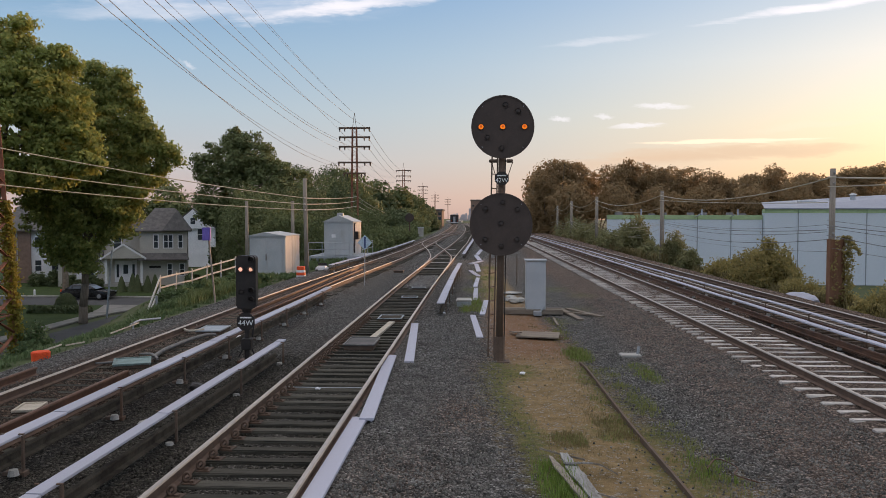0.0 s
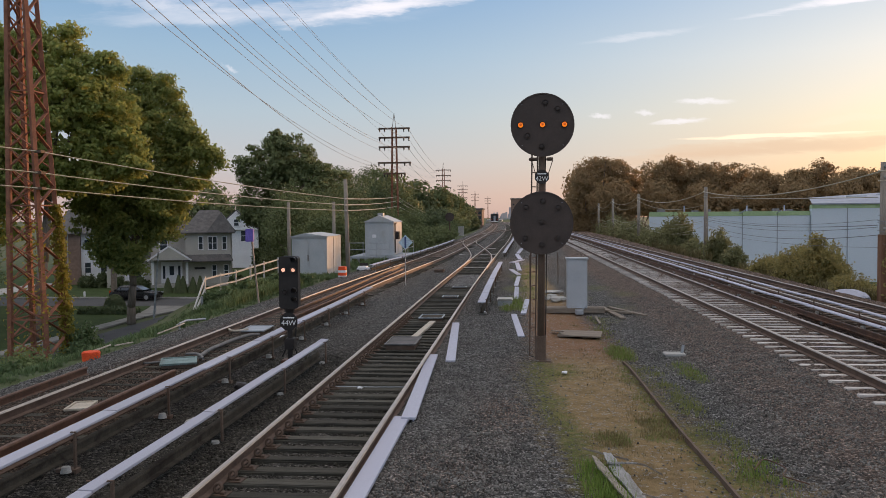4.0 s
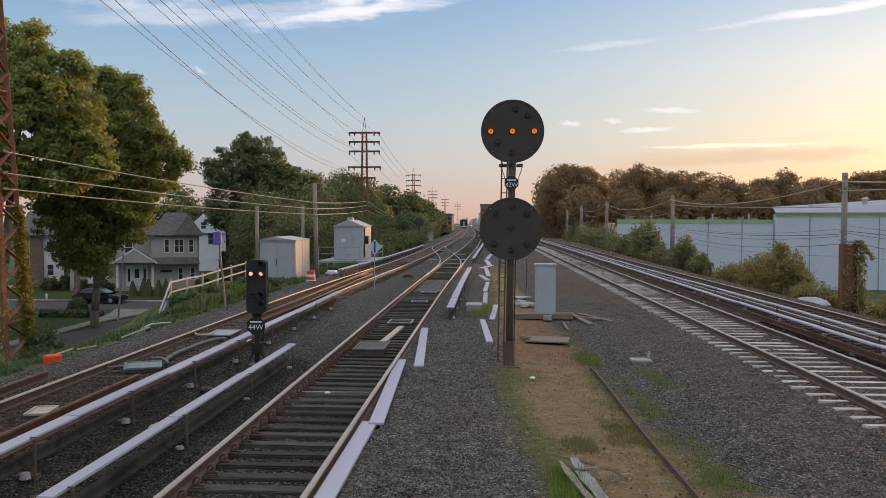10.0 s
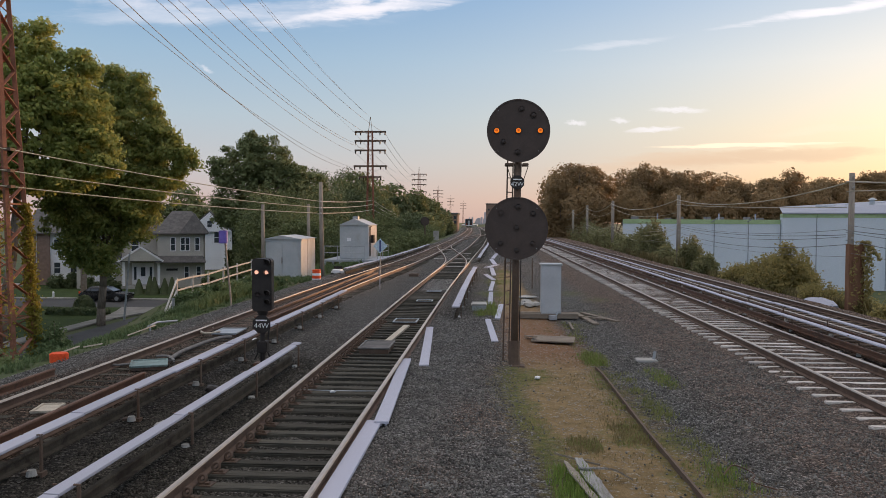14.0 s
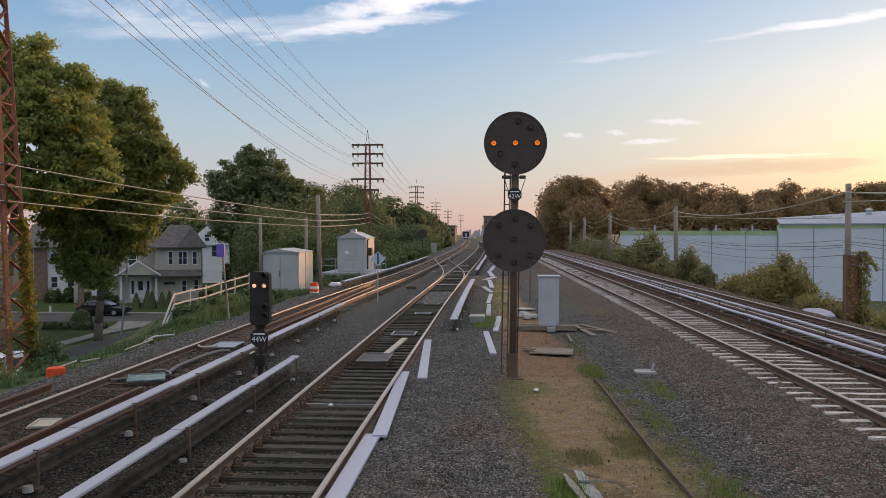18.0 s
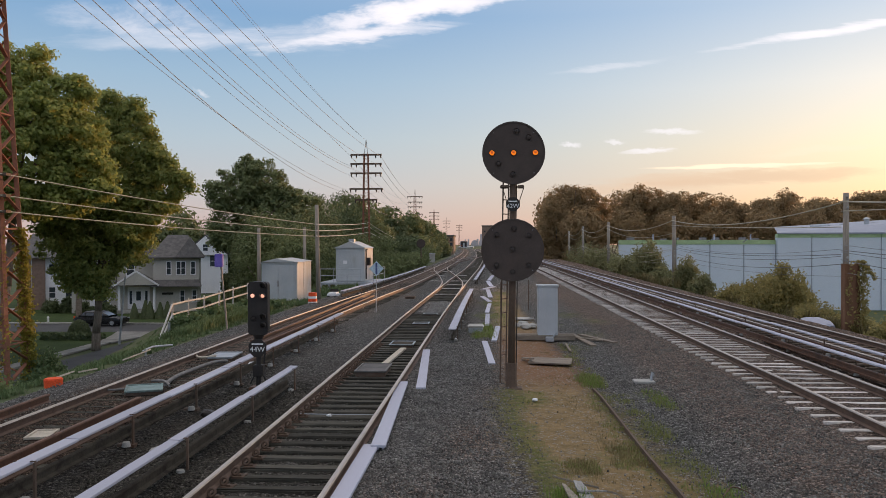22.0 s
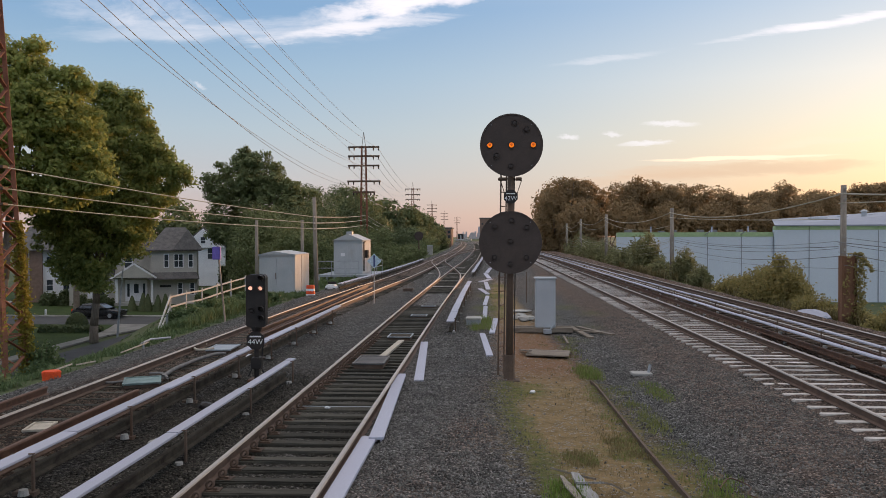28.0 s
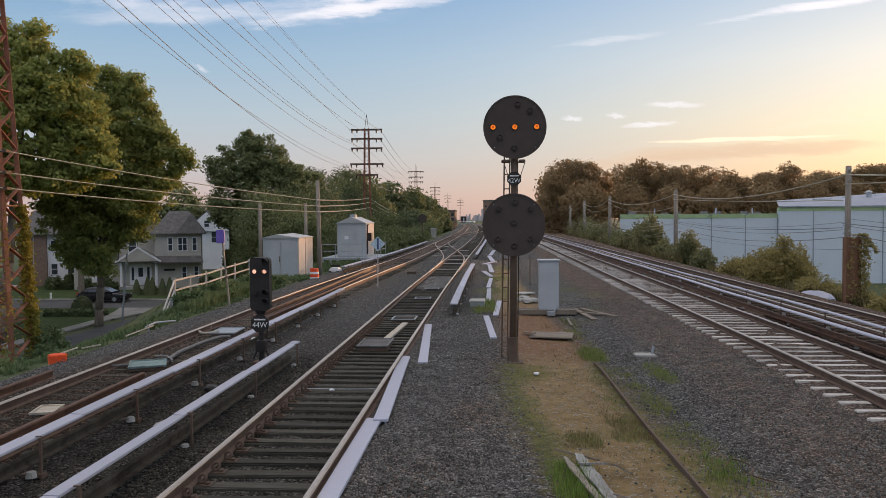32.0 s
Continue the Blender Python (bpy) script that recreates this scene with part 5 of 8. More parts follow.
def barrier_rails():
    """Low pale rails and a bent hoop along the bank's edge."""
    for k, (a, b) in enumerate((((-9.95, 22.9, -0.10), (-9.85, 20.9, -0.12)), ((-9.85, 19.5, -0.13), (-10.05, 18.95, -0.13)), ((-10.05, 18.75, -0.08), (-9.98, 17.5, -0.08)))):
        strip("barrier_rail", a, b, 0.03, 0.03, "new_wood", "pale low rail at the bank's edge", "rail")
    th = thing("pipe_hoop", -10.15, 23.0, -0.32, "pale bent pipe hoop at the bank's edge", "pipe hoop")
    part("hoop", bars([((0, 0, -0.1), (0, 0, 0.20)), ((0, 0, 0.20), (0.08, 0.3, 0.25)), ((0.08, 0.3, 0.25), (0.45, 0.9, 0.23))], 0.03, None, 8), M["galv"], th)


barrier_rails()


def post_sign(x, y, top, label, material, w, h, rz=0, lean=0.0):
    g = float(terrain(x, y))
    th = thing("post_sign", x, y, g, label, "sign", "track signs")
    part("post", bars([((0, 0, -0.2), (lean, 0, top - g))], 0.045, 0.045), M["pole_wood"], th)
    part("sign_plate", boxed(lean - w / 2, -0.05, top - g - h, lean + w / 2, -0.03, top - g, 0.004), M[material], th, at=None)
    return th


def purple_sign():
    x, y = -9.85, 29.3
    g = float(terrain(x, y))
    th = thing("post_sign", x, y, g, "small purple box sign on a grey leaning post", "sign", "track signs")
    part("post", bars([((0.08, 0, -0.2), (-0.22, 0, 2.95))], 0.07, 0.05), M["pole_wood"], th)
    part("sign_box", boxed(-0.36, -0.2, 2.44, -0.06, -0.05, 2.92, 0.02), M["purple"], th, "purple box")


purple_sign()


def diamond_sign():
    x, y = -5.06, 35.3
    th = thing("diamond_sign", x, y, -0.06, "pale blue diamond plate on a thin grey post", "sign", "track signs")
    part("post", bars([((0, 0, 0), (0.02, 0, 2.25))], 0.035, 0.035), M["galv"], th)
    bm = bmesh.new()
    bmesh.ops.create_cone(bm, cap_ends=True, segments=4, radius1=0.33, radius2=0.33, depth=0.012, matrix=Matrix.Translation((0.02, -0.03, 1.95)) @ Matrix.Rotation(radians(90), 4, "X"))
    part("plate", bm, M["blue_sign"], th)
    part("stripe", boxed(-0.022, -0.042, 1.70, 0.062, -0.038, 2.20), M["blue_dark"], th, "dark blue stripe down the plate")


diamond_sign()


def utility_pole(x, y, top, r, label, material="pole_wood", lean=0.0, arms=()):
    g = float(terrain(x, y))
    th = thing("utility_pole", x, y, g, label, "utility pole", "utility poles")
    bm = bmesh.new()
    bar(bm, (0, 0, -0.3), (lean, 0, top - g), r, r * 0.82, 12)
    part("pole", bm, M[material], th, smooth=True)
    for z in arms:
        part("insulator", bars([((lean * (z - g) / (top - g) - 0.02, -r - 0.1, z - g), (lean * (z - g) / (top - g) + 0.02, -r + 0.04, z - g))], 0.05, None, 8), M["concrete"], th)
    return th


utility_pole(-9.75, 45.0, 5.2, 0.13, "weathered timber pole with three wires beside the shed", "pole_wood", -0.1, (4.09, 3.74, 3.42))
utility_pole(-12.9, 44.0, 3.9, 0.11, "grey timber pole behind the grey shed", "pole_wood")
utility_pole(-13.6, 58.0, 4.2, 0.14, "short grey timber pole among trees", "pole_wood")
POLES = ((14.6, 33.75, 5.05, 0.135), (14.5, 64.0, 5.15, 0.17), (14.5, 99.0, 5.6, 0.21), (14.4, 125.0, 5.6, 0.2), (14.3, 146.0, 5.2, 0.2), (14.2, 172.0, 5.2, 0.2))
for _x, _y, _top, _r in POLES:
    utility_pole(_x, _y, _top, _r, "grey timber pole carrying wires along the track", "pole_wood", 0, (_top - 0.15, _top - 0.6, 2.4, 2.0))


def wire(th, a, b, sag, r, material):
    n = 24
    pts = []
    for k in range(n + 1):
        u = k / n
        p = Vector(a).lerp(Vector(b), u)
        p.z -= sag * 4 * u * (1 - u)
        pts.append(p)
    ring = [(r * math.cos(k * 1.2566), r * math.sin(k * 1.2566)) for k in range(5)]
    v, f = sweep([tuple(p) for p in pts], ring)
    part("wire", mesh("wire", v, f), M[material], th)


def right_wires():
    th = thing("overhead_wires", 0, 0, 0, "slack wires strung along the grey poles", "wires", "overhead wires")
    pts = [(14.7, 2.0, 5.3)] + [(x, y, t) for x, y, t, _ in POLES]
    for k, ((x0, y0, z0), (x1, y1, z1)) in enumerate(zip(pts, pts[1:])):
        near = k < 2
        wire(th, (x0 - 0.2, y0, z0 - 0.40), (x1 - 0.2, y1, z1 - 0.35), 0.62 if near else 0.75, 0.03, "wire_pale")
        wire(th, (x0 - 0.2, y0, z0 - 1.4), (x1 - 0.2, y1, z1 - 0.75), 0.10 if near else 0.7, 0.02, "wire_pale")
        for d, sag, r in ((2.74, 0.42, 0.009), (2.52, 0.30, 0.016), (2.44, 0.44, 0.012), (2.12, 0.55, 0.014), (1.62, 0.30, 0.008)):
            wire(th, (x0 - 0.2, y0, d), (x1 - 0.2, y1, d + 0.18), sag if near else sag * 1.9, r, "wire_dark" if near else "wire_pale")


right_wires()


def left_wires():
    th = thing("overhead_wires", 0, 0, 0, "three wires from the steel tower to the timber pole", "wires", "overhead wires")
    for z0, z1, z2, z3 in ((5.45, 4.09, 6.0, 3.9), (4.70, 3.74, 5.4, 3.6), (4.15, 3.42, 4.65, 3.4)):
        wire(th, (-24.0, 9.0, z0 + 1.1), (-16.95, 27.0, z0), 0.1, 0.022, "wire_pale")
        wire(th, (-16.95, 27.0, z0), (-9.8, 45.0, z1), 0.12, 0.022, "wire_pale")
        wire(th, (-9.8, 45.0, z1), (-17.4, 114.0, z2), 0.12, 0.03, "wire_pale")
        wire(th, (-17.4, 114.0, z2), (-23.4, 250.0, z3), 1.2, 0.05, "wire_pale")


left_wires()


def grey_shed():
    th = thing("equipment_shed", -11.6, 45.2, -0.45, "pale grey metal equipment shed with double doors", "shed", "sheds")
    part("shed_body", boxed(-1.45, -0.2, 0.0, 0.62, 3.4, 2.40, 0.02), M["shed"], th)
    bm = bmesh.new()
    v = [bm.verts.new(c) for c in ((-1.52, -0.3, 2.40), (0.70, -0.3, 2.40), (0.70, 3.5, 2.40), (-1.52, 3.5, 2.40), (-0.6, -0.3, 2.60), (-0.6, 3.5, 2.60))]
    for f in ((0, 1, 4), (1, 2, 5, 4), (2, 3, 5), (3, 0, 4, 5), (3, 2, 1, 0)):
        bm.faces.new([v[i] for i in f])
    part("roof", bm, M["shed"], th)
    part("roof_trim", boxed(-1.50, -0.24, 2.30, 0.66, -0.205, 2.39), M["shed"], th)
    for x0, x1 in ((-1.30, -0.44), (-0.41, 0.45)):
        d = part("door", boxed(x0, -0.235, 0.08, x1, -0.205, 2.22, 0.006), M["shed"], th)
    part("handle", boxed(-0.50, -0.27, 1.0, -0.46, -0.235, 1.35), M["mast"], d)
    part("plinth", boxed(-1.55, -0.3, -0.25, 0.72, 3.5, 0.0), M["concrete"], th)
    part("side_seam", boxed(0.62, 1.4, 0.05, 0.632, 1.44, 2.35), M["mast"], th)


grey_shed()


def signal_house():
    th = thing("signal_house", -10.55, 60.0, -0.3, "pale metal signal house with gabled roof on a raised deck", "shed", "sheds")
    dz = 0.42
    part("house_body", boxed(-1.12, 0.0, dz, 1.08, 4.2, dz + 2.55, 0.02), M["shed"], th)
    bm = bmesh.new()
    z = dz + 2.55
    v = [bm.verts.new(c) for c in ((-1.22, -0.1, z), (1.18, -0.1, z), (1.18, 4.3, z), (-1.22, 4.3, z), (-0.02, -0.1, z + 0.5), (-0.02, 4.3, z + 0.5))]
    for f in ((0, 1, 4), (1, 2, 5, 4), (2, 3, 5), (3, 0, 4, 5), (3, 2, 1, 0)):
        bm.faces.new([v[i] for i in f])
    part("roof", bm, M["shed"], th)
    part("roof_vent", boxed(-0.25, 0.6, z + 0.42, 0.2, 1.1, z + 0.68, 0.03), M["galv"], th)
    for x0, x1 in ((-0.85, -0.05), (0.0, 0.80)):
        part("door", boxed(x0, -0.03, dz + 0.05, x1, -0.005, dz + 2.1, 0.006), M["shed"], th)
    part("notice", boxed(-0.55, -0.045, dz + 1.35, -0.25, -0.032, dz + 1.6), M["white"], th, "small white notice")
    part("air_unit", boxed(1.08, 0.8, dz + 1.2, 1.35, 1.5, dz + 1.8, 0.02), M["black"], th, "dark air unit on the side wall")
    part("conduit", bars([((1.15, 0.3, dz + 2.4), (1.15, 0.3, dz + 0.2)), ((1.15, 0.3, dz + 2.4), (1.15, 0.9, dz + 2.45))], 0.05, None, 8), M["black"], th)
    part("deck", boxed(-2.1, -1.3, dz - 0.16, 2.0, 4.8, dz, 0.01), M["galv"], th)
    for x in (-2.0, -0.8, 0.6, 1.9):
        for y in (-1.2, 1.8, 4.6):
            part("deck_leg", boxed(x - 0.08, y - 0.08, -2.2, x + 0.08, y + 0.08, dz - 0.16), M["galv"], th)
    for x0, x1 in ((-2.05, 1.0),):
        for z in (0.5, 1.0):
            part("hand_rail", bars([((x0, -1.25, dz + z), (x1, -1.25, dz + z))], 0.025, None, 6), M["galv"], th)
        for k in range(4):
            xx = x0 + (x1 - x0) * k / 3
            part("rail_post", bars([((xx, -1.25, dz), (xx, -1.25, dz + 1.0))], 0.025, None, 6), M["galv"], th)
    for z in (0.5, 1.0):
        part("hand_rail", bars([((1.95, -1.25, dz + z), (1.95, 4.7, dz + z))], 0.025, None, 6), M["galv"], th)
    for y in (-1.25, 1.5, 4.7):
        part("rail_post", bars([((1.95, y, dz), (1.95, y, dz + 1.0))], 0.025, None, 6), M["galv"], th)
    for k in range(4):
        part("step", boxed(0.95, -1.6 - 0.28 * k, dz - 0.2 - 0.17 * k, 1.9, -1.32 - 0.28 * k, dz - 0.16 - 0.17 * k), M["galv"], th)


signal_house()


def barrels():
    th = thing("traffic_drum", -9.15, 40.8, -0.33, "orange and white traffic drum", "traffic drum")
    z = 0.0
    for k, (h, m, r) in enumerate(((0.22, "orange", 0.25), (0.13, "white", 0.24), (0.15, "orange", 0.24), (0.12, "white", 0.23), (0.18, "orange", 0.22))):
        bm = bmesh.new()
        bmesh.ops.create_cone(bm, cap_ends=True, segments=18, radius1=r, radius2=r - 0.01, depth=h, matrix=Matrix.Translation((0, 0, z + h / 2)))
        part("band", bm, M[m], th)
        z += h
    th = thing("orange_bucket", -9.66, 17.15, -0.24, "squat orange plastic tub at the bank's edge", "tub")
    bm = bmesh.new()
    bmesh.ops.create_cone(bm, cap_ends=True, segments=24, radius1=0.19, radius2=0.20, depth=0.22, matrix=Matrix.Translation((0, 0, 0.16)))
    bmesh.ops.bevel(bm, geom=[e for e in bm.edges if len(e.link_faces) == 2 and e.calc_face_angle() > 1], offset=0.02, segments=2, affect="EDGES")
    part("tub", bm, M["orange"], th, smooth=False)
    part("rim", boxed(-0.15, -0.15, 0.0, 0.15, 0.15, 0.06, 0.02), M["concrete"], th)


barrels()


def traffic_cone(x, y):
    g = float(terrain(x, y))
    th = thing("traffic_cone", x, y, g, "orange traffic cone with a white collar on the bank", "traffic cone")
    part("foot", boxed(-0.18, -0.18, 0.0, 0.18, 0.18, 0.04, 0.01), M["orange"], th)
    for z0, z1, r0, r1, m in ((0.04, 0.34, 0.14, 0.095, "orange"), (0.34, 0.52, 0.095, 0.068, "white"), (0.52, 0.72, 0.068, 0.03, "orange")):
        bm = bmesh.new()
        bmesh.ops.create_cone(bm, cap_ends=True, segments=16, radius1=r0, radius2=r1, depth=z1 - z0, matrix=Matrix.Translation((0, 0, (z0 + z1) / 2)))
        part("band", bm, M[m], th)


traffic_cone(-11.3, 37.9)


def parked_machine():
    th = thing("white_cart", -9.0, 45.6, -0.3, "small white cart beside the shed", "cart")
    part("cart_body", boxed(-0.32, -0.4, 0.22, 0.30, 0.5, 0.50, 0.08), M["white"], th)
    part("seat_back", boxed(-0.28, 0.3, 0.50, 0.22, 0.36, 0.66, 0.02), M["black"], th)
    for x in (-0.22, 0.22):
        part("wheel", bars([((x - 0.06, -0.4, 0.16), (x + 0.06, -0.4, 0.16))], 0.17, None, 12), M["tyre"], th)


parked_machine()


# ---- steel towers ----
def lattice_leg_face(bm, a0, a1, b0, b1, n, w):
    """Zigzag lacing between two legs given by their bottom and top."""
    a0, a1, b0, b1 = (Vector(p) for p in (a0, a1, b0, b1))
    for k in range(n):
        p, q = (a0.lerp(a1, k / n), b0.lerp(b1, (k + 0.5) / n))
        r = a0.lerp(a1, (k + 1) / n)
        bar(bm, p, q, w, w * 0.35)
        bar(bm, q, r, w, w * 0.35)


def near_tower():
    x, y = -17.53, 27.7
    g = -2.86
    th = thing("transmission_tower", x, y, g, "rusty steel lattice tower overgrown with creeper", "transmission tower", "transmission towers")
    hgt = 20.0 - g
    base = [(-0.72, -0.72), (0.72, -0.72), (0.72, 0.72), (-0.72, 0.72)]
    top = [(-0.67, -0.10), (-0.47, -0.10), (-0.47, 0.10), (-0.67, 0.10)]
    pts = [(Vector((bx, by, -0.2)).lerp(Vector((tx, ty, hgt)), -0.07), Vector((tx, ty, hgt))) for (bx, by), (tx, ty) in zip(base, top)]
    for a, b in pts:
        part("leg", bars([(a, b)], 0.15, 0.15), M["rust_red"], th)
    n = 18
    for i in range(4):
        a, b = pts[i], pts[(i + 1) % 4]
        for k in range(n):
            p, q, r = a[0].lerp(a[1], k / n), b[0].lerp(b[1], (k + 0.5) / n), a[0].lerp(a[1], (k + 1) / n)
            w = 0.14 if i == 1 else 0.085
            part("lacing_bar", bars([(p, q)], w, 0.03), M["rust_red"], th)
            part("lacing_bar", bars([(q, r)], w, 0.03), M["rust_red"], th)
            if i in (0, 3):
                p, q, r = b[0].lerp(b[1], k / n), a[0].lerp(a[1], (k + 0.5) / n), b[0].lerp(b[1], (k + 1) / n)
                part("lacing_bar", bars([(p, q)], 0.075, 0.03), M["rust_red"], th)
                part("lacing_bar", bars([(q, r)], 0.075, 0.03), M["rust_red"], th)
            if k % 3 == 0:
                part("strut", bars([(a[0].lerp(a[1], k / n), b[0].lerp(b[1], k / n))], 0.08, 0.05), M["rust_red"], th)
    for z, w in ((19.3 - g, 2.3), (18.0 - g, 2.3), (16.8 - g, 2.3), (15.2 - g, 2.4)):
        part("cross_arm", boxed(-w, -0.12, z - 0.08, w, 0.12, z + 0.08), M["rust_red"], th)
    for z in (4.15 - g, 4.70 - g, 5.45 - g):
        part("wire_clamp", boxed(0.45, -0.78, z - 0.05, 0.70, -0.50, z + 0.05), M["mast"], th)
    return th


near_tower()


def line_tower(x, y, g, top, arms, w, label):
    th = thing("transmission_tower", x, y, g, label, "transmission tower", "transmission towers")
    b, t = 0.55, 0.28
    pts = [((sx * b, sy * b, -0.3), (sx * t, sy * t, top - g)) for sx, sy in ((-1, -1), (1, -1), (1, 1), (-1, 1))]
    for p, q in pts:
        part("leg", bars([(p, q)], 0.12, 0.12), M["rust_red"], th)
    for i in range(4):
        bm = bmesh.new()
        a, c = pts[i], pts[(i + 1) % 4]
        lattice_leg_face(bm, a[0], a[1], c[0], c[1], 18, 0.07)
        tagged(part("lacing", bm, M["rust_red"], th), kind="stuff")
    for z, hw in arms:
        arm = part("cross_arm", boxed(-hw, -0.14, z - g - 0.12, hw, 0.14, z - g + 0.12), M["mast"], th)
        for s in (-0.94, -0.62, 0.62, 0.94):
            bm = bmesh.new()
            bar(bm, (s * hw, 0, z - g - 0.12), (s * hw, 0, z - g - 0.5), 0.11, 0.07, 8)
            part("insulator", bm, M["black"], arm)
    part("peak", bars([((-0.25, 0, top - g), (0, 0, top - g + 2.0)), ((0.25, 0, top - g), (0, 0, top - g + 2.0))], 0.06, 0.06), M["mast"], th)
    return th


line_tower(-17.75, 114.0, -3.0, 15.9, ((15.75, 2.25), (14.45, 2.25), (13.1, 2.25), (10.85, 2.4), (9.3, 1.6)), 1, "rusty lattice power tower with five crossarms above trees")
line_tower(-23.5, 250.0, -5.0, 18.0, ((17.7, 2.4), (16.0, 2.3), (14.5, 2.3), (12.2, 2.4)), 1, "distant lattice power tower with four crossarms")
line_tower(-28.0, 400.0, -5.0, 18.8, ((18.5, 2.5), (16.8, 2.5), (15.2, 2.4), (12.6, 2.4)), 1, "distant lattice power tower with four crossarms")
line_tower(-30.5, 560.0, -5.0, 19.2, ((18.8, 2.6), (16.8, 2.6), (14.5, 2.5)), 1, "far lattice power tower above trees")
line_tower(-27.0, 700.0, -5.0, 19.2, ((18.8, 2.8), (16.8, 2.8), (14.5, 2.6)), 1, "far lattice power tower above trees")


def tower_wires():
    th = thing("transmission_wires", 0, 0, 0, "high power wires strung between the lattice towers", "wires", "overhead wires")
    for x0, z0, sag, x1, z1 in ((-19.8, 16.0, 1.75, -20.1, 10.6), (-15.4, 13.0, 3.25, -15.6, 10.6), (-19.8, 18.25, 1.75, -19.9, 12.75), (-15.4, 14.5, 2.25, -15.6, 12.75),
                                (-19.8, 19.75, 2.0, -19.9, 14.1), (-15.4, 15.75, 1.25, -15.6, 14.1), (-19.8, 20.75, 0.1, -19.9, 15.5), (-15.4, 17.75, 1.25, -15.6, 15.5)):
        wire(th, (x0, 27.3, z0), (x1, 114.0, z1), sag, 0.018, "wire_grey")
        wire(th, (x1, 114.0, z1), (x1 - 5.7, 250.0, z1 + 1.6), 2.0, 0.026, "wire_grey")
    for x0 in (-17.8, -17.4):
        wire(th, (x0, 27.3, 22.0), (-17.95, 114.0, 18.0), 1.0, 0.013, "wire_grey")


tower_wires()


def street_posts():
    th = thing("street_post", -29.4, 61.8, STREET_Z + 0.1, "pale thin leaning street sign post", "post", "street posts")
    part("post", bars([((0, 0, -0.1), (0.5, 0, 5.3))], 0.09, 0.07, 8), M["galv"], th)
    th = thing("street_post", -40.0, 75.6, STREET_Z, "brown timber street pole behind the tree", "post", "street posts")
    part("post", bars([((0, 0, -0.1), (0, 0, 9.0))], 0.30, 0.24, 10), M["old_wood"], th)
    th = thing("hydrant", -44.8, 78.6, STREET_Z + 0.1, "small white hydrant on the lawn by the kerb", "hydrant")
    part("barrel", bars([((0, 0, 0), (0, 0, 0.45))], 0.11, 0.10, 10), M["white"], th)
    part("cap", bars([((0, 0, 0.45), (0, 0, 0.58))], 0.12, 0.04, 10), M["white"], th)


street_posts()

# ---- the street below the bank ----


def slab(name, corners, z, material, label, category, thick=0.12):
    """A flat paved area given by its corners (x, y), with real thickness."""
    bm = bmesh.new()
    top = [bm.verts.new((x, y, z)) for x, y in corners]
    low = [bm.verts.new((x, y, z - thick)) for x, y in corners]
    bm.faces.new(top)
    bm.faces.new(low[::-1])
    n = len(top)
    for i in range(n):
        bm.faces.new((top[i], low[i], low[(i + 1) % n], top[(i + 1) % n]))
    bmesh.ops.recalc_face_normals(bm, faces=bm.faces)
    ob = part(name, bm, M[material])
    return tagged(ob, label, category, kind="structure")


SZ = STREET_Z
slab("road_1", [(-29.0, -60), (-23.9, -60), (-23.9, 180), (-29.6, 180)], SZ + 0.03, "asphalt", "asphalt street along the foot of the bank", "road")
slab("road_2", [(-140, 70.3), (-29.2, 70.3), (-29.2, 77.2), (-140, 77.2)], SZ + 0.034, "asphalt", "asphalt side street in front of the houses", "road")
slab("pavement_1", [(-30.3, -40), (-29.1, -40), (-30.3, 62), (-31.4, 62)], SZ + 0.16, "old_concrete", "grey concrete path along the lawn", "pavement")
slab("pavement_2", [(-31.4, 62.0), (-30.2, 62.0), (-29.4, 66.5), (-30.2, 69.8), (-33.4, 69.8), (-32.4, 66.6)], SZ + 0.165, "old_concrete", "grey concrete street corner", "pavement")
slab("pavement_3", [(-140, 77.2), (-29.2, 77.2), (-29.2, 77.6), (-140, 77.6)], SZ + 0.17, "concrete", "pale concrete kerb of the side street", "kerb")
slab("lawn_1", [(-140, 77.6), (-29.2, 77.6), (-29.2, 120), (-140, 120)], SZ + 0.10, "lawn", "front lawns of the houses", "lawn")
slab("lawn_2", [(-140, -40), (-31.4, -40), (-31.4, 62), (-32.4, 69.9), (-140, 69.9)], SZ + 0.10, "lawn", "corner lawn beside the street", "lawn")
slab("pavement_4", [(-60, 78.0), (-55.0, 78.0), (-56.5, 95.0), (-60, 95.0)], SZ + 0.13, "concrete", "pale driveway beside the white house", "driveway")


def window(parent, x, z, w, h, y, trim="white", mullion=True):
    """A framed window set proud of a wall that faces -y."""
    wd = part("window", boxed(x - w / 2, y - 0.05, z, x + w / 2, y - 0.02, z + h), M["glass"], parent)
    t = 0.09
    for x0, x1, z0, z1 in ((x - w / 2 - t, x - w / 2, z - t, z + h + t), (x + w / 2, x + w / 2 + t, z - t, z + h + t), (x - w / 2, x + w / 2, z + h, z + h + t), (x - w / 2, x + w / 2, z - t, z)):
        part("frame", boxed(x0, y - 0.08, z0, x1, y - 0.015, z1), M[trim], wd)
    if mullion:
        part("sash_bar", boxed(x - w / 2, y - 0.065, z + h * 0.5 - 0.03, x + w / 2, y - 0.052, z + h * 0.5 + 0.03), M[trim], wd)


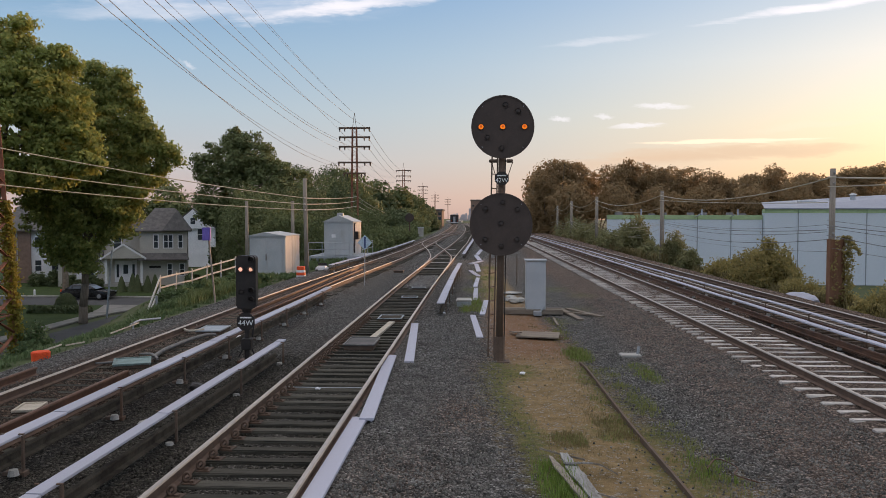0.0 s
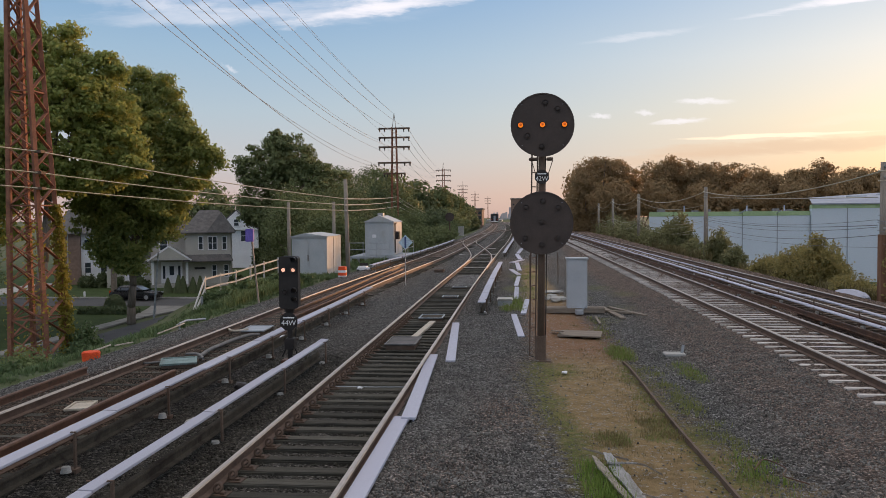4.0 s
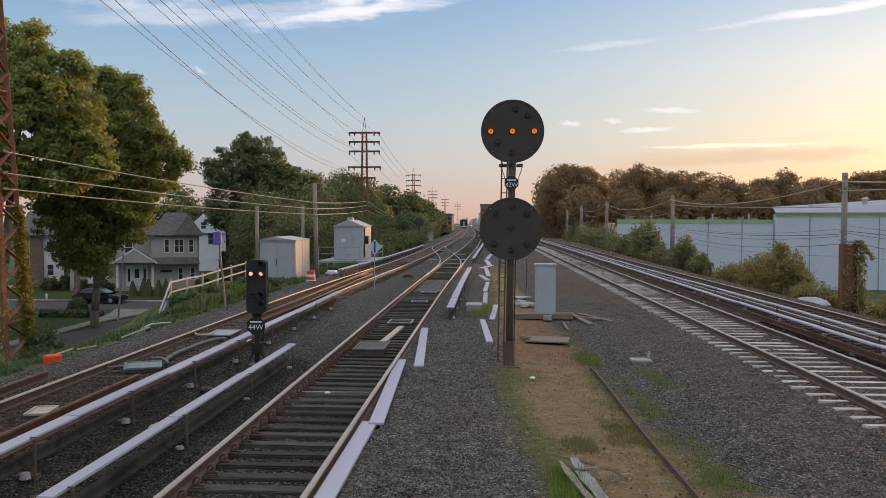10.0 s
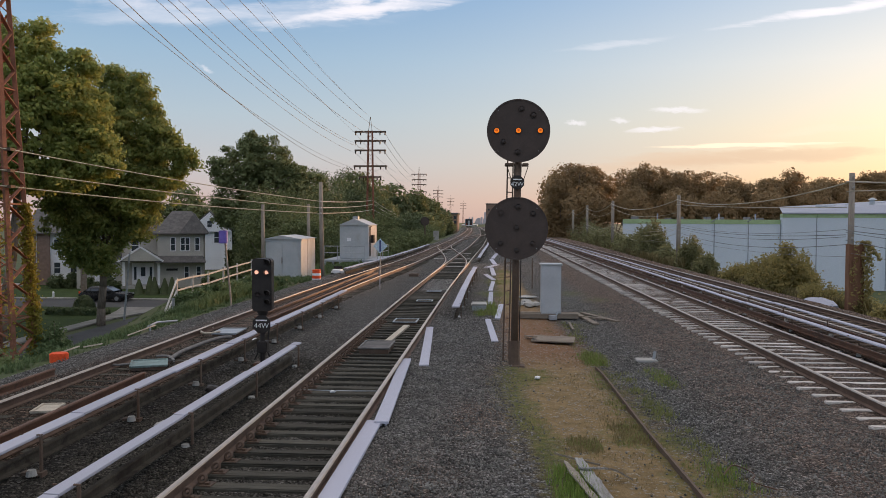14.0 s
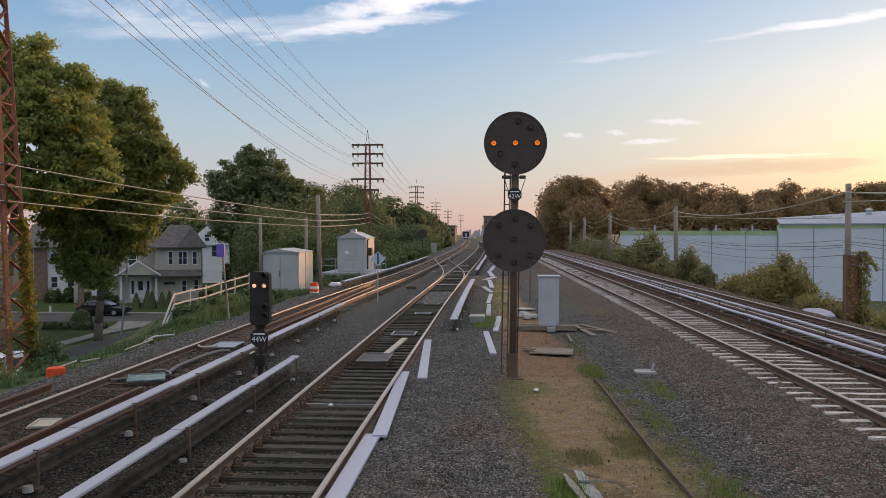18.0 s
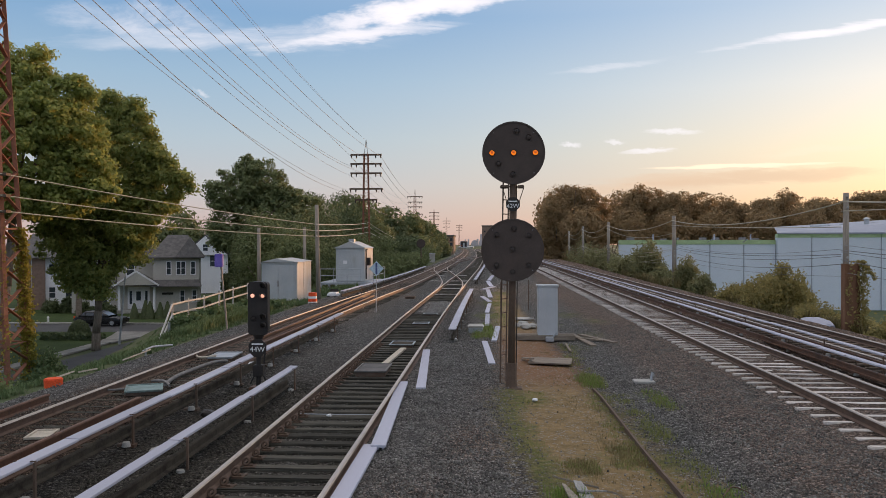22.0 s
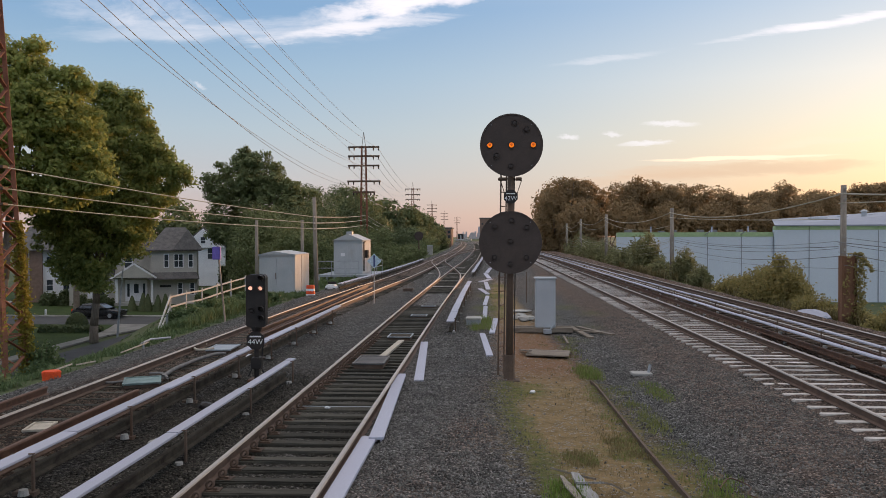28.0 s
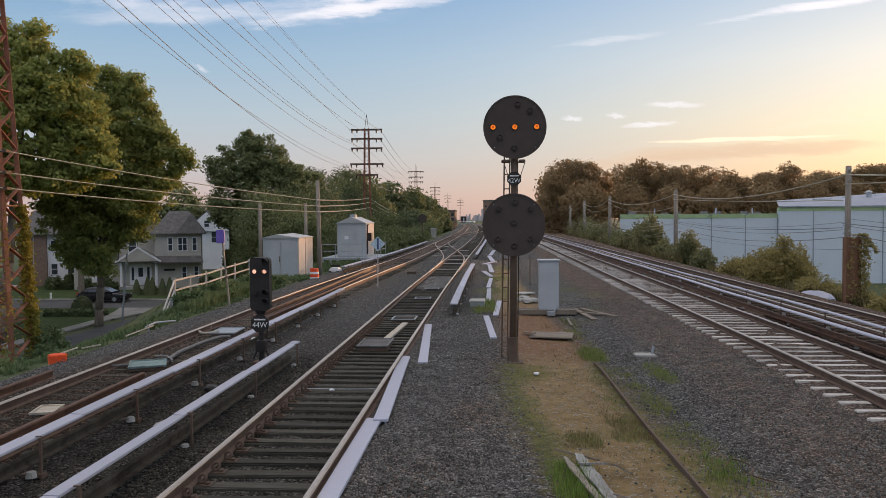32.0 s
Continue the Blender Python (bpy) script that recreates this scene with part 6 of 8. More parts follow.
def prism_roof(x0, x1, y0, y1, z0, z1, ridge_along="x", hip=0.0, over=0.4, thick=0.12):
    """A pitched roof with overhang; hip pulls the ridge's ends in."""
    bm = bmesh.new()
    x0, x1, y0, y1 = x0 - over, x1 + over, y0 - over, y1 + over
    if ridge_along == "x":
        r0, r1 = (x0 + hip, (y0 + y1) / 2, z1), (x1 - hip, (y0 + y1) / 2, z1)
        c = [(x0, y0, z0), (x1, y0, z0), (x1, y1, z0), (x0, y1, z0), r0, r1]
        faces = ((0, 1, 5, 4), (1, 2, 5), (2, 3, 4, 5), (3, 0, 4))
    else:
        r0, r1 = ((x0 + x1) / 2, y0 + hip, z1), ((x0 + x1) / 2, y1 - hip, z1)
        c = [(x0, y0, z0), (x1, y0, z0), (x1, y1, z0), (x0, y1, z0), r0, r1]
        faces = ((0, 1, 4), (1, 2, 5, 4), (2, 3, 5), (3, 0, 4, 5))
    v = [bm.verts.new(p) for p in c]
    w = [bm.verts.new((p[0], p[1], p[2] - thick)) for p in c[:4]]
    for f in faces:
        bm.faces.new([v[i] for i in f])
    for i in range(4):
        bm.faces.new((v[i], w[i], w[(i + 1) % 4], v[(i + 1) % 4]))
    bm.faces.new(w[::-1])
    bmesh.ops.recalc_face_normals(bm, faces=bm.faces)
    return bm


def gable(x0, x1, y, z0, z1, thick=0.1):
    bm = bmesh.new()
    a = [bm.verts.new(c) for c in ((x0, y, z0), (x1, y, z0), ((x0 + x1) / 2, y, z1))]
    b = [bm.verts.new(c) for c in ((x0, y + thick, z0), (x1, y + thick, z0), ((x0 + x1) / 2, y + thick, z1))]
    bm.faces.new(a)
    bm.faces.new(b[::-1])
    for i in range(3):
        bm.faces.new((a[i], b[i], b[(i + 1) % 3], a[(i + 1) % 3]))
    bmesh.ops.recalc_face_normals(bm, faces=bm.faces)
    return bm


def siding_lines(parent, x0, x1, y, z0, z1, material):
    """Lap siding: each course is a thin board, its lower edge proud."""
    n = max(3, int((z1 - z0) / 0.24))
    bm = bmesh.new()
    for k in range(n):
        a, b = z0 + (z1 - z0) * k / n, z0 + (z1 - z0) * (k + 1) / n
        v = [bm.verts.new(c) for c in ((x0, y - 0.028, a), (x1, y - 0.028, a), (x1, y - 0.006, b), (x0, y - 0.006, b), (x0, y, a), (x1, y, a))]
        bm.faces.new((v[0], v[1], v[2], v[3]))
        bm.faces.new((v[4], v[5], v[1], v[0]))
    part("siding", bm, M[material], parent)


def beige_house():
    g = SZ + 0.1
    th = thing("house", -37.4, 91.0, g, "two-storey beige house with grey roofs and a white front door", "house", "houses", 19)
    # main block: local x -3.2 .. 3.3
    part("wall", boxed(-1.65, 0.0, 0.0, 3.45, 8.0, 6.35), M["siding"], th)
    siding_lines(th, -1.66, 3.46, -0.002, 0.3, 3.05, "siding")
    siding_lines(th, -1.66, 3.46, -0.002, 3.45, 6.25, "siding")
    part("roof", prism_roof(-1.65, 3.45, 0.0, 8.0, 6.35, 9.0, "x", 1.9, 0.5), M["shingle"], th, "grey hipped shingle roof")
    part("roof_gable", prism_roof(1.2, 3.6, -0.3, 4.0, 6.4, 8.7, "y", 1.1, 0.4), M["shingle"], th)
    part("skirt_roof", prism_roof(-1.65, 3.45, -0.9, 0.05, 3.05, 3.75, "x", 0.3, 0.25), M["shingle"], th)
    for x in (0.05, 1.15, 1.65, 2.75):
        window(th, x, 4.35, 0.42, 1.45, 0.0)
    for x in (1.55, 2.9):
        window(th, x, 1.15, 0.42, 1.3, 0.0)
    part("wall_crest", boxed(-0.7, -0.06, 2.0, 0.55, -0.03, 2.25), M["black"], th, "dark oval ornament")
    # entrance with a gabled hood
    part("entrance_wall", boxed(-6.3, 0.6, 0.0, -1.65, 6.0, 3.3), M["siding"], th)
    d = part("door", boxed(-3.85, 0.48, 0.45, -2.75, 0.525, 2.70), M["white"], th, "white panelled front door")
    part("door_pane", boxed(-3.55, 0.465, 1.35, -3.05, 0.48, 2.40), M["glass"], d)
    for x in (-4.15, -2.45):
        window(th, x, 0.95, 0.26, 1.5, 0.52, "white", False)
    part("door_frame", boxed(-4.5, 0.53, 0.4, -2.1, 0.598, 2.9), M["white"], th)
    part("porch_roof", prism_roof(-5.6, -1.2, -0.8, 1.2, 3.25, 4.75, "y", 0.0, 0.25), M["shingle"], th)
    part("porch_gable", gable(-5.7, -1.1, -1.17, 3.2, 4.67), M["siding"], th)
    part("fascia", bars([((-5.85, -1.23, 3.14), (-3.4, -1.23, 4.80)), ((-0.95, -1.23, 3.14), (-3.4, -1.23, 4.80))], 0.06, 0.20), M["white"], th, "white gable trim")
    for x in (-5.3, -1.5):
        part("porch_post", boxed(x - 0.13, -0.75, 0.1, x + 0.13, -0.49, 3.23), M["white"], th)
    part("porch_step", boxed(-5.5, -1.1, 0.0, -1.4, 0.5, 0.35, 0.02), M["concrete"], th)
    # left wing
    part("wing_wall", boxed(-10.5, 0.9, 0.0, -6.3, 7.0, 3.0), M["siding"], th)
    part("wing_roof", prism_roof(-10.5, -6.3, 0.9, 7.0, 3.0, 5.2, "x", 0.0, 0.4), M["shingle"], th)
    window(th, -7.4, 0.9, 1.3, 1.5, 0.9)
    for x in (-8.35, -6.55):
        part("shutter", boxed(x - 0.22, 0.84, 0.8, x + 0.22, 0.895, 2.5), M["white"], th)
    part("upper_back", boxed(-6.3, 3.0, 3.0, -1.65, 8.0, 6.3), M["siding"], th)
    part("back_roof", prism_roof(-7.0, -1.65, 3.0, 8.0, 6.3, 8.6, "x", 1.0, 0.4), M["shingle"], th)
    window(th, -4.4, 4.2, 0.8, 1.3, 3.0)


beige_house()


def white_house():
    th = thing("house", -53.2, 94.0, SZ + 0.1, "white two-storey house with dark windows and a brick end", "house", "houses", 22)
    part("wall", boxed(-0.6, 0.0, 0.0, 6.5, 9.0, 6.3), M["white"], th)
    siding_lines(th, -0.6, 6.5, -0.002, 0.3, 6.2, "white")
    part("brick_wall", boxed(-3.6, -0.4, 0.0, -0.62, 9.0, 6.3), M["brick"], th)
    part("downpipe", boxed(-2.1, -0.47, 0.0, -2.0, -0.40, 6.2), M["galv"], th)
    part("roof", prism_roof(-3.6, 6.5, -0.4, 9.0, 6.3, 9.2, "x", 1.5, 0.5), M["shingle"], th)
    for x, z, w in ((0.15, 1.4, 0.65), (2.2, 1.5, 1.1), (0.15, 4.2, 0.65), (1.3, 4.2, 0.6), (4.2, 4.2, 1.0), (4.5, 1.5, 1.0)):
        window(th, x, z, w, 1.25, 0.0, "white")


white_house()


def blue_house():
    th = thing("house", -45.5, 125.0, SZ + 0.1, "pale blue-white gabled house behind the beige one", "house", "houses", 18)
    part("wall", boxed(-3.2, 0, 0, 3.6, 9, 6.2), M["white"], th)
    siding_lines(th, -3.2, 3.6, -0.002, 2.0, 6.2, "white")
    part("gable_wall", gable(-3.25, 3.65, -0.52, 6.1, 9.15), M["white"], th)
    part("roof", prism_roof(-3.2, 3.6, 0.05, 9, 6.2, 9.35, "y", 0.0, 0.45), M["shingle"], th)
    window(th, 0.2, 6.8, 0.7, 1.0, -0.5, "white")
    window(th, 1.4, 4.3, 1.0, 1.7, 0.0, "white")
    window(th, -1.6, 4.3, 1.0, 1.7, 0.0, "white")


blue_house()


# ---- vehicles ----
def car_shell(length, width, profile, waist=0.55):
    """A car body lofted from a side profile of (x along, z low, z high, half width at the top as a share)."""
    bm = bmesh.new()
    rings = []
    for x, z0, z1, top in profile:
        hw = width / 2
        mid = z0 + (z1 - z0) * waist
        r = [(-hw * 0.92, z0), (-hw, z0 + 0.18), (-hw, mid), (-hw * top, z1 - 0.05), (-hw * top * 0.85, z1), (hw * top * 0.85, z1), (hw * top, z1 - 0.05), (hw, mid), (hw, z0 + 0.18), (hw * 0.92, z0)]
        rings.append([bm.verts.new((y, x, z)) for y, z in r])
    for a, b in zip(rings, rings[1:]):
        for i in range(len(a)):
            j = (i + 1) % len(a)
            bm.faces.new((a[i], a[j], b[j], b[i]))
    bm.faces.new(rings[0][::-1])
    bm.faces.new(rings[-1])
    bmesh.ops.recalc_face_normals(bm, faces=bm.faces)
    return bm


def vehicle(name, x, y, z, rz, paint, tall, label, lit, category):
    """A car that faces its own -y."""
    th = thing(name, x, y, z, label, category, "cars", rz)
    L, W = 4.75, 1.88
    h = 1.72 if tall else 1.45
    belt = 1.02 if tall else 0.92
    lower = [(-2.36, 0.45, 0.62, 0.9), (-2.30, 0.26, 0.78, 0.92), (-1.9, 0.24, belt - 0.06, 0.95), (-1.1, 0.24, belt, 0.97), (0.0, 0.24, belt + 0.02, 0.98), (1.4, 0.24, belt + 0.03, 0.98), (2.2, 0.28, belt - 0.02, 0.95), (2.36, 0.45, 0.85, 0.9)]
    part("body", car_shell(L, W, lower), M[paint], th)
    tail = 2.2 if tall else 1.9
    cabin = [(-1.15, belt - 0.05, belt, 0.92), (-0.35, belt - 0.05, h - 0.06, 0.80), (0.1, belt - 0.05, h, 0.78), (1.3, belt - 0.05, h - 0.02, 0.78), (tail - 0.35, belt - 0.05, h - 0.12, 0.78), (tail, belt - 0.05, belt + 0.05, 0.88)]
    part("cabin", car_shell(L, W * 0.94, cabin, 0.12), M[paint], th)
    # glazing, slightly proud of the cabin
    hw = W * 0.94 / 2
    for s in (-1, 1):
        for y0, y1 in ((-0.62, 0.30), (0.38, 1.18), (1.26, tail - 0.42)):
            bm = bmesh.new()
            xo = lambda zz: s * (hw * (1.0 - 0.22 * max(0, (zz - belt * 1.02) / (h - belt)) ) + 0.03)
            z0, z1 = belt + 0.09, h - 0.18
            c = [(xo(z0), y0 - (0.14 if y0 < 0 else 0), z0), (xo(z0), y1, z0), (xo(z1), y1, z1), (xo(z1), y0 + (0.22 if y0 < 0 else 0), z1)]
            vs = [bm.verts.new(p) for p in c]
            ws = [bm.verts.new((p[0] - s * 0.02, p[1], p[2])) for p in c]
            bm.faces.new(vs)
            bm.faces.new(ws[::-1])
            for i in range(4):
                bm.faces.new((vs[i], ws[i], ws[(i + 1) % 4], vs[(i + 1) % 4]))
            bmesh.ops.recalc_face_normals(bm, faces=bm.faces)
            part("side_window", bm, M["glass"], th)
    for y0, z0, y1, z1, nm in ((-1.13, belt + 0.05, -0.42, h - 0.13, "windscreen"), (tail + 0.01, belt + 0.12, tail - 0.3, h - 0.2, "rear_window")):
        bm = bmesh.new()
        o = -0.035 if nm == "windscreen" else 0.035
        c = [(-0.74, y0 + o, z0), (0.74, y0 + o, z0), (0.62, y1 + o, z1), (-0.62, y1 + o, z1)]
        vs = [bm.verts.new(p) for p in c]
        ws = [bm.verts.new((p[0], p[1] - o * 0.5, p[2])) for p in c]
        bm.faces.new(vs)
        bm.faces.new(ws[::-1])
        for i in range(4):
            bm.faces.new((vs[i], ws[i], ws[(i + 1) % 4], vs[(i + 1) % 4]))
        bmesh.ops.recalc_face_normals(bm, faces=bm.faces)
        part(nm, bm, M["glass"], th)
    for s in (-1, 1):
        part("headlight", boxed(s * 0.72 - 0.17, -2.40, 0.66, s * 0.72 + 0.17, -2.28, 0.78, 0.02), M["headlight"] if lit else M["galv"], th, "lit white headlight" if lit else "")
        part("tail_light", boxed(s * 0.78 - 0.12, 2.28, 0.75, s * 0.78 + 0.12, 2.38, 0.98, 0.02), M["orange"], th)
        part("mirror", boxed(s * 1.0 - 0.09, -0.75, belt + 0.02, s * 1.0 + 0.09, -0.63, belt + 0.17, 0.03), M[paint], th)
        if tall:
            part("roof_rail", bars([((s * 0.62, -0.2, h + 0.02), (s * 0.62, 1.6, h + 0.0))], 0.025, None, 6), M["black"], th)
        for yy in (-1.45, 1.42):
            wh = part("wheel", bars([((s * 0.72, yy, 0.34), (s * 0.95, yy, 0.34))], 0.34, None, 18), M["tyre"], th)
            part("rim", bars([((s * 0.93, yy, 0.34), (s * 0.965, yy, 0.34))], 0.21, None, 12), M["galv"], wh)
    part("grille", boxed(-0.5, -2.395, 0.5, 0.5, -2.30, 0.70, 0.02), M["black"], th)
    return th


vehicle("parked_car", -37.9, 76.0, SZ + 0.034, 90, "car_dark", False, "dark car parked at the kerb of the side street", False, "car")
suv = vehicle("driving_car", -26.0, 120.0, SZ + 0.03, 0, "car_white", True, "white sport utility car with lit headlights on the street", True, "car")

# ---- plants ----


def leaf_mesh(name, centres, normals, size, material, rng, aspect=0.62):
    """One small folded leaf spray at each centre, turned about its normal."""
    n = len(centres)
    t = rng.normal(size=(n, 3))
    t -= normals * np.sum(t * normals, 1)[:, None]
    t /= np.linalg.norm(t, axis=1)[:, None] + 1e-9
    b = np.cross(normals, t)
    s = (size * rng.uniform(0.6, 1.4, n))[:, None]
    fold = normals * s * 0.18
    v = np.stack([centres - t * s, centres - b * s * aspect + fold, centres + t * s, centres + b * s * aspect + fold], 1).reshape(-1, 3)
    q = np.arange(4 * n).reshape(n, 4)
    return fast_mesh(name, v, q, material)


def crown_points(lobes, n, rng, inner=0.25, loose=0.55, lift=0.35):
    """Points near the outsides of overlapping lobes (x, y, z, rx, rz), and outward normals."""
    L = np.array(lobes)
    w = L[:, 3] ** 2
    pick = rng.choice(len(L), n, p=w / w.sum())
    d = rng.normal(size=(n, 3))
    d /= np.linalg.norm(d, axis=1)[:, None]
    rad = 1.0 - inner * rng.uniform(0, 1, n) ** 1.5 + rng.normal(0, 0.14, n)
    c = L[pick, :3] + d * np.stack([L[pick, 3], L[pick, 3], L[pick, 4]], 1) * rad[:, None]
    nr = d + rng.normal(0, loose, (n, 3)) + np.array([0, 0, lift])
    nr /= np.linalg.norm(nr, axis=1)[:, None]
    return c, nr


def clumps_in(blobs, n, size, rng):
    """Small leaf clumps through the outer part of large blobs (x, y, z, r)."""
    B = np.array(blobs, float)
    pick = rng.choice(len(B), n, p=B[:, 3] ** 2 / (B[:, 3] ** 2).sum())
    d = rng.normal(size=(n, 3))
    d /= np.linalg.norm(d, axis=1)[:, None]
    r = rng.uniform(0.45, 1.0, n) ** 0.45
    stray = rng.uniform(0, 1, n) < 0.16
    r = np.where(stray, rng.uniform(1.0, 1.22, n), r)
    c = B[pick, :3] + d * B[pick, 3:4] * r[:, None] * np.array([1, 1, 0.92])
    s = size * rng.uniform(0.5, 1.4, n) * np.where(stray, 0.6, 1.0)
    return np.concatenate([c, s[:, None], (s * rng.uniform(0.45, 0.75, n))[:, None]], 1)


def lobes_in(cx, cy, cz, rx, ry, rz, n, size, rng):
    """An uneven crown: a handful of blobs inside an ellipsoid, each broken into clumps."""
    k = 9
    d = rng.normal(size=(k, 3))
    d /= np.linalg.norm(d, axis=1)[:, None]
    u = rng.uniform(0.42, 0.70, k)
    rad = rng.uniform(0.38, 0.58, k) * min(rx, rz)
    blobs = np.stack([cx + d[:, 0] * rx * u, cy + d[:, 1] * ry * u, cz + d[:, 2] * rz * u, rad], 1)
    blobs = np.concatenate([blobs, [[cx, cy, cz, min(rx, rz) * 0.72], [cx, cy, cz + rz * 0.5, min(rx, rz) * 0.6], [cx, cy, cz - rz * 0.5, min(rx, rz) * 0.75]]])
    return blobs, clumps_in(blobs, n, size, rng)


def inner_leaves(masses, share, n, size, material, rng, floor):
    """The dense inside of a crown: broad leaf sprays that close each mass of foliage."""
    C, N, S = [], [], []
    for x, y, z, r in masses:
        d = rng.normal(size=(n, 3))
        d /= np.linalg.norm(d, axis=1)[:, None]
        C.append(np.array([x, y, z]) + d * r * share * rng.uniform(0.72, 1.12, (n, 1)))
        nr = d + rng.normal(0, 0.38, (n, 3))
        N.append(nr / np.linalg.norm(nr, axis=1)[:, None])
        S.append(np.full(n, size * r))
    C, N, S = np.concatenate(C), np.concatenate(N), np.concatenate(S)
    k = C[:, 2] > floor
    return leaf_mesh("inner_crown", C[k], N[k], S[k], material, rng)


def tree(x, y, g, crown, n_lobes, lobe, n_leaf, leaf, material, trunk_r, label, seed, name="tree", blobs=None, loose=0.55, lift=0.35, core=(0.76, 650, 0.075), floor=-99.0):
    """A tapered trunk with limbs that carry a crown of leaf sprays. crown: (dx, dy, z, rx, ry, rz), z in the world."""
    rng = np.random.RandomState(seed)
    th = thing(name, x, y, g, label, "tree", "trees")
    dx, dy, cz, rx, ry, rz = crown
    if blobs:
        masses = [(bx - x, by - y, bz - g, br) for bx, by, bz, br in blobs]
        lobes = clumps_in(masses, n_lobes, lobe, rng)
    else:
        masses, lobes = lobes_in(dx, dy, cz - g, rx, ry, rz, n_lobes, lobe, rng)
    c, nr = crown_points(lobes, n_leaf, rng, 0.9, loose, lift)
    c, nr = c[c[:, 2] > floor], nr[c[:, 2] > floor]
    part("crown", leaf_mesh("crown", c, nr, leaf, M[material], rng), None, th)
    part("inner_crown", inner_leaves(masses, core[0], core[1], core[2], M[material], rng, floor), None, th)
    bm = bmesh.new()
    fork = max(1.5, (cz - g) - rz * 0.55)
    top = Vector((dx * 0.5, dy * 0.5, fork))
    last = Vector((0, 0, -0.3))
    for k in range(1, 5):
        p = Vector((0, 0, -0.3)).lerp(top, k / 4) + Vector((rng.uniform(-0.1, 0.1), rng.uniform(-0.1, 0.1), 0))
        bar(bm, last, p, trunk_r * (1.15 - 0.12 * k), trunk_r * (1.03 - 0.12 * k), 10)
        last = p
    part("trunk", bm, M["bark"], th, smooth=True)
    bm = bmesh.new()
    for l in lobes[rng.choice(len(lobes), min(len(lobes), 12), replace=False)]:
        q = Vector(l[:3])
        m = last.lerp(q, 0.5) + Vector((0, 0, 0.08 * (q - last).length))
        bar(bm, last - Vector((0, 0, rng.uniform(0, fork * 0.2))), m, trunk_r * 0.38, trunk_r * 0.24, 6)
        bar(bm, m, q, trunk_r * 0.24, trunk_r * 0.08, 6)
    part("limb", bm, M["bark"], th)
    return th


tree(-29.6, 58.4, SZ, (1.2, -1.0, 5.3, 5.0, 5.0, 7.2), 620, 0.72, 90000, 0.13, "leaf_green", 0.33, "broad street tree with a thick trunk and full leafy crown", 11,
     blobs=[(-28.4, 59, 12.2, 1.9), (-26.8, 58, 12.0, 1.6), (-26.5, 58, 9.8, 2.2), (-25.2, 58, 9.6, 1.2), (-24.0, 58, 7.6, 1.7), (-22.9, 58, 7.2, 0.9), (-24.9, 57.5, 5.6, 1.8), (-26.8, 57, 3.9, 2.0), (-28.6, 57, 1.6, 1.9), (-30.8, 57.5, 3.4, 2.1),
            (-28.5, 58, 6.5, 3.2), (-30.5, 58, 9.0, 2.8), (-28.7, 57, -0.1, 1.0), (-26.0, 57, 2.9, 1.3), (-29.2, 57.5, 4.0, 2.2), (-30.4, 57, 0.9, 1.3), (-32.6, 58, 5.4, 2.0), (-28.5, 58, 14.0, 0.6), (-26.7, 58, 13.6, 0.5), (-25.8, 58, 12.2, 0.6), (-24.9, 58, 10.6, 0.5), (-23.5, 58, 8.9, 0.6), (-22.4, 58, 7.6, 0.5)])
tree(-31.8, 49.5, SZ, (3.0, 0.0, 9.6, 4.4, 4.6, 6.6), 620, 0.70, 95000, 0.125, "leaf", 0.36, "tall leafy tree behind the steel tower", 12,
     blobs=[(-29.6, 49, 13.4, 1.7), (-26.9, 49, 12.0, 1.6), (-27.6, 48, 10.4, 2.3), (-31.0, 49, 11.6, 2.9), (-25.9, 49, 9.8, 1.7), (-28.6, 48, 8.0, 3.0), (-25.6, 48.5, 7.6, 1.7), (-26.6, 48, 6.0, 1.6), (-29.4, 48, 5.9, 1.7), (-31.6, 48, 6.0, 2.0),
            (-33.5, 49, 9.0, 3.4), (-34.0, 49, 5.6, 2.4), (-24.6, 48.5, 6.5, 1.0), (-28.6, 49, 14.8, 0.6), (-30.4, 49, 15.0, 0.9), (-27.3, 49, 13.4, 0.5), (-25.8, 49, 13.0, 0.6), (-25.4, 49, 12.4, 0.5), (-23.9, 48.5, 6.3, 0.7), (-33.0, 49, 13.6, 1.9)])
tree(-38.5, 54.0, SZ, (0.0, 0.0, 8.6, 5.0, 5.0, 7.6), 160, 1.0, 16000, 0.2, "leaf", 0.4, "tall leafy street tree", 13)
tree(-28.5, 95.0, SZ, (0.0, 0.0, 7.0, 5.6, 5.6, 6.4), 420, 0.85, 40000, 0.165, "leaf_wood", 0.4, "round-headed tree rising above the sheds", 14,
     blobs=[(-29.6, 95, 9.2, 3.0), (-27.0, 95, 10.2, 2.7), (-26.8, 95, 6.9, 3.6), (-31.4, 95, 8.4, 2.3), (-24.0, 95, 8.0, 2.1), (-28.8, 95, 11.8, 1.6), (-25.5, 95, 2.8, 3.7), (-28.4, 95, 3.1, 3.6), (-22.3, 97, 7.0, 2.3), (-28.9, 95, 13.2, 0.6), (-26.3, 95, 12.4, 0.7), (-33.0, 95, 9.6, 1.2), (-33.6, 95, 8.0, 1.0), (-31.8, 95, 11.4, 0.8), (-24.7, 95, 10.6, 0.7), (-31.5, 95, 4.5, 2.6)], loose=0.5)
tree(-29.5, 104.0, SZ, (0.0, 0.0, 2.6, 4.0, 4.0, 4.6), 120, 1.0, 12000, 0.2, "leaf_dark", 0.35, "dark tree beside the hedge", 15)


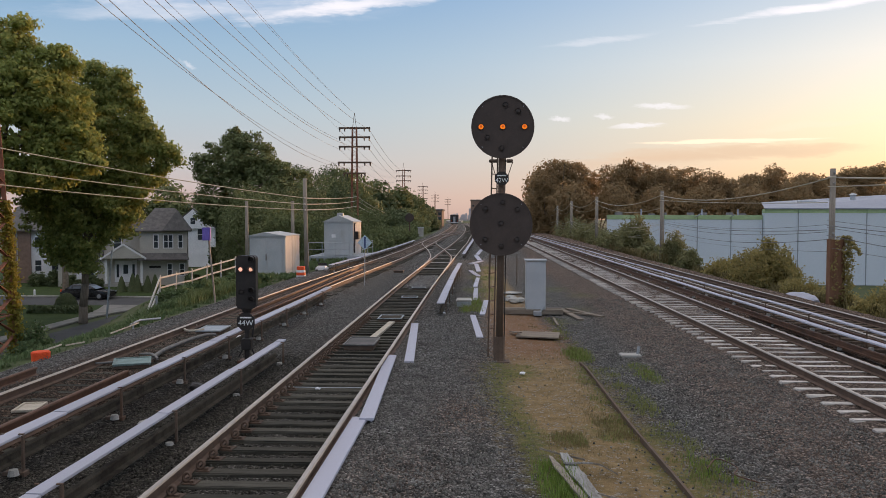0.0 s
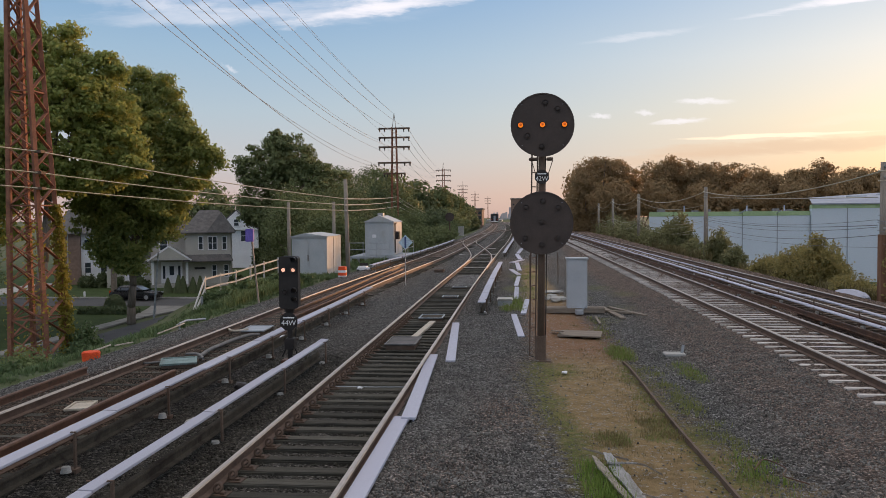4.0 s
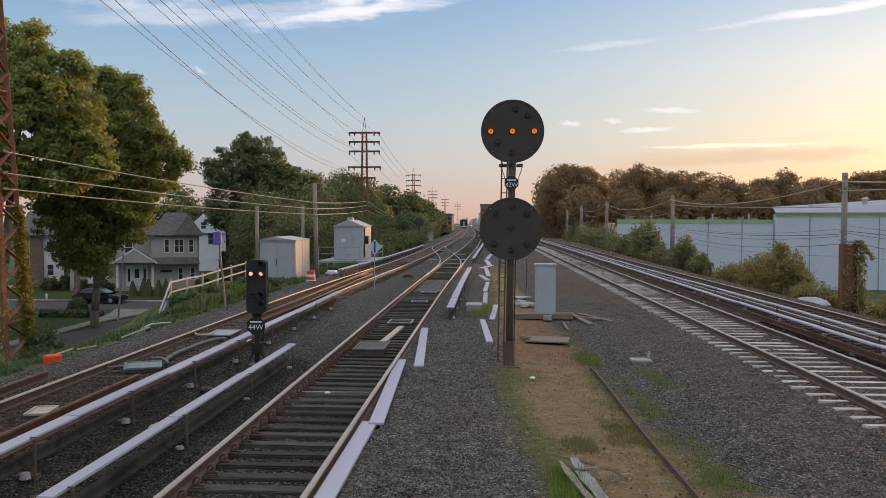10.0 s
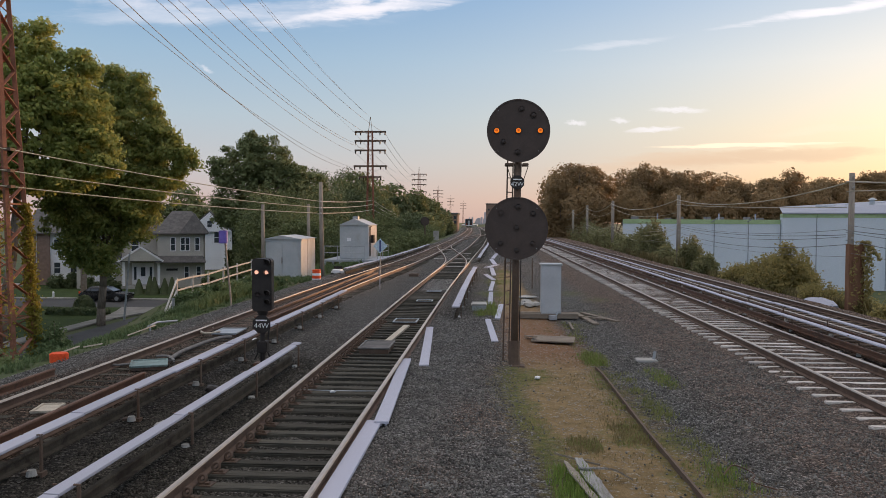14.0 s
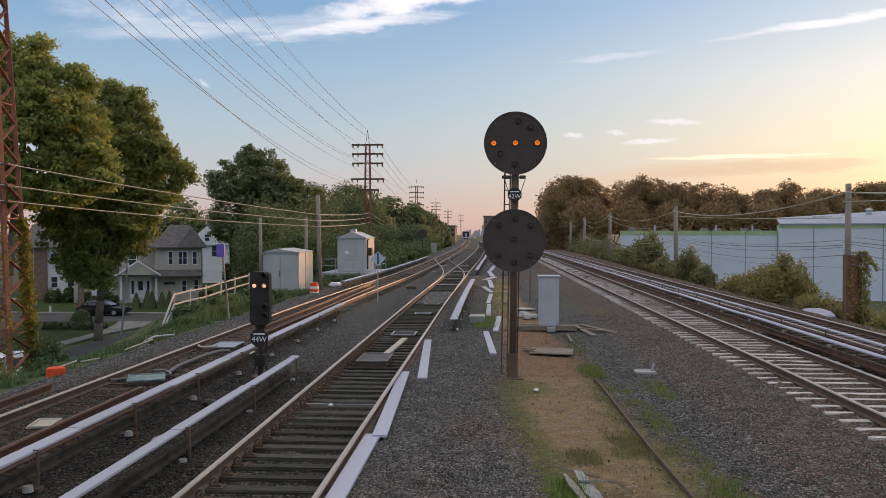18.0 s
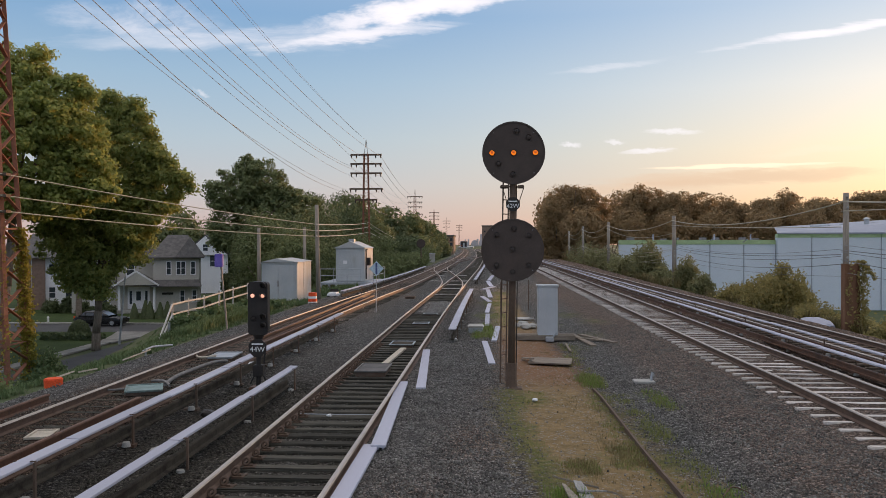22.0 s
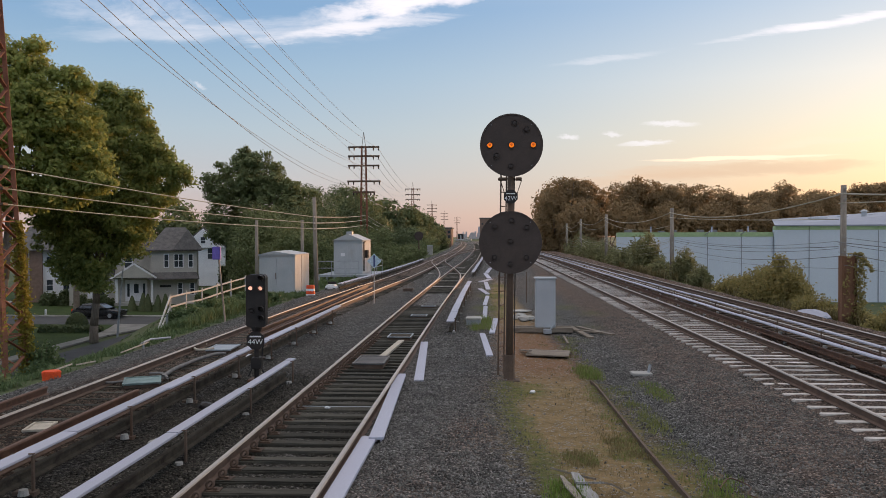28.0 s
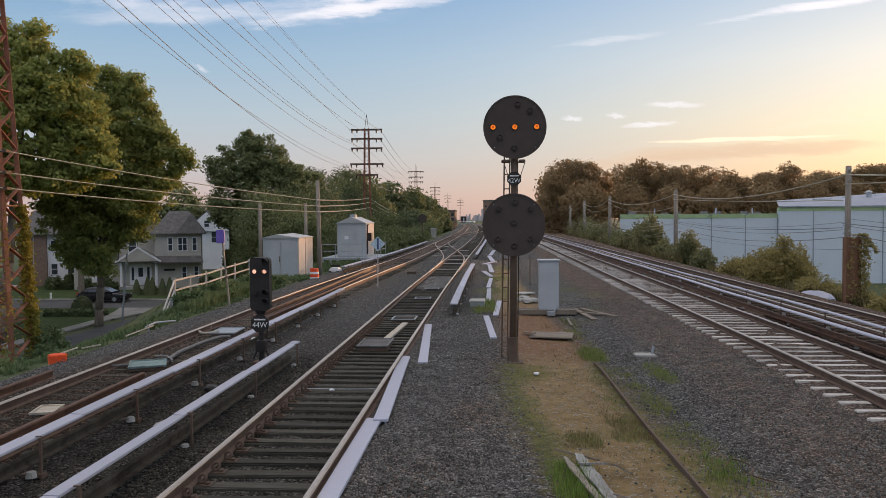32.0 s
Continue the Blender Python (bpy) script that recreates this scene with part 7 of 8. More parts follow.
def wood_row():
    r = random.Random(4)
    k = 0
    # the wooded left side, from the sheds to the far bend
    for y, x, top, rx in ((78, -22.5, 5.6, 4.0), (84, -18.5, 6.6, 4.0), (92, -22.5, 7.5, 4.5), (100, -21.0, 8.0, 4.2), (108, -24.0, 10.4, 4.8), (118, -22.0, 11.6, 4.6), (128, -23.5, 10.8, 4.2), (140, -24.5, 12.8, 4.8), (154, -25.5, 12.2, 4.4),
                          (168, -25.5, 13.4, 5.0), (196, -24.0, 13.2, 5.0), (208, -27.0, 13.6, 5.4), (260, -25.5, 13.6, 5.4), (246, -24.0, 12.6, 5.6), (270, -21.5, 11.4, 5.6), (300, -25.0, 11.0, 6.0), (335, -27.0, 10.2, 6.0), (375, -30.0, 9.6, 6.5), (415, -30.0, 9.5, 6.5), (470, -33.0, 10.0, 7.5), (530, -36.0, 10.5, 8.0), (600, -40.0, 11.0, 9.0),
                          (72, -17.5, 4.2, 3.2), (88, -14.5, 3.0, 2.8), (104, -14.0, 3.2, 3.0), (124, -13.8, 3.4, 3.2), (146, -14.8, 3.6, 3.4), (172, -15.7, 3.6, 3.8), (205, -17.2, 3.8, 4.2), (240, -19.2, 4.2, 4.6), (285, -18.7, 7.2, 5.0), (330, -21.7, 6.8, 5.0), (385, -25.0, 6.4, 5.5),
                          (132, -40.0, 7.0, 4.6), (134, -34.0, 7.6, 4.6), (130, -29.0, 8.0, 4.4), (148, -52.0, 6.8, 5.0), (66, -48.6, 5.0, 3.0), (58, -45.0, 5.5, 3.2), (74, -55.5, 6.0, 3.4), (150, -59.0, 8.2, 5.5), (148, -67.0, 8.6, 6.0), (150, -76.0, 8.6, 6.0), (126, -62.0, 6.4, 5.0), (152, -45.0, 7.4, 5.0)):
        g = float(terrain(x, y))
        z = (top + g) / 2 + 0.5
        tree(x, y, g, (0, 0, z, rx * 1.1, rx, (top - g) / 2 + 0.4), 160, 1.1, 9500 if y < 125 else 5000, 0.105 if y < 125 else 0.22 if y < 180 else 0.34, r.choice(("leaf_wood", "leaf_dark", "leaf_wood")), 0.28, "wayside tree in the wood along the tracks", 40 + k, loose=0.45, lift=0.1, core=(0.84, 1000, 0.044) if y < 125 else (0.84, 220, 0.13))
        k += 1
    # the tall wood on the other side, warm haze put into its leaf colour
    # the last two stand out of view, kept low to let the sun through
    line = [(13.4, 12.0), (15.0, 14.0), (16.5, 15.4), (19.5, 15.0), (22.6, 13.4), (27.0, 14.3), (30.0, 15.0), (33.0, 14.6), (36.5, 13.8), (39.5, 14.3), (43.0, 13.7), (46.0, 12.8), (49.0, 11.2), (51.8, 10.2), (54.6, 12.0), (57.6, 11.8), (60.6, 13.0),
            (64.4, 12.5), (67.4, 10.8), (71.0, 11.4), (74.2, 13.6), (78.0, 14.4), (82.5, 15.0), (89.0, 8.0), (96.0, 7.5)]
    wood = [(165 + r.uniform(-4, 5), x, top, 3.6 + r.uniform(-0.4, 0.8)) for x, top in line]
    wood += [(182 + r.uniform(-3, 6), 14.0 + 7.0 * i, 12.2 + r.uniform(-1.0, 1.0) - (1.6 if 44 < 14 + 7 * i < 74 else 0.0), 5.6) for i in range(11)]
    wood += [(205, 22.0, 12.0, 5.4), (235, 22.0, 11.6, 5.6), (270, 21.0, 11.0, 6.0)]
    wood += [(156, 18.0 + 8.5 * i, 8.6 + r.uniform(-1.0, 1.2), 5.2) for i in range(9)]
    # unseen tall trees, added to keep the sun off the island and main track
    wood += [(171 + (i % 2) * 17, 119.0 + 6.5 * i, 24.0, 7.4) for i in range(8)]
    for y, x, top, rx in wood:
        top += 1.3
        z = (top + EAST_Z) / 2 + 1.0
        tree(x, y, EAST_Z, (0, 0, z, rx * 1.12, rx, (top - EAST_Z) / 2 + 0.2), 240, 1.1, (9000 if y < 176 else 4000) if x < 86 else 1500, 0.19 if x < 86 else 0.9, "leaf_far_haze", 0.4, "tall tree behind the warehouse, its leaves toned for warm haze", 80 + k, loose=0.2, lift=0.0, core=(0.90, 500, 0.085) if x < 86 and y < 176 else (0.9, 160, 0.13), floor=3.0 - EAST_Z if x > 22 else -99.0)
        k += 1


wood_row()


def bush(x, y, g, rx, h, n, leaf, material, label, seed, name="bush"):
    """A shrub of many arching stems from one root, leaves along each."""
    rng = np.random.RandomState(seed)
    th = thing(name, x, y, g, label, "bush", "bushes")
    k = max(16, int(70 * min(1.0, rx * h / 3)))
    a = rng.uniform(0, 2 * math.pi, k)
    s = rng.uniform(0, 1, k) ** 0.6
    foot = np.stack([np.cos(a) * s * rx * 0.45, np.sin(a) * s * rx * 0.45, np.full(k, -0.1)], 1)
    tip = np.stack([np.cos(a) * s * rx, np.sin(a) * s * rx, h * (1.05 - 0.55 * s**2) * rng.uniform(0.72, 1.12, k)], 1)
    i = rng.randint(0, k, n)
    u = rng.uniform(0.0, 1.0, n) ** 0.75
    sp = (0.05 + 0.16 * min(rx, h)) * (1.25 - 0.8 * u)
    c = foot[i] * (1 - u)[:, None] + tip[i] * u[:, None] + rng.normal(size=(n, 3)) * sp[:, None]
    c[:, 2] = np.abs(c[:, 2] - 0.02) - 0.02
    nr = rng.normal(size=(n, 3)) + np.array([0, -0.2, 0.5])
    part("foliage", leaf_mesh("foliage", c, nr / np.linalg.norm(nr, axis=1)[:, None], leaf, M[material], rng), None, th)
    bm = bmesh.new()
    for q in range(0, k, 3):
        bar(bm, foot[q], tip[q], 0.018, 0.006, 5)
    part("stem", bm, M["bark"], th)


def bushes():
    T = lambda x, y: float(terrain(x, y))
    for k, (x, y, rx, rz, n, m, lab) in enumerate((
            (15.5, 43.2, 1.5, 2.65, 9000, "leaf_brown_glare", "large glare-browned shrub on the bank before the warehouse"), (15.8, 46.6, 1.6, 2.2, 8000, "leaf_brown_glare", "large glare-browned shrub on the bank before the warehouse"), (15.6, 50.8, 1.5, 1.5, 5000, "leaf_brown_glare", "glare-browned shrub on the bank before the warehouse"),
            (15.2, 38.6, 1.2, 1.1, 4000, "leaf_brown_glare", "low shrub on the bank"), (15.7, 35.8, 1.2, 1.0, 4000, "leaf_brown_glare", "low shrub on the bank"), (15.8, 31.6, 1.1, 1.5, 5000, "leaf_brown_glare", "shrub at the foot of the rusty column"), (17.0, 29.5, 1.5, 1.5, 4500, "leaf_brown_glare", "shrub on the bank"), (14.6, 30.5, 0.7, 0.6, 2500, "leaf_brown_glare", "low shrub at the foot of the rusty column"), (17.0, 26.0, 1.6, 1.2, 3500, "leaf_brown_glare", "shrub on the bank"),
            (14.9, 57.5, 0.9, 1.7, 3000, "leaf_olive", "green shrub beside a pole"), (14.8, 61.2, 1.1, 2.7, 4000, "leaf_olive", "tall green shrub at the foot of a pole"), (15.1, 66.5, 1.0, 1.3, 3000, "leaf_olive", "shrub along the track"), (15.2, 72.0, 1.3, 1.7, 3500, "leaf_olive", "shrub along the track"),
            (15.1, 78.5, 2.0, 4.0, 6000, "leaf_olive", "pale green shrub along the track"), (15.0, 85.0, 1.8, 2.7, 4500, "leaf_olive", "pale green shrub along the track"), (15.2, 92.0, 2.0, 2.3, 4000, "leaf_olive", "shrub along the track"), (15.2, 100.0, 2.0, 2.4, 4000, "leaf_olive", "shrub along the track"),
            (15.3, 110.0, 2.4, 3.2, 4500, "leaf_olive", "shrub along the track"), (15.5, 122.0, 2.6, 3.2, 4500, "leaf_olive", "shrub along the track"), (15.6, 136.0, 3.0, 4.2, 4500, "leaf_olive", "tall shrub along the track"),
            (-21.6, 33.0, 1.5, 2.2, 6500, "leaf_vine", "yellow-green sunlit shrub behind the tower"), (-19.3, 33.6, 0.9, 1.7, 4500, "leaf_weed", "leafy shrub behind the tower"), (-18.6, 25.6, 1.4, 2.3, 6000, "leaf_weed", "weedy shrub round the tower's feet"), (-15.4, 23.4, 1.2, 1.3, 5000, "leaf_weed", "weedy shrub round the tower's feet"), (-16.4, 28.6, 0.8, 1.9, 4500, "weed_pale", "pale green shrub beside the tower"), (-16.9, 22.0, 1.3, 1.8, 5000, "weed_pale", "weedy shrub round the tower's feet"), (-13.6, 19.6, 1.0, 0.7, 4000, "weed_pale", "leafy weeds at the bank's edge"), (-12.6, 16.6, 0.9, 0.5, 4000, "weed_pale", "leafy weeds at the bank's edge"), (-20.5, 29.5, 1.5, 2.2, 5000, "leaf_weed", "weedy shrub round the tower's feet"), (-18.4, 26.2, 0.8, 2.0, 5000, "leaf_vine", "yellow-green shrub at the tower's feet"), (-17.1, 29.6, 0.9, 1.7, 4500, "leaf_weed", "green shrub beside the tower's leg"), (-17.9, 24.4, 1.0, 1.2, 4500, "leaf_vine", "yellow-green shrub at the tower's feet"),
            (-14.6, 18.4, 1.1, 0.8, 4500, "weed_pale", "leafy weeds at the bank's edge"), (-17.9, 20.4, 1.3, 1.7, 4500, "leaf_weed", "leafy shrub on the bank below the tower"), (-14.9, 25.8, 0.9, 0.8, 4000, "weed_pale", "leafy weeds at the bank's edge"),
            (-11.7, 30.6, 0.9, 0.60, 4500, "weed_pale", "tall leafy weeds below the guard rail"), (-11.6, 32.4, 1.0, 0.65, 4500, "weed_pale", "tall leafy weeds below the guard rail"), (-11.6, 34.6, 1.0, 0.61, 4500, "weed_pale", "tall leafy weeds below the guard rail"), (-11.5, 36.8, 1.0, 0.57, 4500, "weed_pale", "tall leafy weeds below the guard rail"), (-11.4, 39.0, 1.0, 0.66, 4500, "weed_pale", "tall leafy weeds below the guard rail"),
            (-12.6, 66.5, 1.2, 1.0, 3000, "leaf_wood", "low green shrub beside the outer track"), (-11.6, 73.0, 1.4, 1.3, 3000, "leaf_wood", "low green shrub beside the outer track"), (-11.0, 80.0, 1.5, 1.5, 3000, "leaf_wood", "low green shrub beside the outer track"), (-10.8, 88.0, 1.6, 1.7, 3000, "leaf_wood", "low green shrub beside the outer track"), (-10.6, 97.0, 1.7, 1.9, 3000, "leaf_wood", "low green shrub beside the outer track"), (-10.7, 107.0, 1.9, 2.0, 3000, "leaf_wood", "low green shrub beside the outer track"), (-11.0, 119.0, 2.1, 2.2, 3000, "leaf_wood", "low green shrub beside the outer track"), (-11.4, 140.0, 2.3, 2.6, 3000, "leaf_wood", "low green shrub beside the outer track"), (-12.0, 158.0, 2.6, 3.0, 3000, "leaf_wood", "low green shrub beside the outer track"), (-43.5, 88.5, 1.1, 1.3, 2500, "leaf_dark", "garden shrub before a house"), (-45.8, 88.0, 1.0, 1.3, 2500, "leaf_dark", "garden shrub before a house"), (-50.3, 89.0, 1.1, 1.6, 2500, "leaf_dark", "garden shrub before a house"), (-48.4, 89.0, 0.9, 1.9, 2500, "leaf_dark", "garden shrub before a house"), (-33.0, 91.0, 1.0, 1.5, 2500, "leaf_dark", "garden shrub before a house"))):
        bush(x, y, T(x, y), rx, rz, int(n * (1.5 if 42 < y < 62 else 1)), 0.06 if y < 42 else 0.08 if y < 62 else 0.12, m, lab, 200 + k)
    # clipped cones in front of the beige house
    for k, x in enumerate((-37.6, -36.4, -35.9, -34.8, -34.0)):
        rng = np.random.RandomState(300 + k)
        th = thing("conifer", x, 82.5, SZ + 0.1, "small clipped conifer before the house", "conifer", "conifers")
        h = (1.6, 1.9, 1.8, 1.7, 1.8)[k]
        u = rng.uniform(0, 1, 1800)
        a = rng.uniform(0, 2 * math.pi, 1800)
        rr = 0.5 * (1 - u) ** 0.8 + 0.05
        c = np.stack([rr * np.cos(a), rr * np.sin(a), u * h], 1)
        nr = np.stack([np.cos(a), np.sin(a), np.full(1800, 0.4)], 1)
        part("foliage", leaf_mesh("foliage", c, nr / np.linalg.norm(nr, axis=1)[:, None], 0.09, M["leaf_dark"], rng), None, th)
    rng = np.random.RandomState(17)
    th = thing("round_shrub", -34.85, 65.9, SZ + 0.1, "clipped dome-shaped green shrub on the corner lawn", "bush")
    d = rng.normal(size=(5000, 3))
    d /= np.linalg.norm(d, axis=1)[:, None]
    d[:, 2] = np.abs(d[:, 2])
    c = d * np.array([0.98, 0.98, 1.5]) * (1 - 0.12 * rng.uniform(0, 1, (5000, 1)))
    nr = d + rng.normal(0, 0.4, (5000, 3))
    part("foliage", leaf_mesh("foliage", c, nr / np.linalg.norm(nr, axis=1)[:, None], 0.05, M["leaf_dark"], rng), None, th)
    bm = bmesh.new()
    bmesh.ops.create_icosphere(bm, subdivisions=2, radius=1.0, matrix=Matrix.Diagonal((0.74, 0.74, 1.18, 1)))
    part("core", bm, M["leaf_dark"], th)
    # a clipped hedge on the corner and a tall one behind the fence
    for nm, x0, x1, y0, y1, g, h, lab in (("hedge", -37.0, -31.9, 63.6, 64.6, SZ, 0.6, "low clipped hedge at the lawn's edge"), ("hedge", -34.4, -27.0, 100.5, 102.0, SZ, 4.1, "tall dark hedge beside the house")):
        rng = np.random.RandomState(int(h * 10))
        th = thing(nm, (x0 + x1) / 2, (y0 + y1) / 2, g, lab, "hedge", "hedges")
        n = int(1500 * h)
        c = np.stack([rng.uniform(x0, x1, n) - (x0 + x1) / 2, rng.uniform(y0, y1, n) - (y0 + y1) / 2, h * rng.uniform(0, 1, n) ** 0.5], 1)
        nr = rng.normal(size=(n, 3)) + np.array([0, -0.8, 0.5])
        part("foliage", leaf_mesh("foliage", c, nr / np.linalg.norm(nr, axis=1)[:, None], 0.2, M["leaf_dark"], rng), None, th)
        part("core", boxed(x0 - (x0 + x1) / 2 + 0.1, -(y1 - y0) / 2 + 0.1, -0.1, x1 - (x0 + x1) / 2 - 0.1, (y1 - y0) / 2 - 0.1, h - 0.12), M["leaf_dark"], th)


bushes()


def scatter_blades(name, regions, material, label, seed, size, lean=0.45):
    """Tufts of narrow blades over regions (x0, x1, y0, y1, count, height)."""
    rng = np.random.RandomState(seed)
    V, Q = [], []
    n0 = 0
    for x0, x1, y0, y1, n, h in regions:
        # blades gather in tufts
        k = max(1, n // 14)
        tx, ty = rng.uniform(x0, x1, k), rng.uniform(y0, y1, k)
        i = rng.randint(0, k, n)
        x, y = tx[i] + rng.normal(0, 0.07, n), ty[i] + rng.normal(0, 0.07, n)
        z = np.where((x > -9.4) & (x < 12.4), -0.05, np.maximum(terrain(x, y), np.where(x < -9.4, -0.08 - (-9.4 - x) * 0.32, -9)) - 0.02)
        a = rng.uniform(0, 2 * math.pi, n)
        hh = h * rng.uniform(0.5, 1.2, n)
        w = size * rng.uniform(0.7, 1.3, n)
        dx, dy = np.cos(a), np.sin(a)
        b = rng.uniform(0.1, lean, n) * hh
        base = np.stack([x, y, z], 1)
        side = np.stack([-dy * w, dx * w, np.zeros(n)], 1)
        mid = base + np.stack([dx * b * 0.35, dy * b * 0.35, hh * 0.6], 1)
        tip = base + np.stack([dx * b, dy * b, hh], 1)
        V.append(np.stack([base - side, base + side, mid + side * 0.7, mid - side * 0.7, mid - side * 0.7, mid + side * 0.7, tip + side * 0.1, tip - side * 0.1], 1).reshape(-1, 3))
        Q.append((np.arange(n * 8).reshape(-1, 4)) + n0)
        n0 += n * 8
    me = fast_mesh(name, np.concatenate(V), np.concatenate(Q), M[material])
    tagged(new(name, me), label, "grass", kind="stuff")


scatter_blades("grass", [(0.62, 0.95, 9.7, 11.0, 500, 0.05), (0.45, 0.80, 11.0, 12.4, 600, 0.05), (0.28, 0.65, 12.4, 13.8, 600, 0.05), (0.16, 0.70, 13.8, 15.2, 800, 0.05), (0.22, 1.1, 15.0, 16.3, 1000, 0.06),
                         (2.0, 2.4, 16.9, 18.6, 900, 0.10), (2.45, 2.85, 12.2, 14.6, 600, 0.07), (3.1, 3.4, 14.6, 16.6, 500, 0.08), (2.35, 2.7, 14.2, 16.2, 300, 0.06), (2.45, 3.0, 9.6, 12.0, 500, 0.06), (2.5, 3.0, 8.0, 10.0, 500, 0.08), (1.0, 1.4, 10.6, 11.2, 260, 0.07), (1.75, 2.2, 10.9, 12.0, 350, 0.05), (1.9, 2.25, 12.2, 16.5, 700, 0.05),
                         (-0.5, 0.1, 25.0, 29.0, 900, 0.2), (-0.3, 0.6, 29, 45, 2200, 0.12), (2.0, 2.4, 19, 24, 500, 0.08)], "grass", "tufts of yellow-green grass along the sandy strip", 71, 0.005)
scatter_blades("green_grass", [(0.72, 1.12, 7.8, 9.7, 1300, 0.16), (2.0, 2.35, 17.0, 18.5, 450, 0.09), (3.1, 3.4, 14.6, 16.6, 300, 0.08), (2.6, 3.0, 9.2, 10.4, 260, 0.08), (-0.5, 0.1, 25.0, 29.0, 900, 0.2), (0.2, 0.5, 14.4, 15.6, 200, 0.06)], "grass_bright", "bright green grass tufts by the sandy strip", 75, 0.005)
scatter_blades("dry_grass", [(1.0, 1.45, 10.5, 11.3, 700, 0.07), (1.7, 2.2, 10.9, 12.3, 800, 0.06), (0.5, 2.1, 9.0, 16.4, 2200, 0.035), (0.4, 2.1, 17, 24, 900, 0.05)], "straw", "sparse dry grass on the sandy strip", 72, 0.004)
scatter_blades("bank_weeds", [(-12.4, -10.7, 28.0, 41.0, 24000, 0.42), (-11.5, -10.2, 10.0, 44.0, 9000, 0.16), (-15.5, -10.8, 10.0, 24.0, 22000, 0.12), (-15.0, -10.9, 22.0, 30.0, 13000, 0.22), (-11.6, -9.9, 40.5, 45.0, 1500, 0.25), (-13.5, -9.7, 49.0, 76.0, 5000, 0.4), (-22.0, -14.0, 24.0, 60.0, 12000, 0.08)], "weed_pale", "tall pale green weeds on the railway bank", 73, 0.020, 0.7)
scatter_blades("far_bank_weeds", [(14.6, 17.5, 22.0, 60.0, 12000, 0.6), (14.0, 14.6, 24.0, 60.0, 900, 0.2), (13.6, 18.0, 60.0, 150.0, 13000, 0.8)], "leaf_olive_dark", "rough dry weeds on the far bank", 74, 0.03, 0.6)


def creeper():
    """Creeper climbing the tower's nearer legs."""
    rng = np.random.RandomState(77)
    g = -2.86
    th = thing("creeper", -17.53, 27.7, g, "yellow-green creeper climbing the steel tower", "climbing plant")
    n = 6600
    u = rng.uniform(0, 1, n) ** 0.8
    z = u * (4.8 - g) - 1.2
    leg = rng.choice(4, n, p=(0.05, 0.83, 0.03, 0.09))
    k = z / (20.0 - g)
    bx = np.array([0.72, 0.72, -0.72, -0.72])[leg] * (1 - 0.86 * k) - 0.57 * k
    by = np.array([-0.72, 0.72, -0.72, 0.72])[leg] * (1 - 0.86 * k)
    s = 0.15 - 0.05 * u - 0.04 * (leg == 0)
    c = np.stack([bx + rng.normal(0, s, n), by + rng.normal(0, s, n), z], 1)
    nr = rng.normal(size=(n, 3)) + np.array([0.3, -0.4, 0.2])
    part("foliage", leaf_mesh("foliage", c, nr / np.linalg.norm(nr, axis=1)[:, None], 0.06, M["leaf_vine"], rng), None, th)


creeper()


# ---- the warehouse side ----
def skew_block(corners, z0, z1):
    bm = bmesh.new()
    a = [bm.verts.new((x, y, z0)) for x, y in corners]
    b = [bm.verts.new((x, y, z1)) for x, y in corners]
    bm.faces.new(a[::-1])
    bm.faces.new(b)
    for i in range(4):
        bm.faces.new((a[i], a[(i + 1) % 4], b[(i + 1) % 4], b[i]))
    return bm


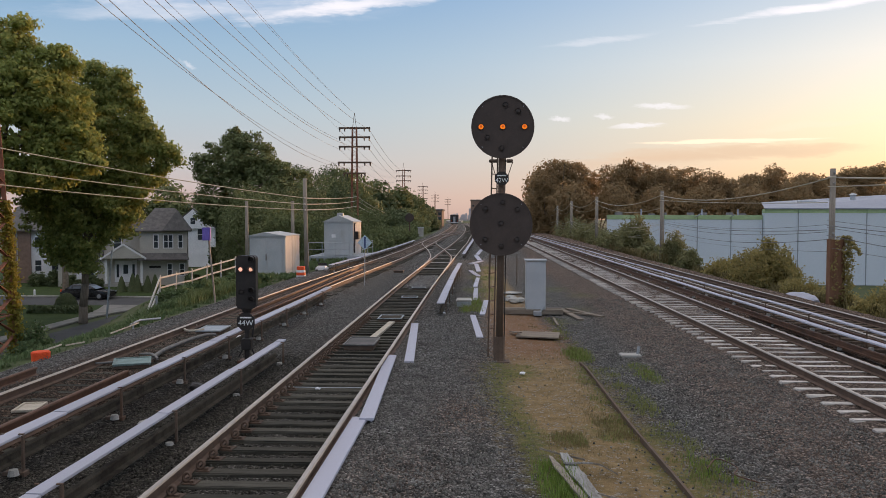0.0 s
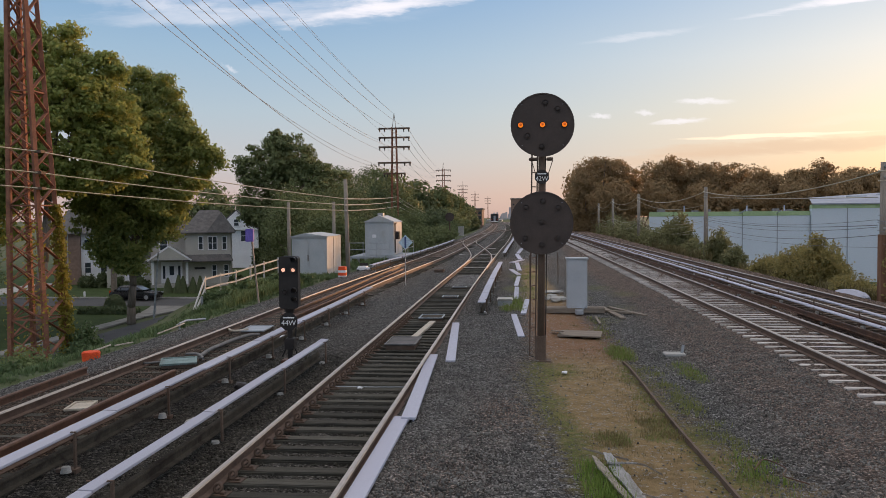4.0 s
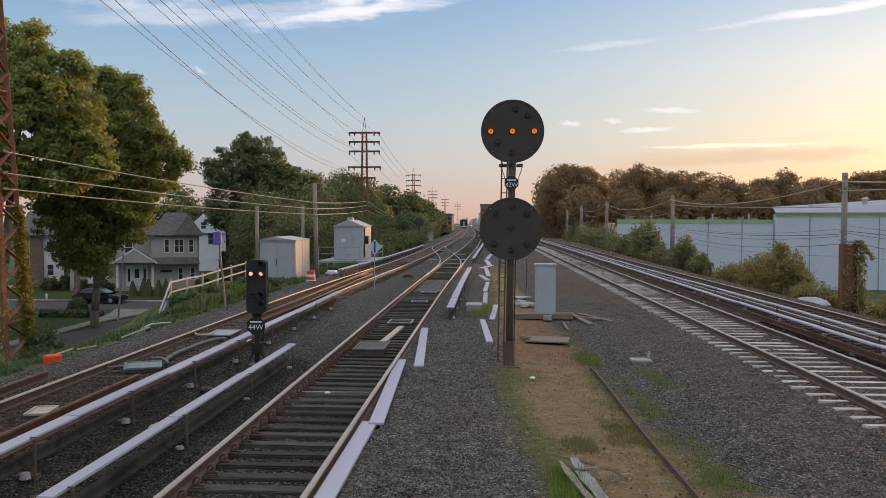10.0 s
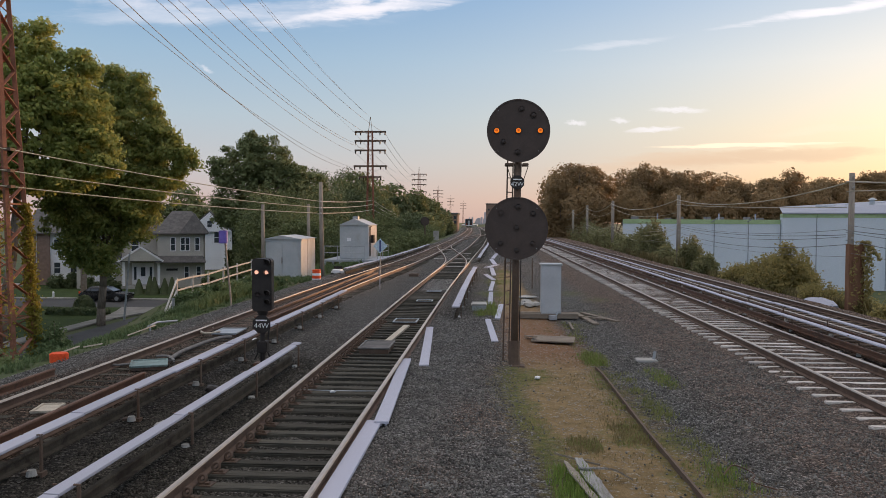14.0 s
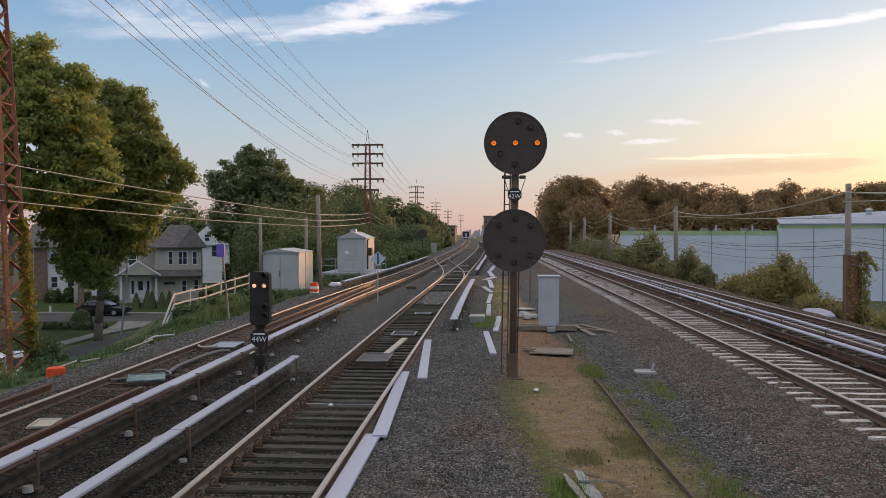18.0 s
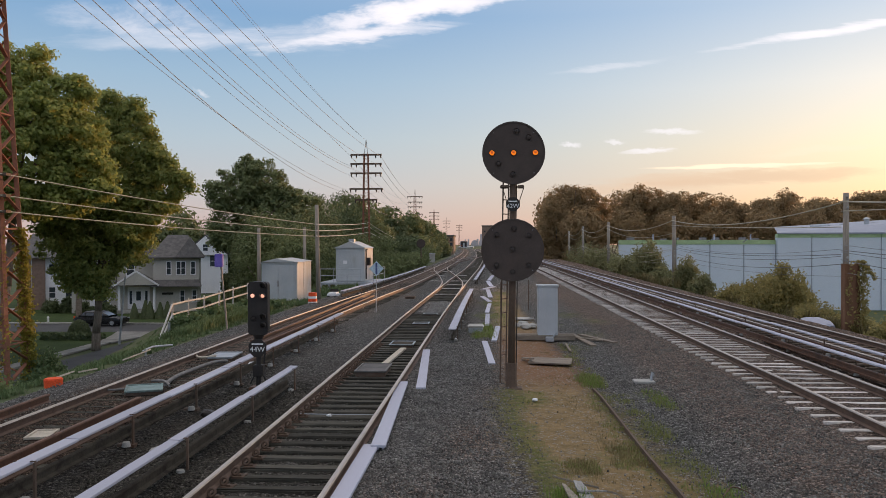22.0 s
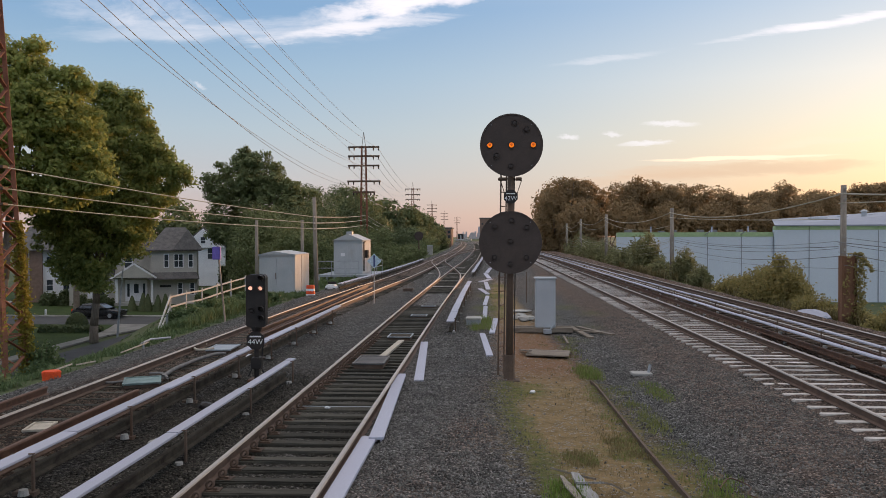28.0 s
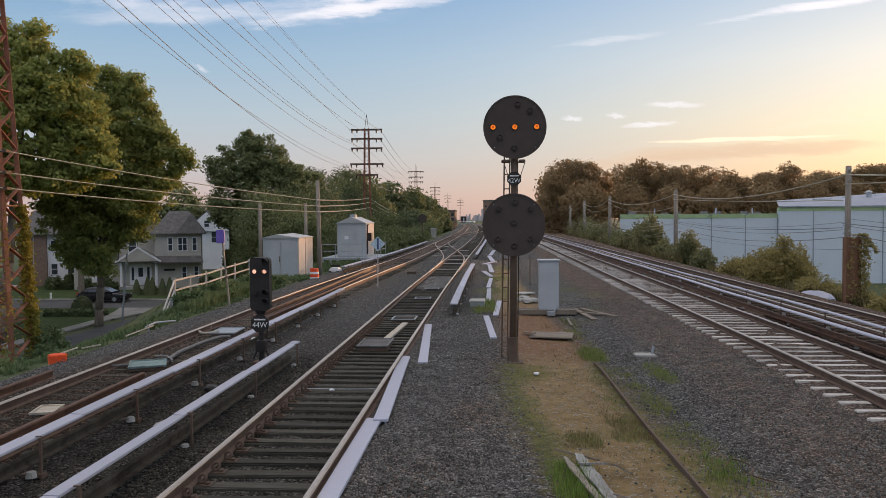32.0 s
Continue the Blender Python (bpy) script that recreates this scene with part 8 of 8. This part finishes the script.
def warehouse():
    th = thing("warehouse", 17.5, 110.0, EAST_Z, "long pale metal warehouse with a green band and low roof", "warehouse")
    z1 = 3.4 - EAST_Z
    step = 4.5
    # lower hall in panels, each its own sheet
    n = 0
    x = 0.0
    while x < 20.9 - 0.1:
        e = min(x + step if n else 3.2, 20.9)
        part("wall_panel", boxed(x + 0.03, 0.0, 0.0, e - 0.03, 0.3, z1 - 0.6, 0.01), M["warehouse"], th)
        part("green_panel", boxed(x + 0.03, -0.04, z1 - 0.6, e - 0.03, 0.3, z1, 0.01), M["green_band"], th, "green parapet panel")
        part("seam", boxed(e - 0.08, -0.07, 0.0, e + 0.02, -0.005, z1 - 0.61), M["dark_seam"], th)
        x = e
        n += 1
    part("hall", skew_block(((0.0, 0.32), (20.9, 0.32), (32.0, 32.0), (5.9, 32.0)), 0.0, z1 - 0.1), M["warehouse"], th)
    zt = 4.2 - EAST_Z
    x = 20.9
    while x < 75:
        e = x + step
        part("wall_panel", boxed(x + 0.03, -0.6, 0.0, e - 0.03, 0.3, zt - 0.5, 0.01), M["warehouse"], th)
        part("green_panel", boxed(x + 0.03, -0.64, zt - 0.5, e - 0.03, 0.3, zt, 0.01), M["green_band"], th, "pale green eaves strip")
        part("seam", boxed(e - 0.08, -0.67, 0.0, e + 0.02, -0.605, zt - 0.51), M["dark_seam"], th)
        x = e
    bm = bmesh.new()
    v = [bm.verts.new(c) for c in ((20.8, -0.8, zt), (76, -0.8, zt), (76, 14, zt + 4.4), (25.5, 14, zt + 1.2), (20.8, -0.8, zt + 0.15), (76, -0.8, zt + 0.3))]
    bm.faces.new((v[4], v[5], v[2], v[3]))
    bm.faces.new((v[0], v[1], v[5], v[4]))
    part("roof", bm, M["metal_roof"], th, "grey low-pitched metal roof")
    part("hall", skew_block(((20.9, 0.32), (75.5, 0.32), (86.0, 32.0), (32.3, 32.0)), 0.0, zt - 0.2), M["warehouse"], th)
    for x0, x1, y, dz in ((28.5, 31.0, 7.0, 0.85), (33.0, 34.2, 8.0, 1.05), (37.8, 41.0, 9.0, 1.35), (44.0, 50.0, 9.0, 1.7)):
        part("roof_light", boxed(x0, y, zt + dz - 0.5, x1, y + 1.0, zt + dz + 0.45, 0.04), M["grey_paint"], th)
    r = random.Random(6)
    for k, x in enumerate((2.2, 6.8, 8.6, 12.2, 14.0, 17.6, 19.3)):
        w, h = r.uniform(0.4, 1.0), r.uniform(0.15, 0.45)
        part("roof_unit", boxed(x - w / 2, 3.0, z1 - 0.2, x + w / 2, 4.5, z1 + h, 0.05), M["hose"], th)
    for x in (13.3, 5.0, 18.2):
        part("vent_pipe", bars([((x, 2.0, z1 - 0.2), (x, 2.0, z1 + 0.8))], 0.10, None, 8), M["metal_roof"], th)
    part("roof_vent", bars([((35.5, 6.0, zt + 0.8), (35.5, 6.0, zt + 2.1))], 0.35, None, 12), M["grey_paint"], th)
    part("vent_cap", bars([((35.5, 6.0, zt + 2.1), (35.5, 6.0, zt + 2.4))], 0.6, 0.1, 12), M["grey_paint"], th)
    for x in (11.8, 16.5):
        part("wall_lamp", bars([((x, -0.1, z1 - 0.3), (x + 0.4, -0.9, z1 + 0.1))], 0.07, None, 6), M["galv"], th)


warehouse()


def rusty_post():
    """The broad rusty column, overgrown, below the nearest pole on the far bank."""
    x, y = 14.62, 33.42
    g = float(terrain(x, y))
    th = thing("rusty_column", x, y, g, "broad rusty steel column wrapped in creeper", "column")
    part("column", boxed(-0.22, -0.15, -0.2, 0.26, 0.15, 2.86, 0.02), M["column_rust_flare"], th)
    part("flange", boxed(-0.28, -0.18, -0.2, -0.22, 0.18, 2.88), M["column_rust_flare"], th)
    part("flange", boxed(0.26, -0.18, -0.2, 0.32, 0.18, 2.88), M["column_rust_flare"], th)
    rng = np.random.RandomState(99)
    n = 1300
    z = 3.0 * rng.uniform(0, 1, n) ** 1.3
    strand = rng.choice(5, n, p=(0.3, 0.25, 0.2, 0.15, 0.1))
    side = np.array([0.38, 0.46, 0.30, -0.10, 0.55])[strand] + 0.05 * np.sin(z * 3.0 + strand * 2.0)
    c = np.stack([side + rng.normal(0, 0.06, n) * (2.2 - 0.6 * z), -0.22 + rng.normal(0, 0.10, n), z], 1)
    top = rng.uniform(0, 1, 260)
    c = np.concatenate([c, np.stack([0.2 + top * 0.75, -0.1 + rng.normal(0, 0.1, 260), 2.95 - 0.7 * top**2 + rng.normal(0, 0.05, 260)], 1)])
    nr = rng.normal(size=(len(c), 3)) + np.array([0, -0.5, 0.2])
    part("creeper", leaf_mesh("creeper", c, nr / np.linalg.norm(nr, axis=1)[:, None], 0.06, M["leaf_brown_glare"], rng), None, th)


rusty_post()


def rubble_bag():
    th = thing("rubble_heap", 13.35, 33.6, -0.36, "pale wrapped heap lying beside the far track", "heap")
    bm = bmesh.new()
    bmesh.ops.create_icosphere(bm, subdivisions=3, radius=1.0)
    for v in bm.verts:
        k = 1 + 0.16 * noise.noise(v.co * 2.2)
        v.co = Vector((v.co.x * 0.55 * k, v.co.y * 1.2 * k, max(-0.1, v.co.z * 0.30 * k)))
    part("heap", bm, M["cover"], th)


rubble_bag()

# ---- distance ----


def block(x, y, w, d, z0, z1, material, label, rows, cols):
    th = thing("apartment_building", x, y, z0, label, "building", "distant buildings")
    part("wall", boxed(-w / 2, 0, 0, w / 2, d, z1 - z0), M[material], th)
    part("roof", boxed(-w / 2 - 0.4, -0.4, z1 - z0, w / 2 + 0.4, d + 0.4, z1 - z0 + 0.8), M["shingle"], th)
    for i in range(rows):
        for j in range(cols):
            cx = -w / 2 + w * (j + 0.5) / cols
            cz = (z1 - z0) * (0.35 + 0.6 * i / max(1, rows)) + 0.6
            part("window", boxed(cx - 0.8, -0.12, cz, cx + 0.8, -0.02, cz + 1.6), M["glass"], th)


block(-23.4, 452, 5.6, 24, -6, 7.0, "brick", "brown brick block beyond the trees", 3, 2)
block(4.5, 700, 23, 40, -6, 18.0, "brick", "brown brick building beside the far tracks", 3, 5)


def skyline():
    r = random.Random(12)
    for k in range(26):
        x = -70 + k * 5.2 + r.uniform(-2, 2)
        h = 10 + r.uniform(0, 16) + (14 if k in (9, 10, 13) else 0)
        th = thing("tower_block", x, 2200 + r.uniform(0, 120), -6, "hazy distant tower block on the skyline", "building", "skyline")
        part("wall", boxed(-r.uniform(1.6, 3.6), 0, 0, r.uniform(1.6, 3.6), 10, h), M["bank"], th)


skyline()


def far_platform():
    th = thing("station_platform", -17.0, 560, -0.5, "pale low station platform far down the line", "platform")
    part("deck", boxed(-6, 0, 0.0, 5, 40, 1.1), M["concrete"], th)
    part("edge", boxed(-6.1, -0.1, 1.1, 5.1, 40, 1.2), M["white"], th)


far_platform()


def far_signal():
    th = thing("position_light_signal", -10.2, 118.0, -0.2, "distant signal with a dark round disc on a thin post", "railway signal", "signals")
    part("mast", bars([((0, 0, 0), (0, 0, 3.2))], 0.09, None, 10), M["mast"], th)
    part("signal_disc", disc_mesh(0.64, 0.04, 32), M["disc"], th, at=pose(0, -0.1, 3.2))
    th = thing("relay_case", -9.7, 134.0, -0.2, "grey equipment case beside the far track", "cabinet")
    part("case_body", boxed(-0.45, -0.3, 0, 0.45, 0.3, 1.5, 0.02), M["concrete"], th)
    part("roof", boxed(-0.5, -0.35, 1.5, 0.5, 0.35, 1.58), M["grey_paint"], th)
    for x, y in ((0.45, 34.0), (1.75, 36.5)):
        th = thing("marker_post", x, y, -0.05, "thin dark post on the sandy strip", "post", "marker posts")
        part("post", bars([((0, 0, 0), (0, 0, 1.4))], 0.04, 0.04), M["mast"], th)


far_signal()


def train():
    """The rear of a commuter train that draws away along the outer track."""
    th = thing("train", -9.0, 290.0, 0.16, "grey commuter train seen end-on far down the line", "train")
    part("car_body", boxed(-1.58, 0.0, 0.9, 1.58, 26.0, 4.0, 0.18), M["train"], th)
    part("end_face", boxed(-1.45, -0.06, 1.0, 1.45, 0.0, 3.8, 0.02), M["black"], th, "dark end of the car")
    for s in (-1, 1):
        part("end_window", boxed(s * 0.95 - 0.38, -0.1, 2.3, s * 0.95 + 0.38, -0.062, 3.2, 0.02), M["glass"], th)
        part("tail_lamp", boxed(s * 1.15 - 0.14, -0.12, 1.45, s * 1.15 + 0.14, -0.065, 1.7, 0.02), M["orange"], th)
        for y in (3.0, 5.2, 20.5, 22.7):
            part("wheel", bars([((s * 0.68, y, 0.46), (s * 0.80, y, 0.46))], 0.46, None, 16), M["mast"], th)
    part("bumper", boxed(-1.4, -0.2, 0.75, 1.4, 0.0, 1.05, 0.04), M["white"], th, "pale beam")
    part("end_door", boxed(-0.4, -0.1, 1.05, 0.4, -0.062, 3.2, 0.02), M["galv"], th)
    part("underframe", boxed(-1.3, 0.3, 0.5, 1.3, 25.5, 0.9), M["black"], th)
    return th


far_train = train()


# ---- loose stones of the ballast, nearest to the camera ----
def loose_stones(regions, material, label, seed):
    rng = np.random.RandomState(seed)
    base = np.array([[1, 0, 0], [-1, 0, 0], [0, 1, 0], [0, -1, 0], [0, 0, 1], [0, 0, -1]], float)
    tri = np.array([[0, 2, 4], [2, 1, 4], [1, 3, 4], [3, 0, 4], [2, 0, 5], [1, 2, 5], [3, 1, 5], [0, 3, 5]])
    V, F = [], []
    n0 = 0
    for x0, x1, y0, y1, n in regions:
        c = np.stack([rng.uniform(x0, x1, n), y0 + (y1 - y0) * rng.uniform(0, 1, n) ** 1.25, np.zeros(n)], 1)
        c[:, 0] += rng.normal(0, 0.16, n) * (c[:, 0] > -0.9) * (c[:, 0] < 5.0)
        c[:, 2] = bed_height(c[:, 0], c[:, 1]) + rng.uniform(-0.008, 0.012, n)
        s = rng.uniform(0.009, 0.023, n)
        v = base[None] * rng.uniform(0.55, 1.3, (n, 6, 1)) * s[:, None, None]
        a = rng.uniform(0, 2 * math.pi, n)
        b = rng.uniform(-0.8, 0.8, n)
        ca, sa, cb, sb = np.cos(a), np.sin(a), np.cos(b), np.sin(b)
        R = np.stack([np.stack([ca, -sa * cb, sa * sb], 1), np.stack([sa, ca * cb, -ca * sb], 1), np.stack([np.zeros(n), sb, cb], 1)], 1)
        v = np.einsum("nij,nkj->nki", R, v) + c[:, None]
        V.append(v.reshape(-1, 3))
        F.append((tri[None] + 6 * np.arange(n)[:, None, None]).reshape(-1, 3) + n0)
        n0 += 6 * n
    me = fast_mesh("ballast_stones", np.concatenate(V), np.concatenate(F), material)
    tagged(new("ballast_stones", me), label, "ballast", kind="stuff")


loose_stones(((-1.85, 0.25, 5.8, 16, 15000), (0.2, 0.7, 9, 16, 220), (2.2, 2.8, 8, 18, 700), (2.75, 5.6, 6.5, 18, 16000), (-1.8, 0.2, 16, 28, 7000), (2.4, 5.4, 18, 30, 7000), (-10.3, -8.0, 10, 30, 7000), (0.6, 2.2, 6.5, 20, 160)), M["stone"], "loose grey crushed stones of the track ballast", 31)
loose_stones(((-3.1, -1.9, 34.5, 43.0, 1600),), M["pale_stone"], "pale fresh stones between the rails", 33)
loose_stones(((-5.4, -3.5, 6.0, 17, 9000), (-3.4, -1.9, 5.8, 16, 5000), (-7.6, -6.2, 8, 22, 3000)), M["stone_dark"], "oil-darkened crushed stones between the tracks", 32)


def motions():
    """The car that passes on the street below, and the train that draws away."""
    z = STREET_Z + 0.03
    walk(suv, [
        (0.0, pose(-27.3, 172.0, z, 0, 0, 0)),
        (6.0, pose(-27.3, 160.0, z, 0, 0, 0)),
        (11.0, pose(-27.2, 118.0, z, 0, 0, 0)),
        (15.0, pose(-26.6, 75.0, z, 0, 0, -1)),
        (16.5, pose(-26.0, 57.6, z, 0, 0, -2)),
        (17.0, pose(-25.7, 51.6, z, 0, 0, -2)),
        (17.5, pose(-25.4, 45.8, z, 0, 0, -2)),
        (18.0, pose(-25.3, 40.0, z, 0, 0, -1)),
        (20.0, pose(-25.3, 16.0, z, 0, 0, 0)),
        (26.0, pose(-25.3, -50.0, z, 0, 0, 0)),
        (32.0, pose(-25.3, -58.0, z, 0, 0, 0)),
    ])
    rows = []
    for t, y in ((0.0, 300.0), (8.0, 335.0), (16.0, 375.0), (24.0, 415.0), (32.0, 455.0)):
        x0, x1 = curve_through(T1, [y, y + 20])
        rows.append((t, pose(float(x0), y, 0.16, 0, 0, math.degrees(math.atan2(-(x1 - x0), 20)))))
    walk(far_train, rows)


motions()
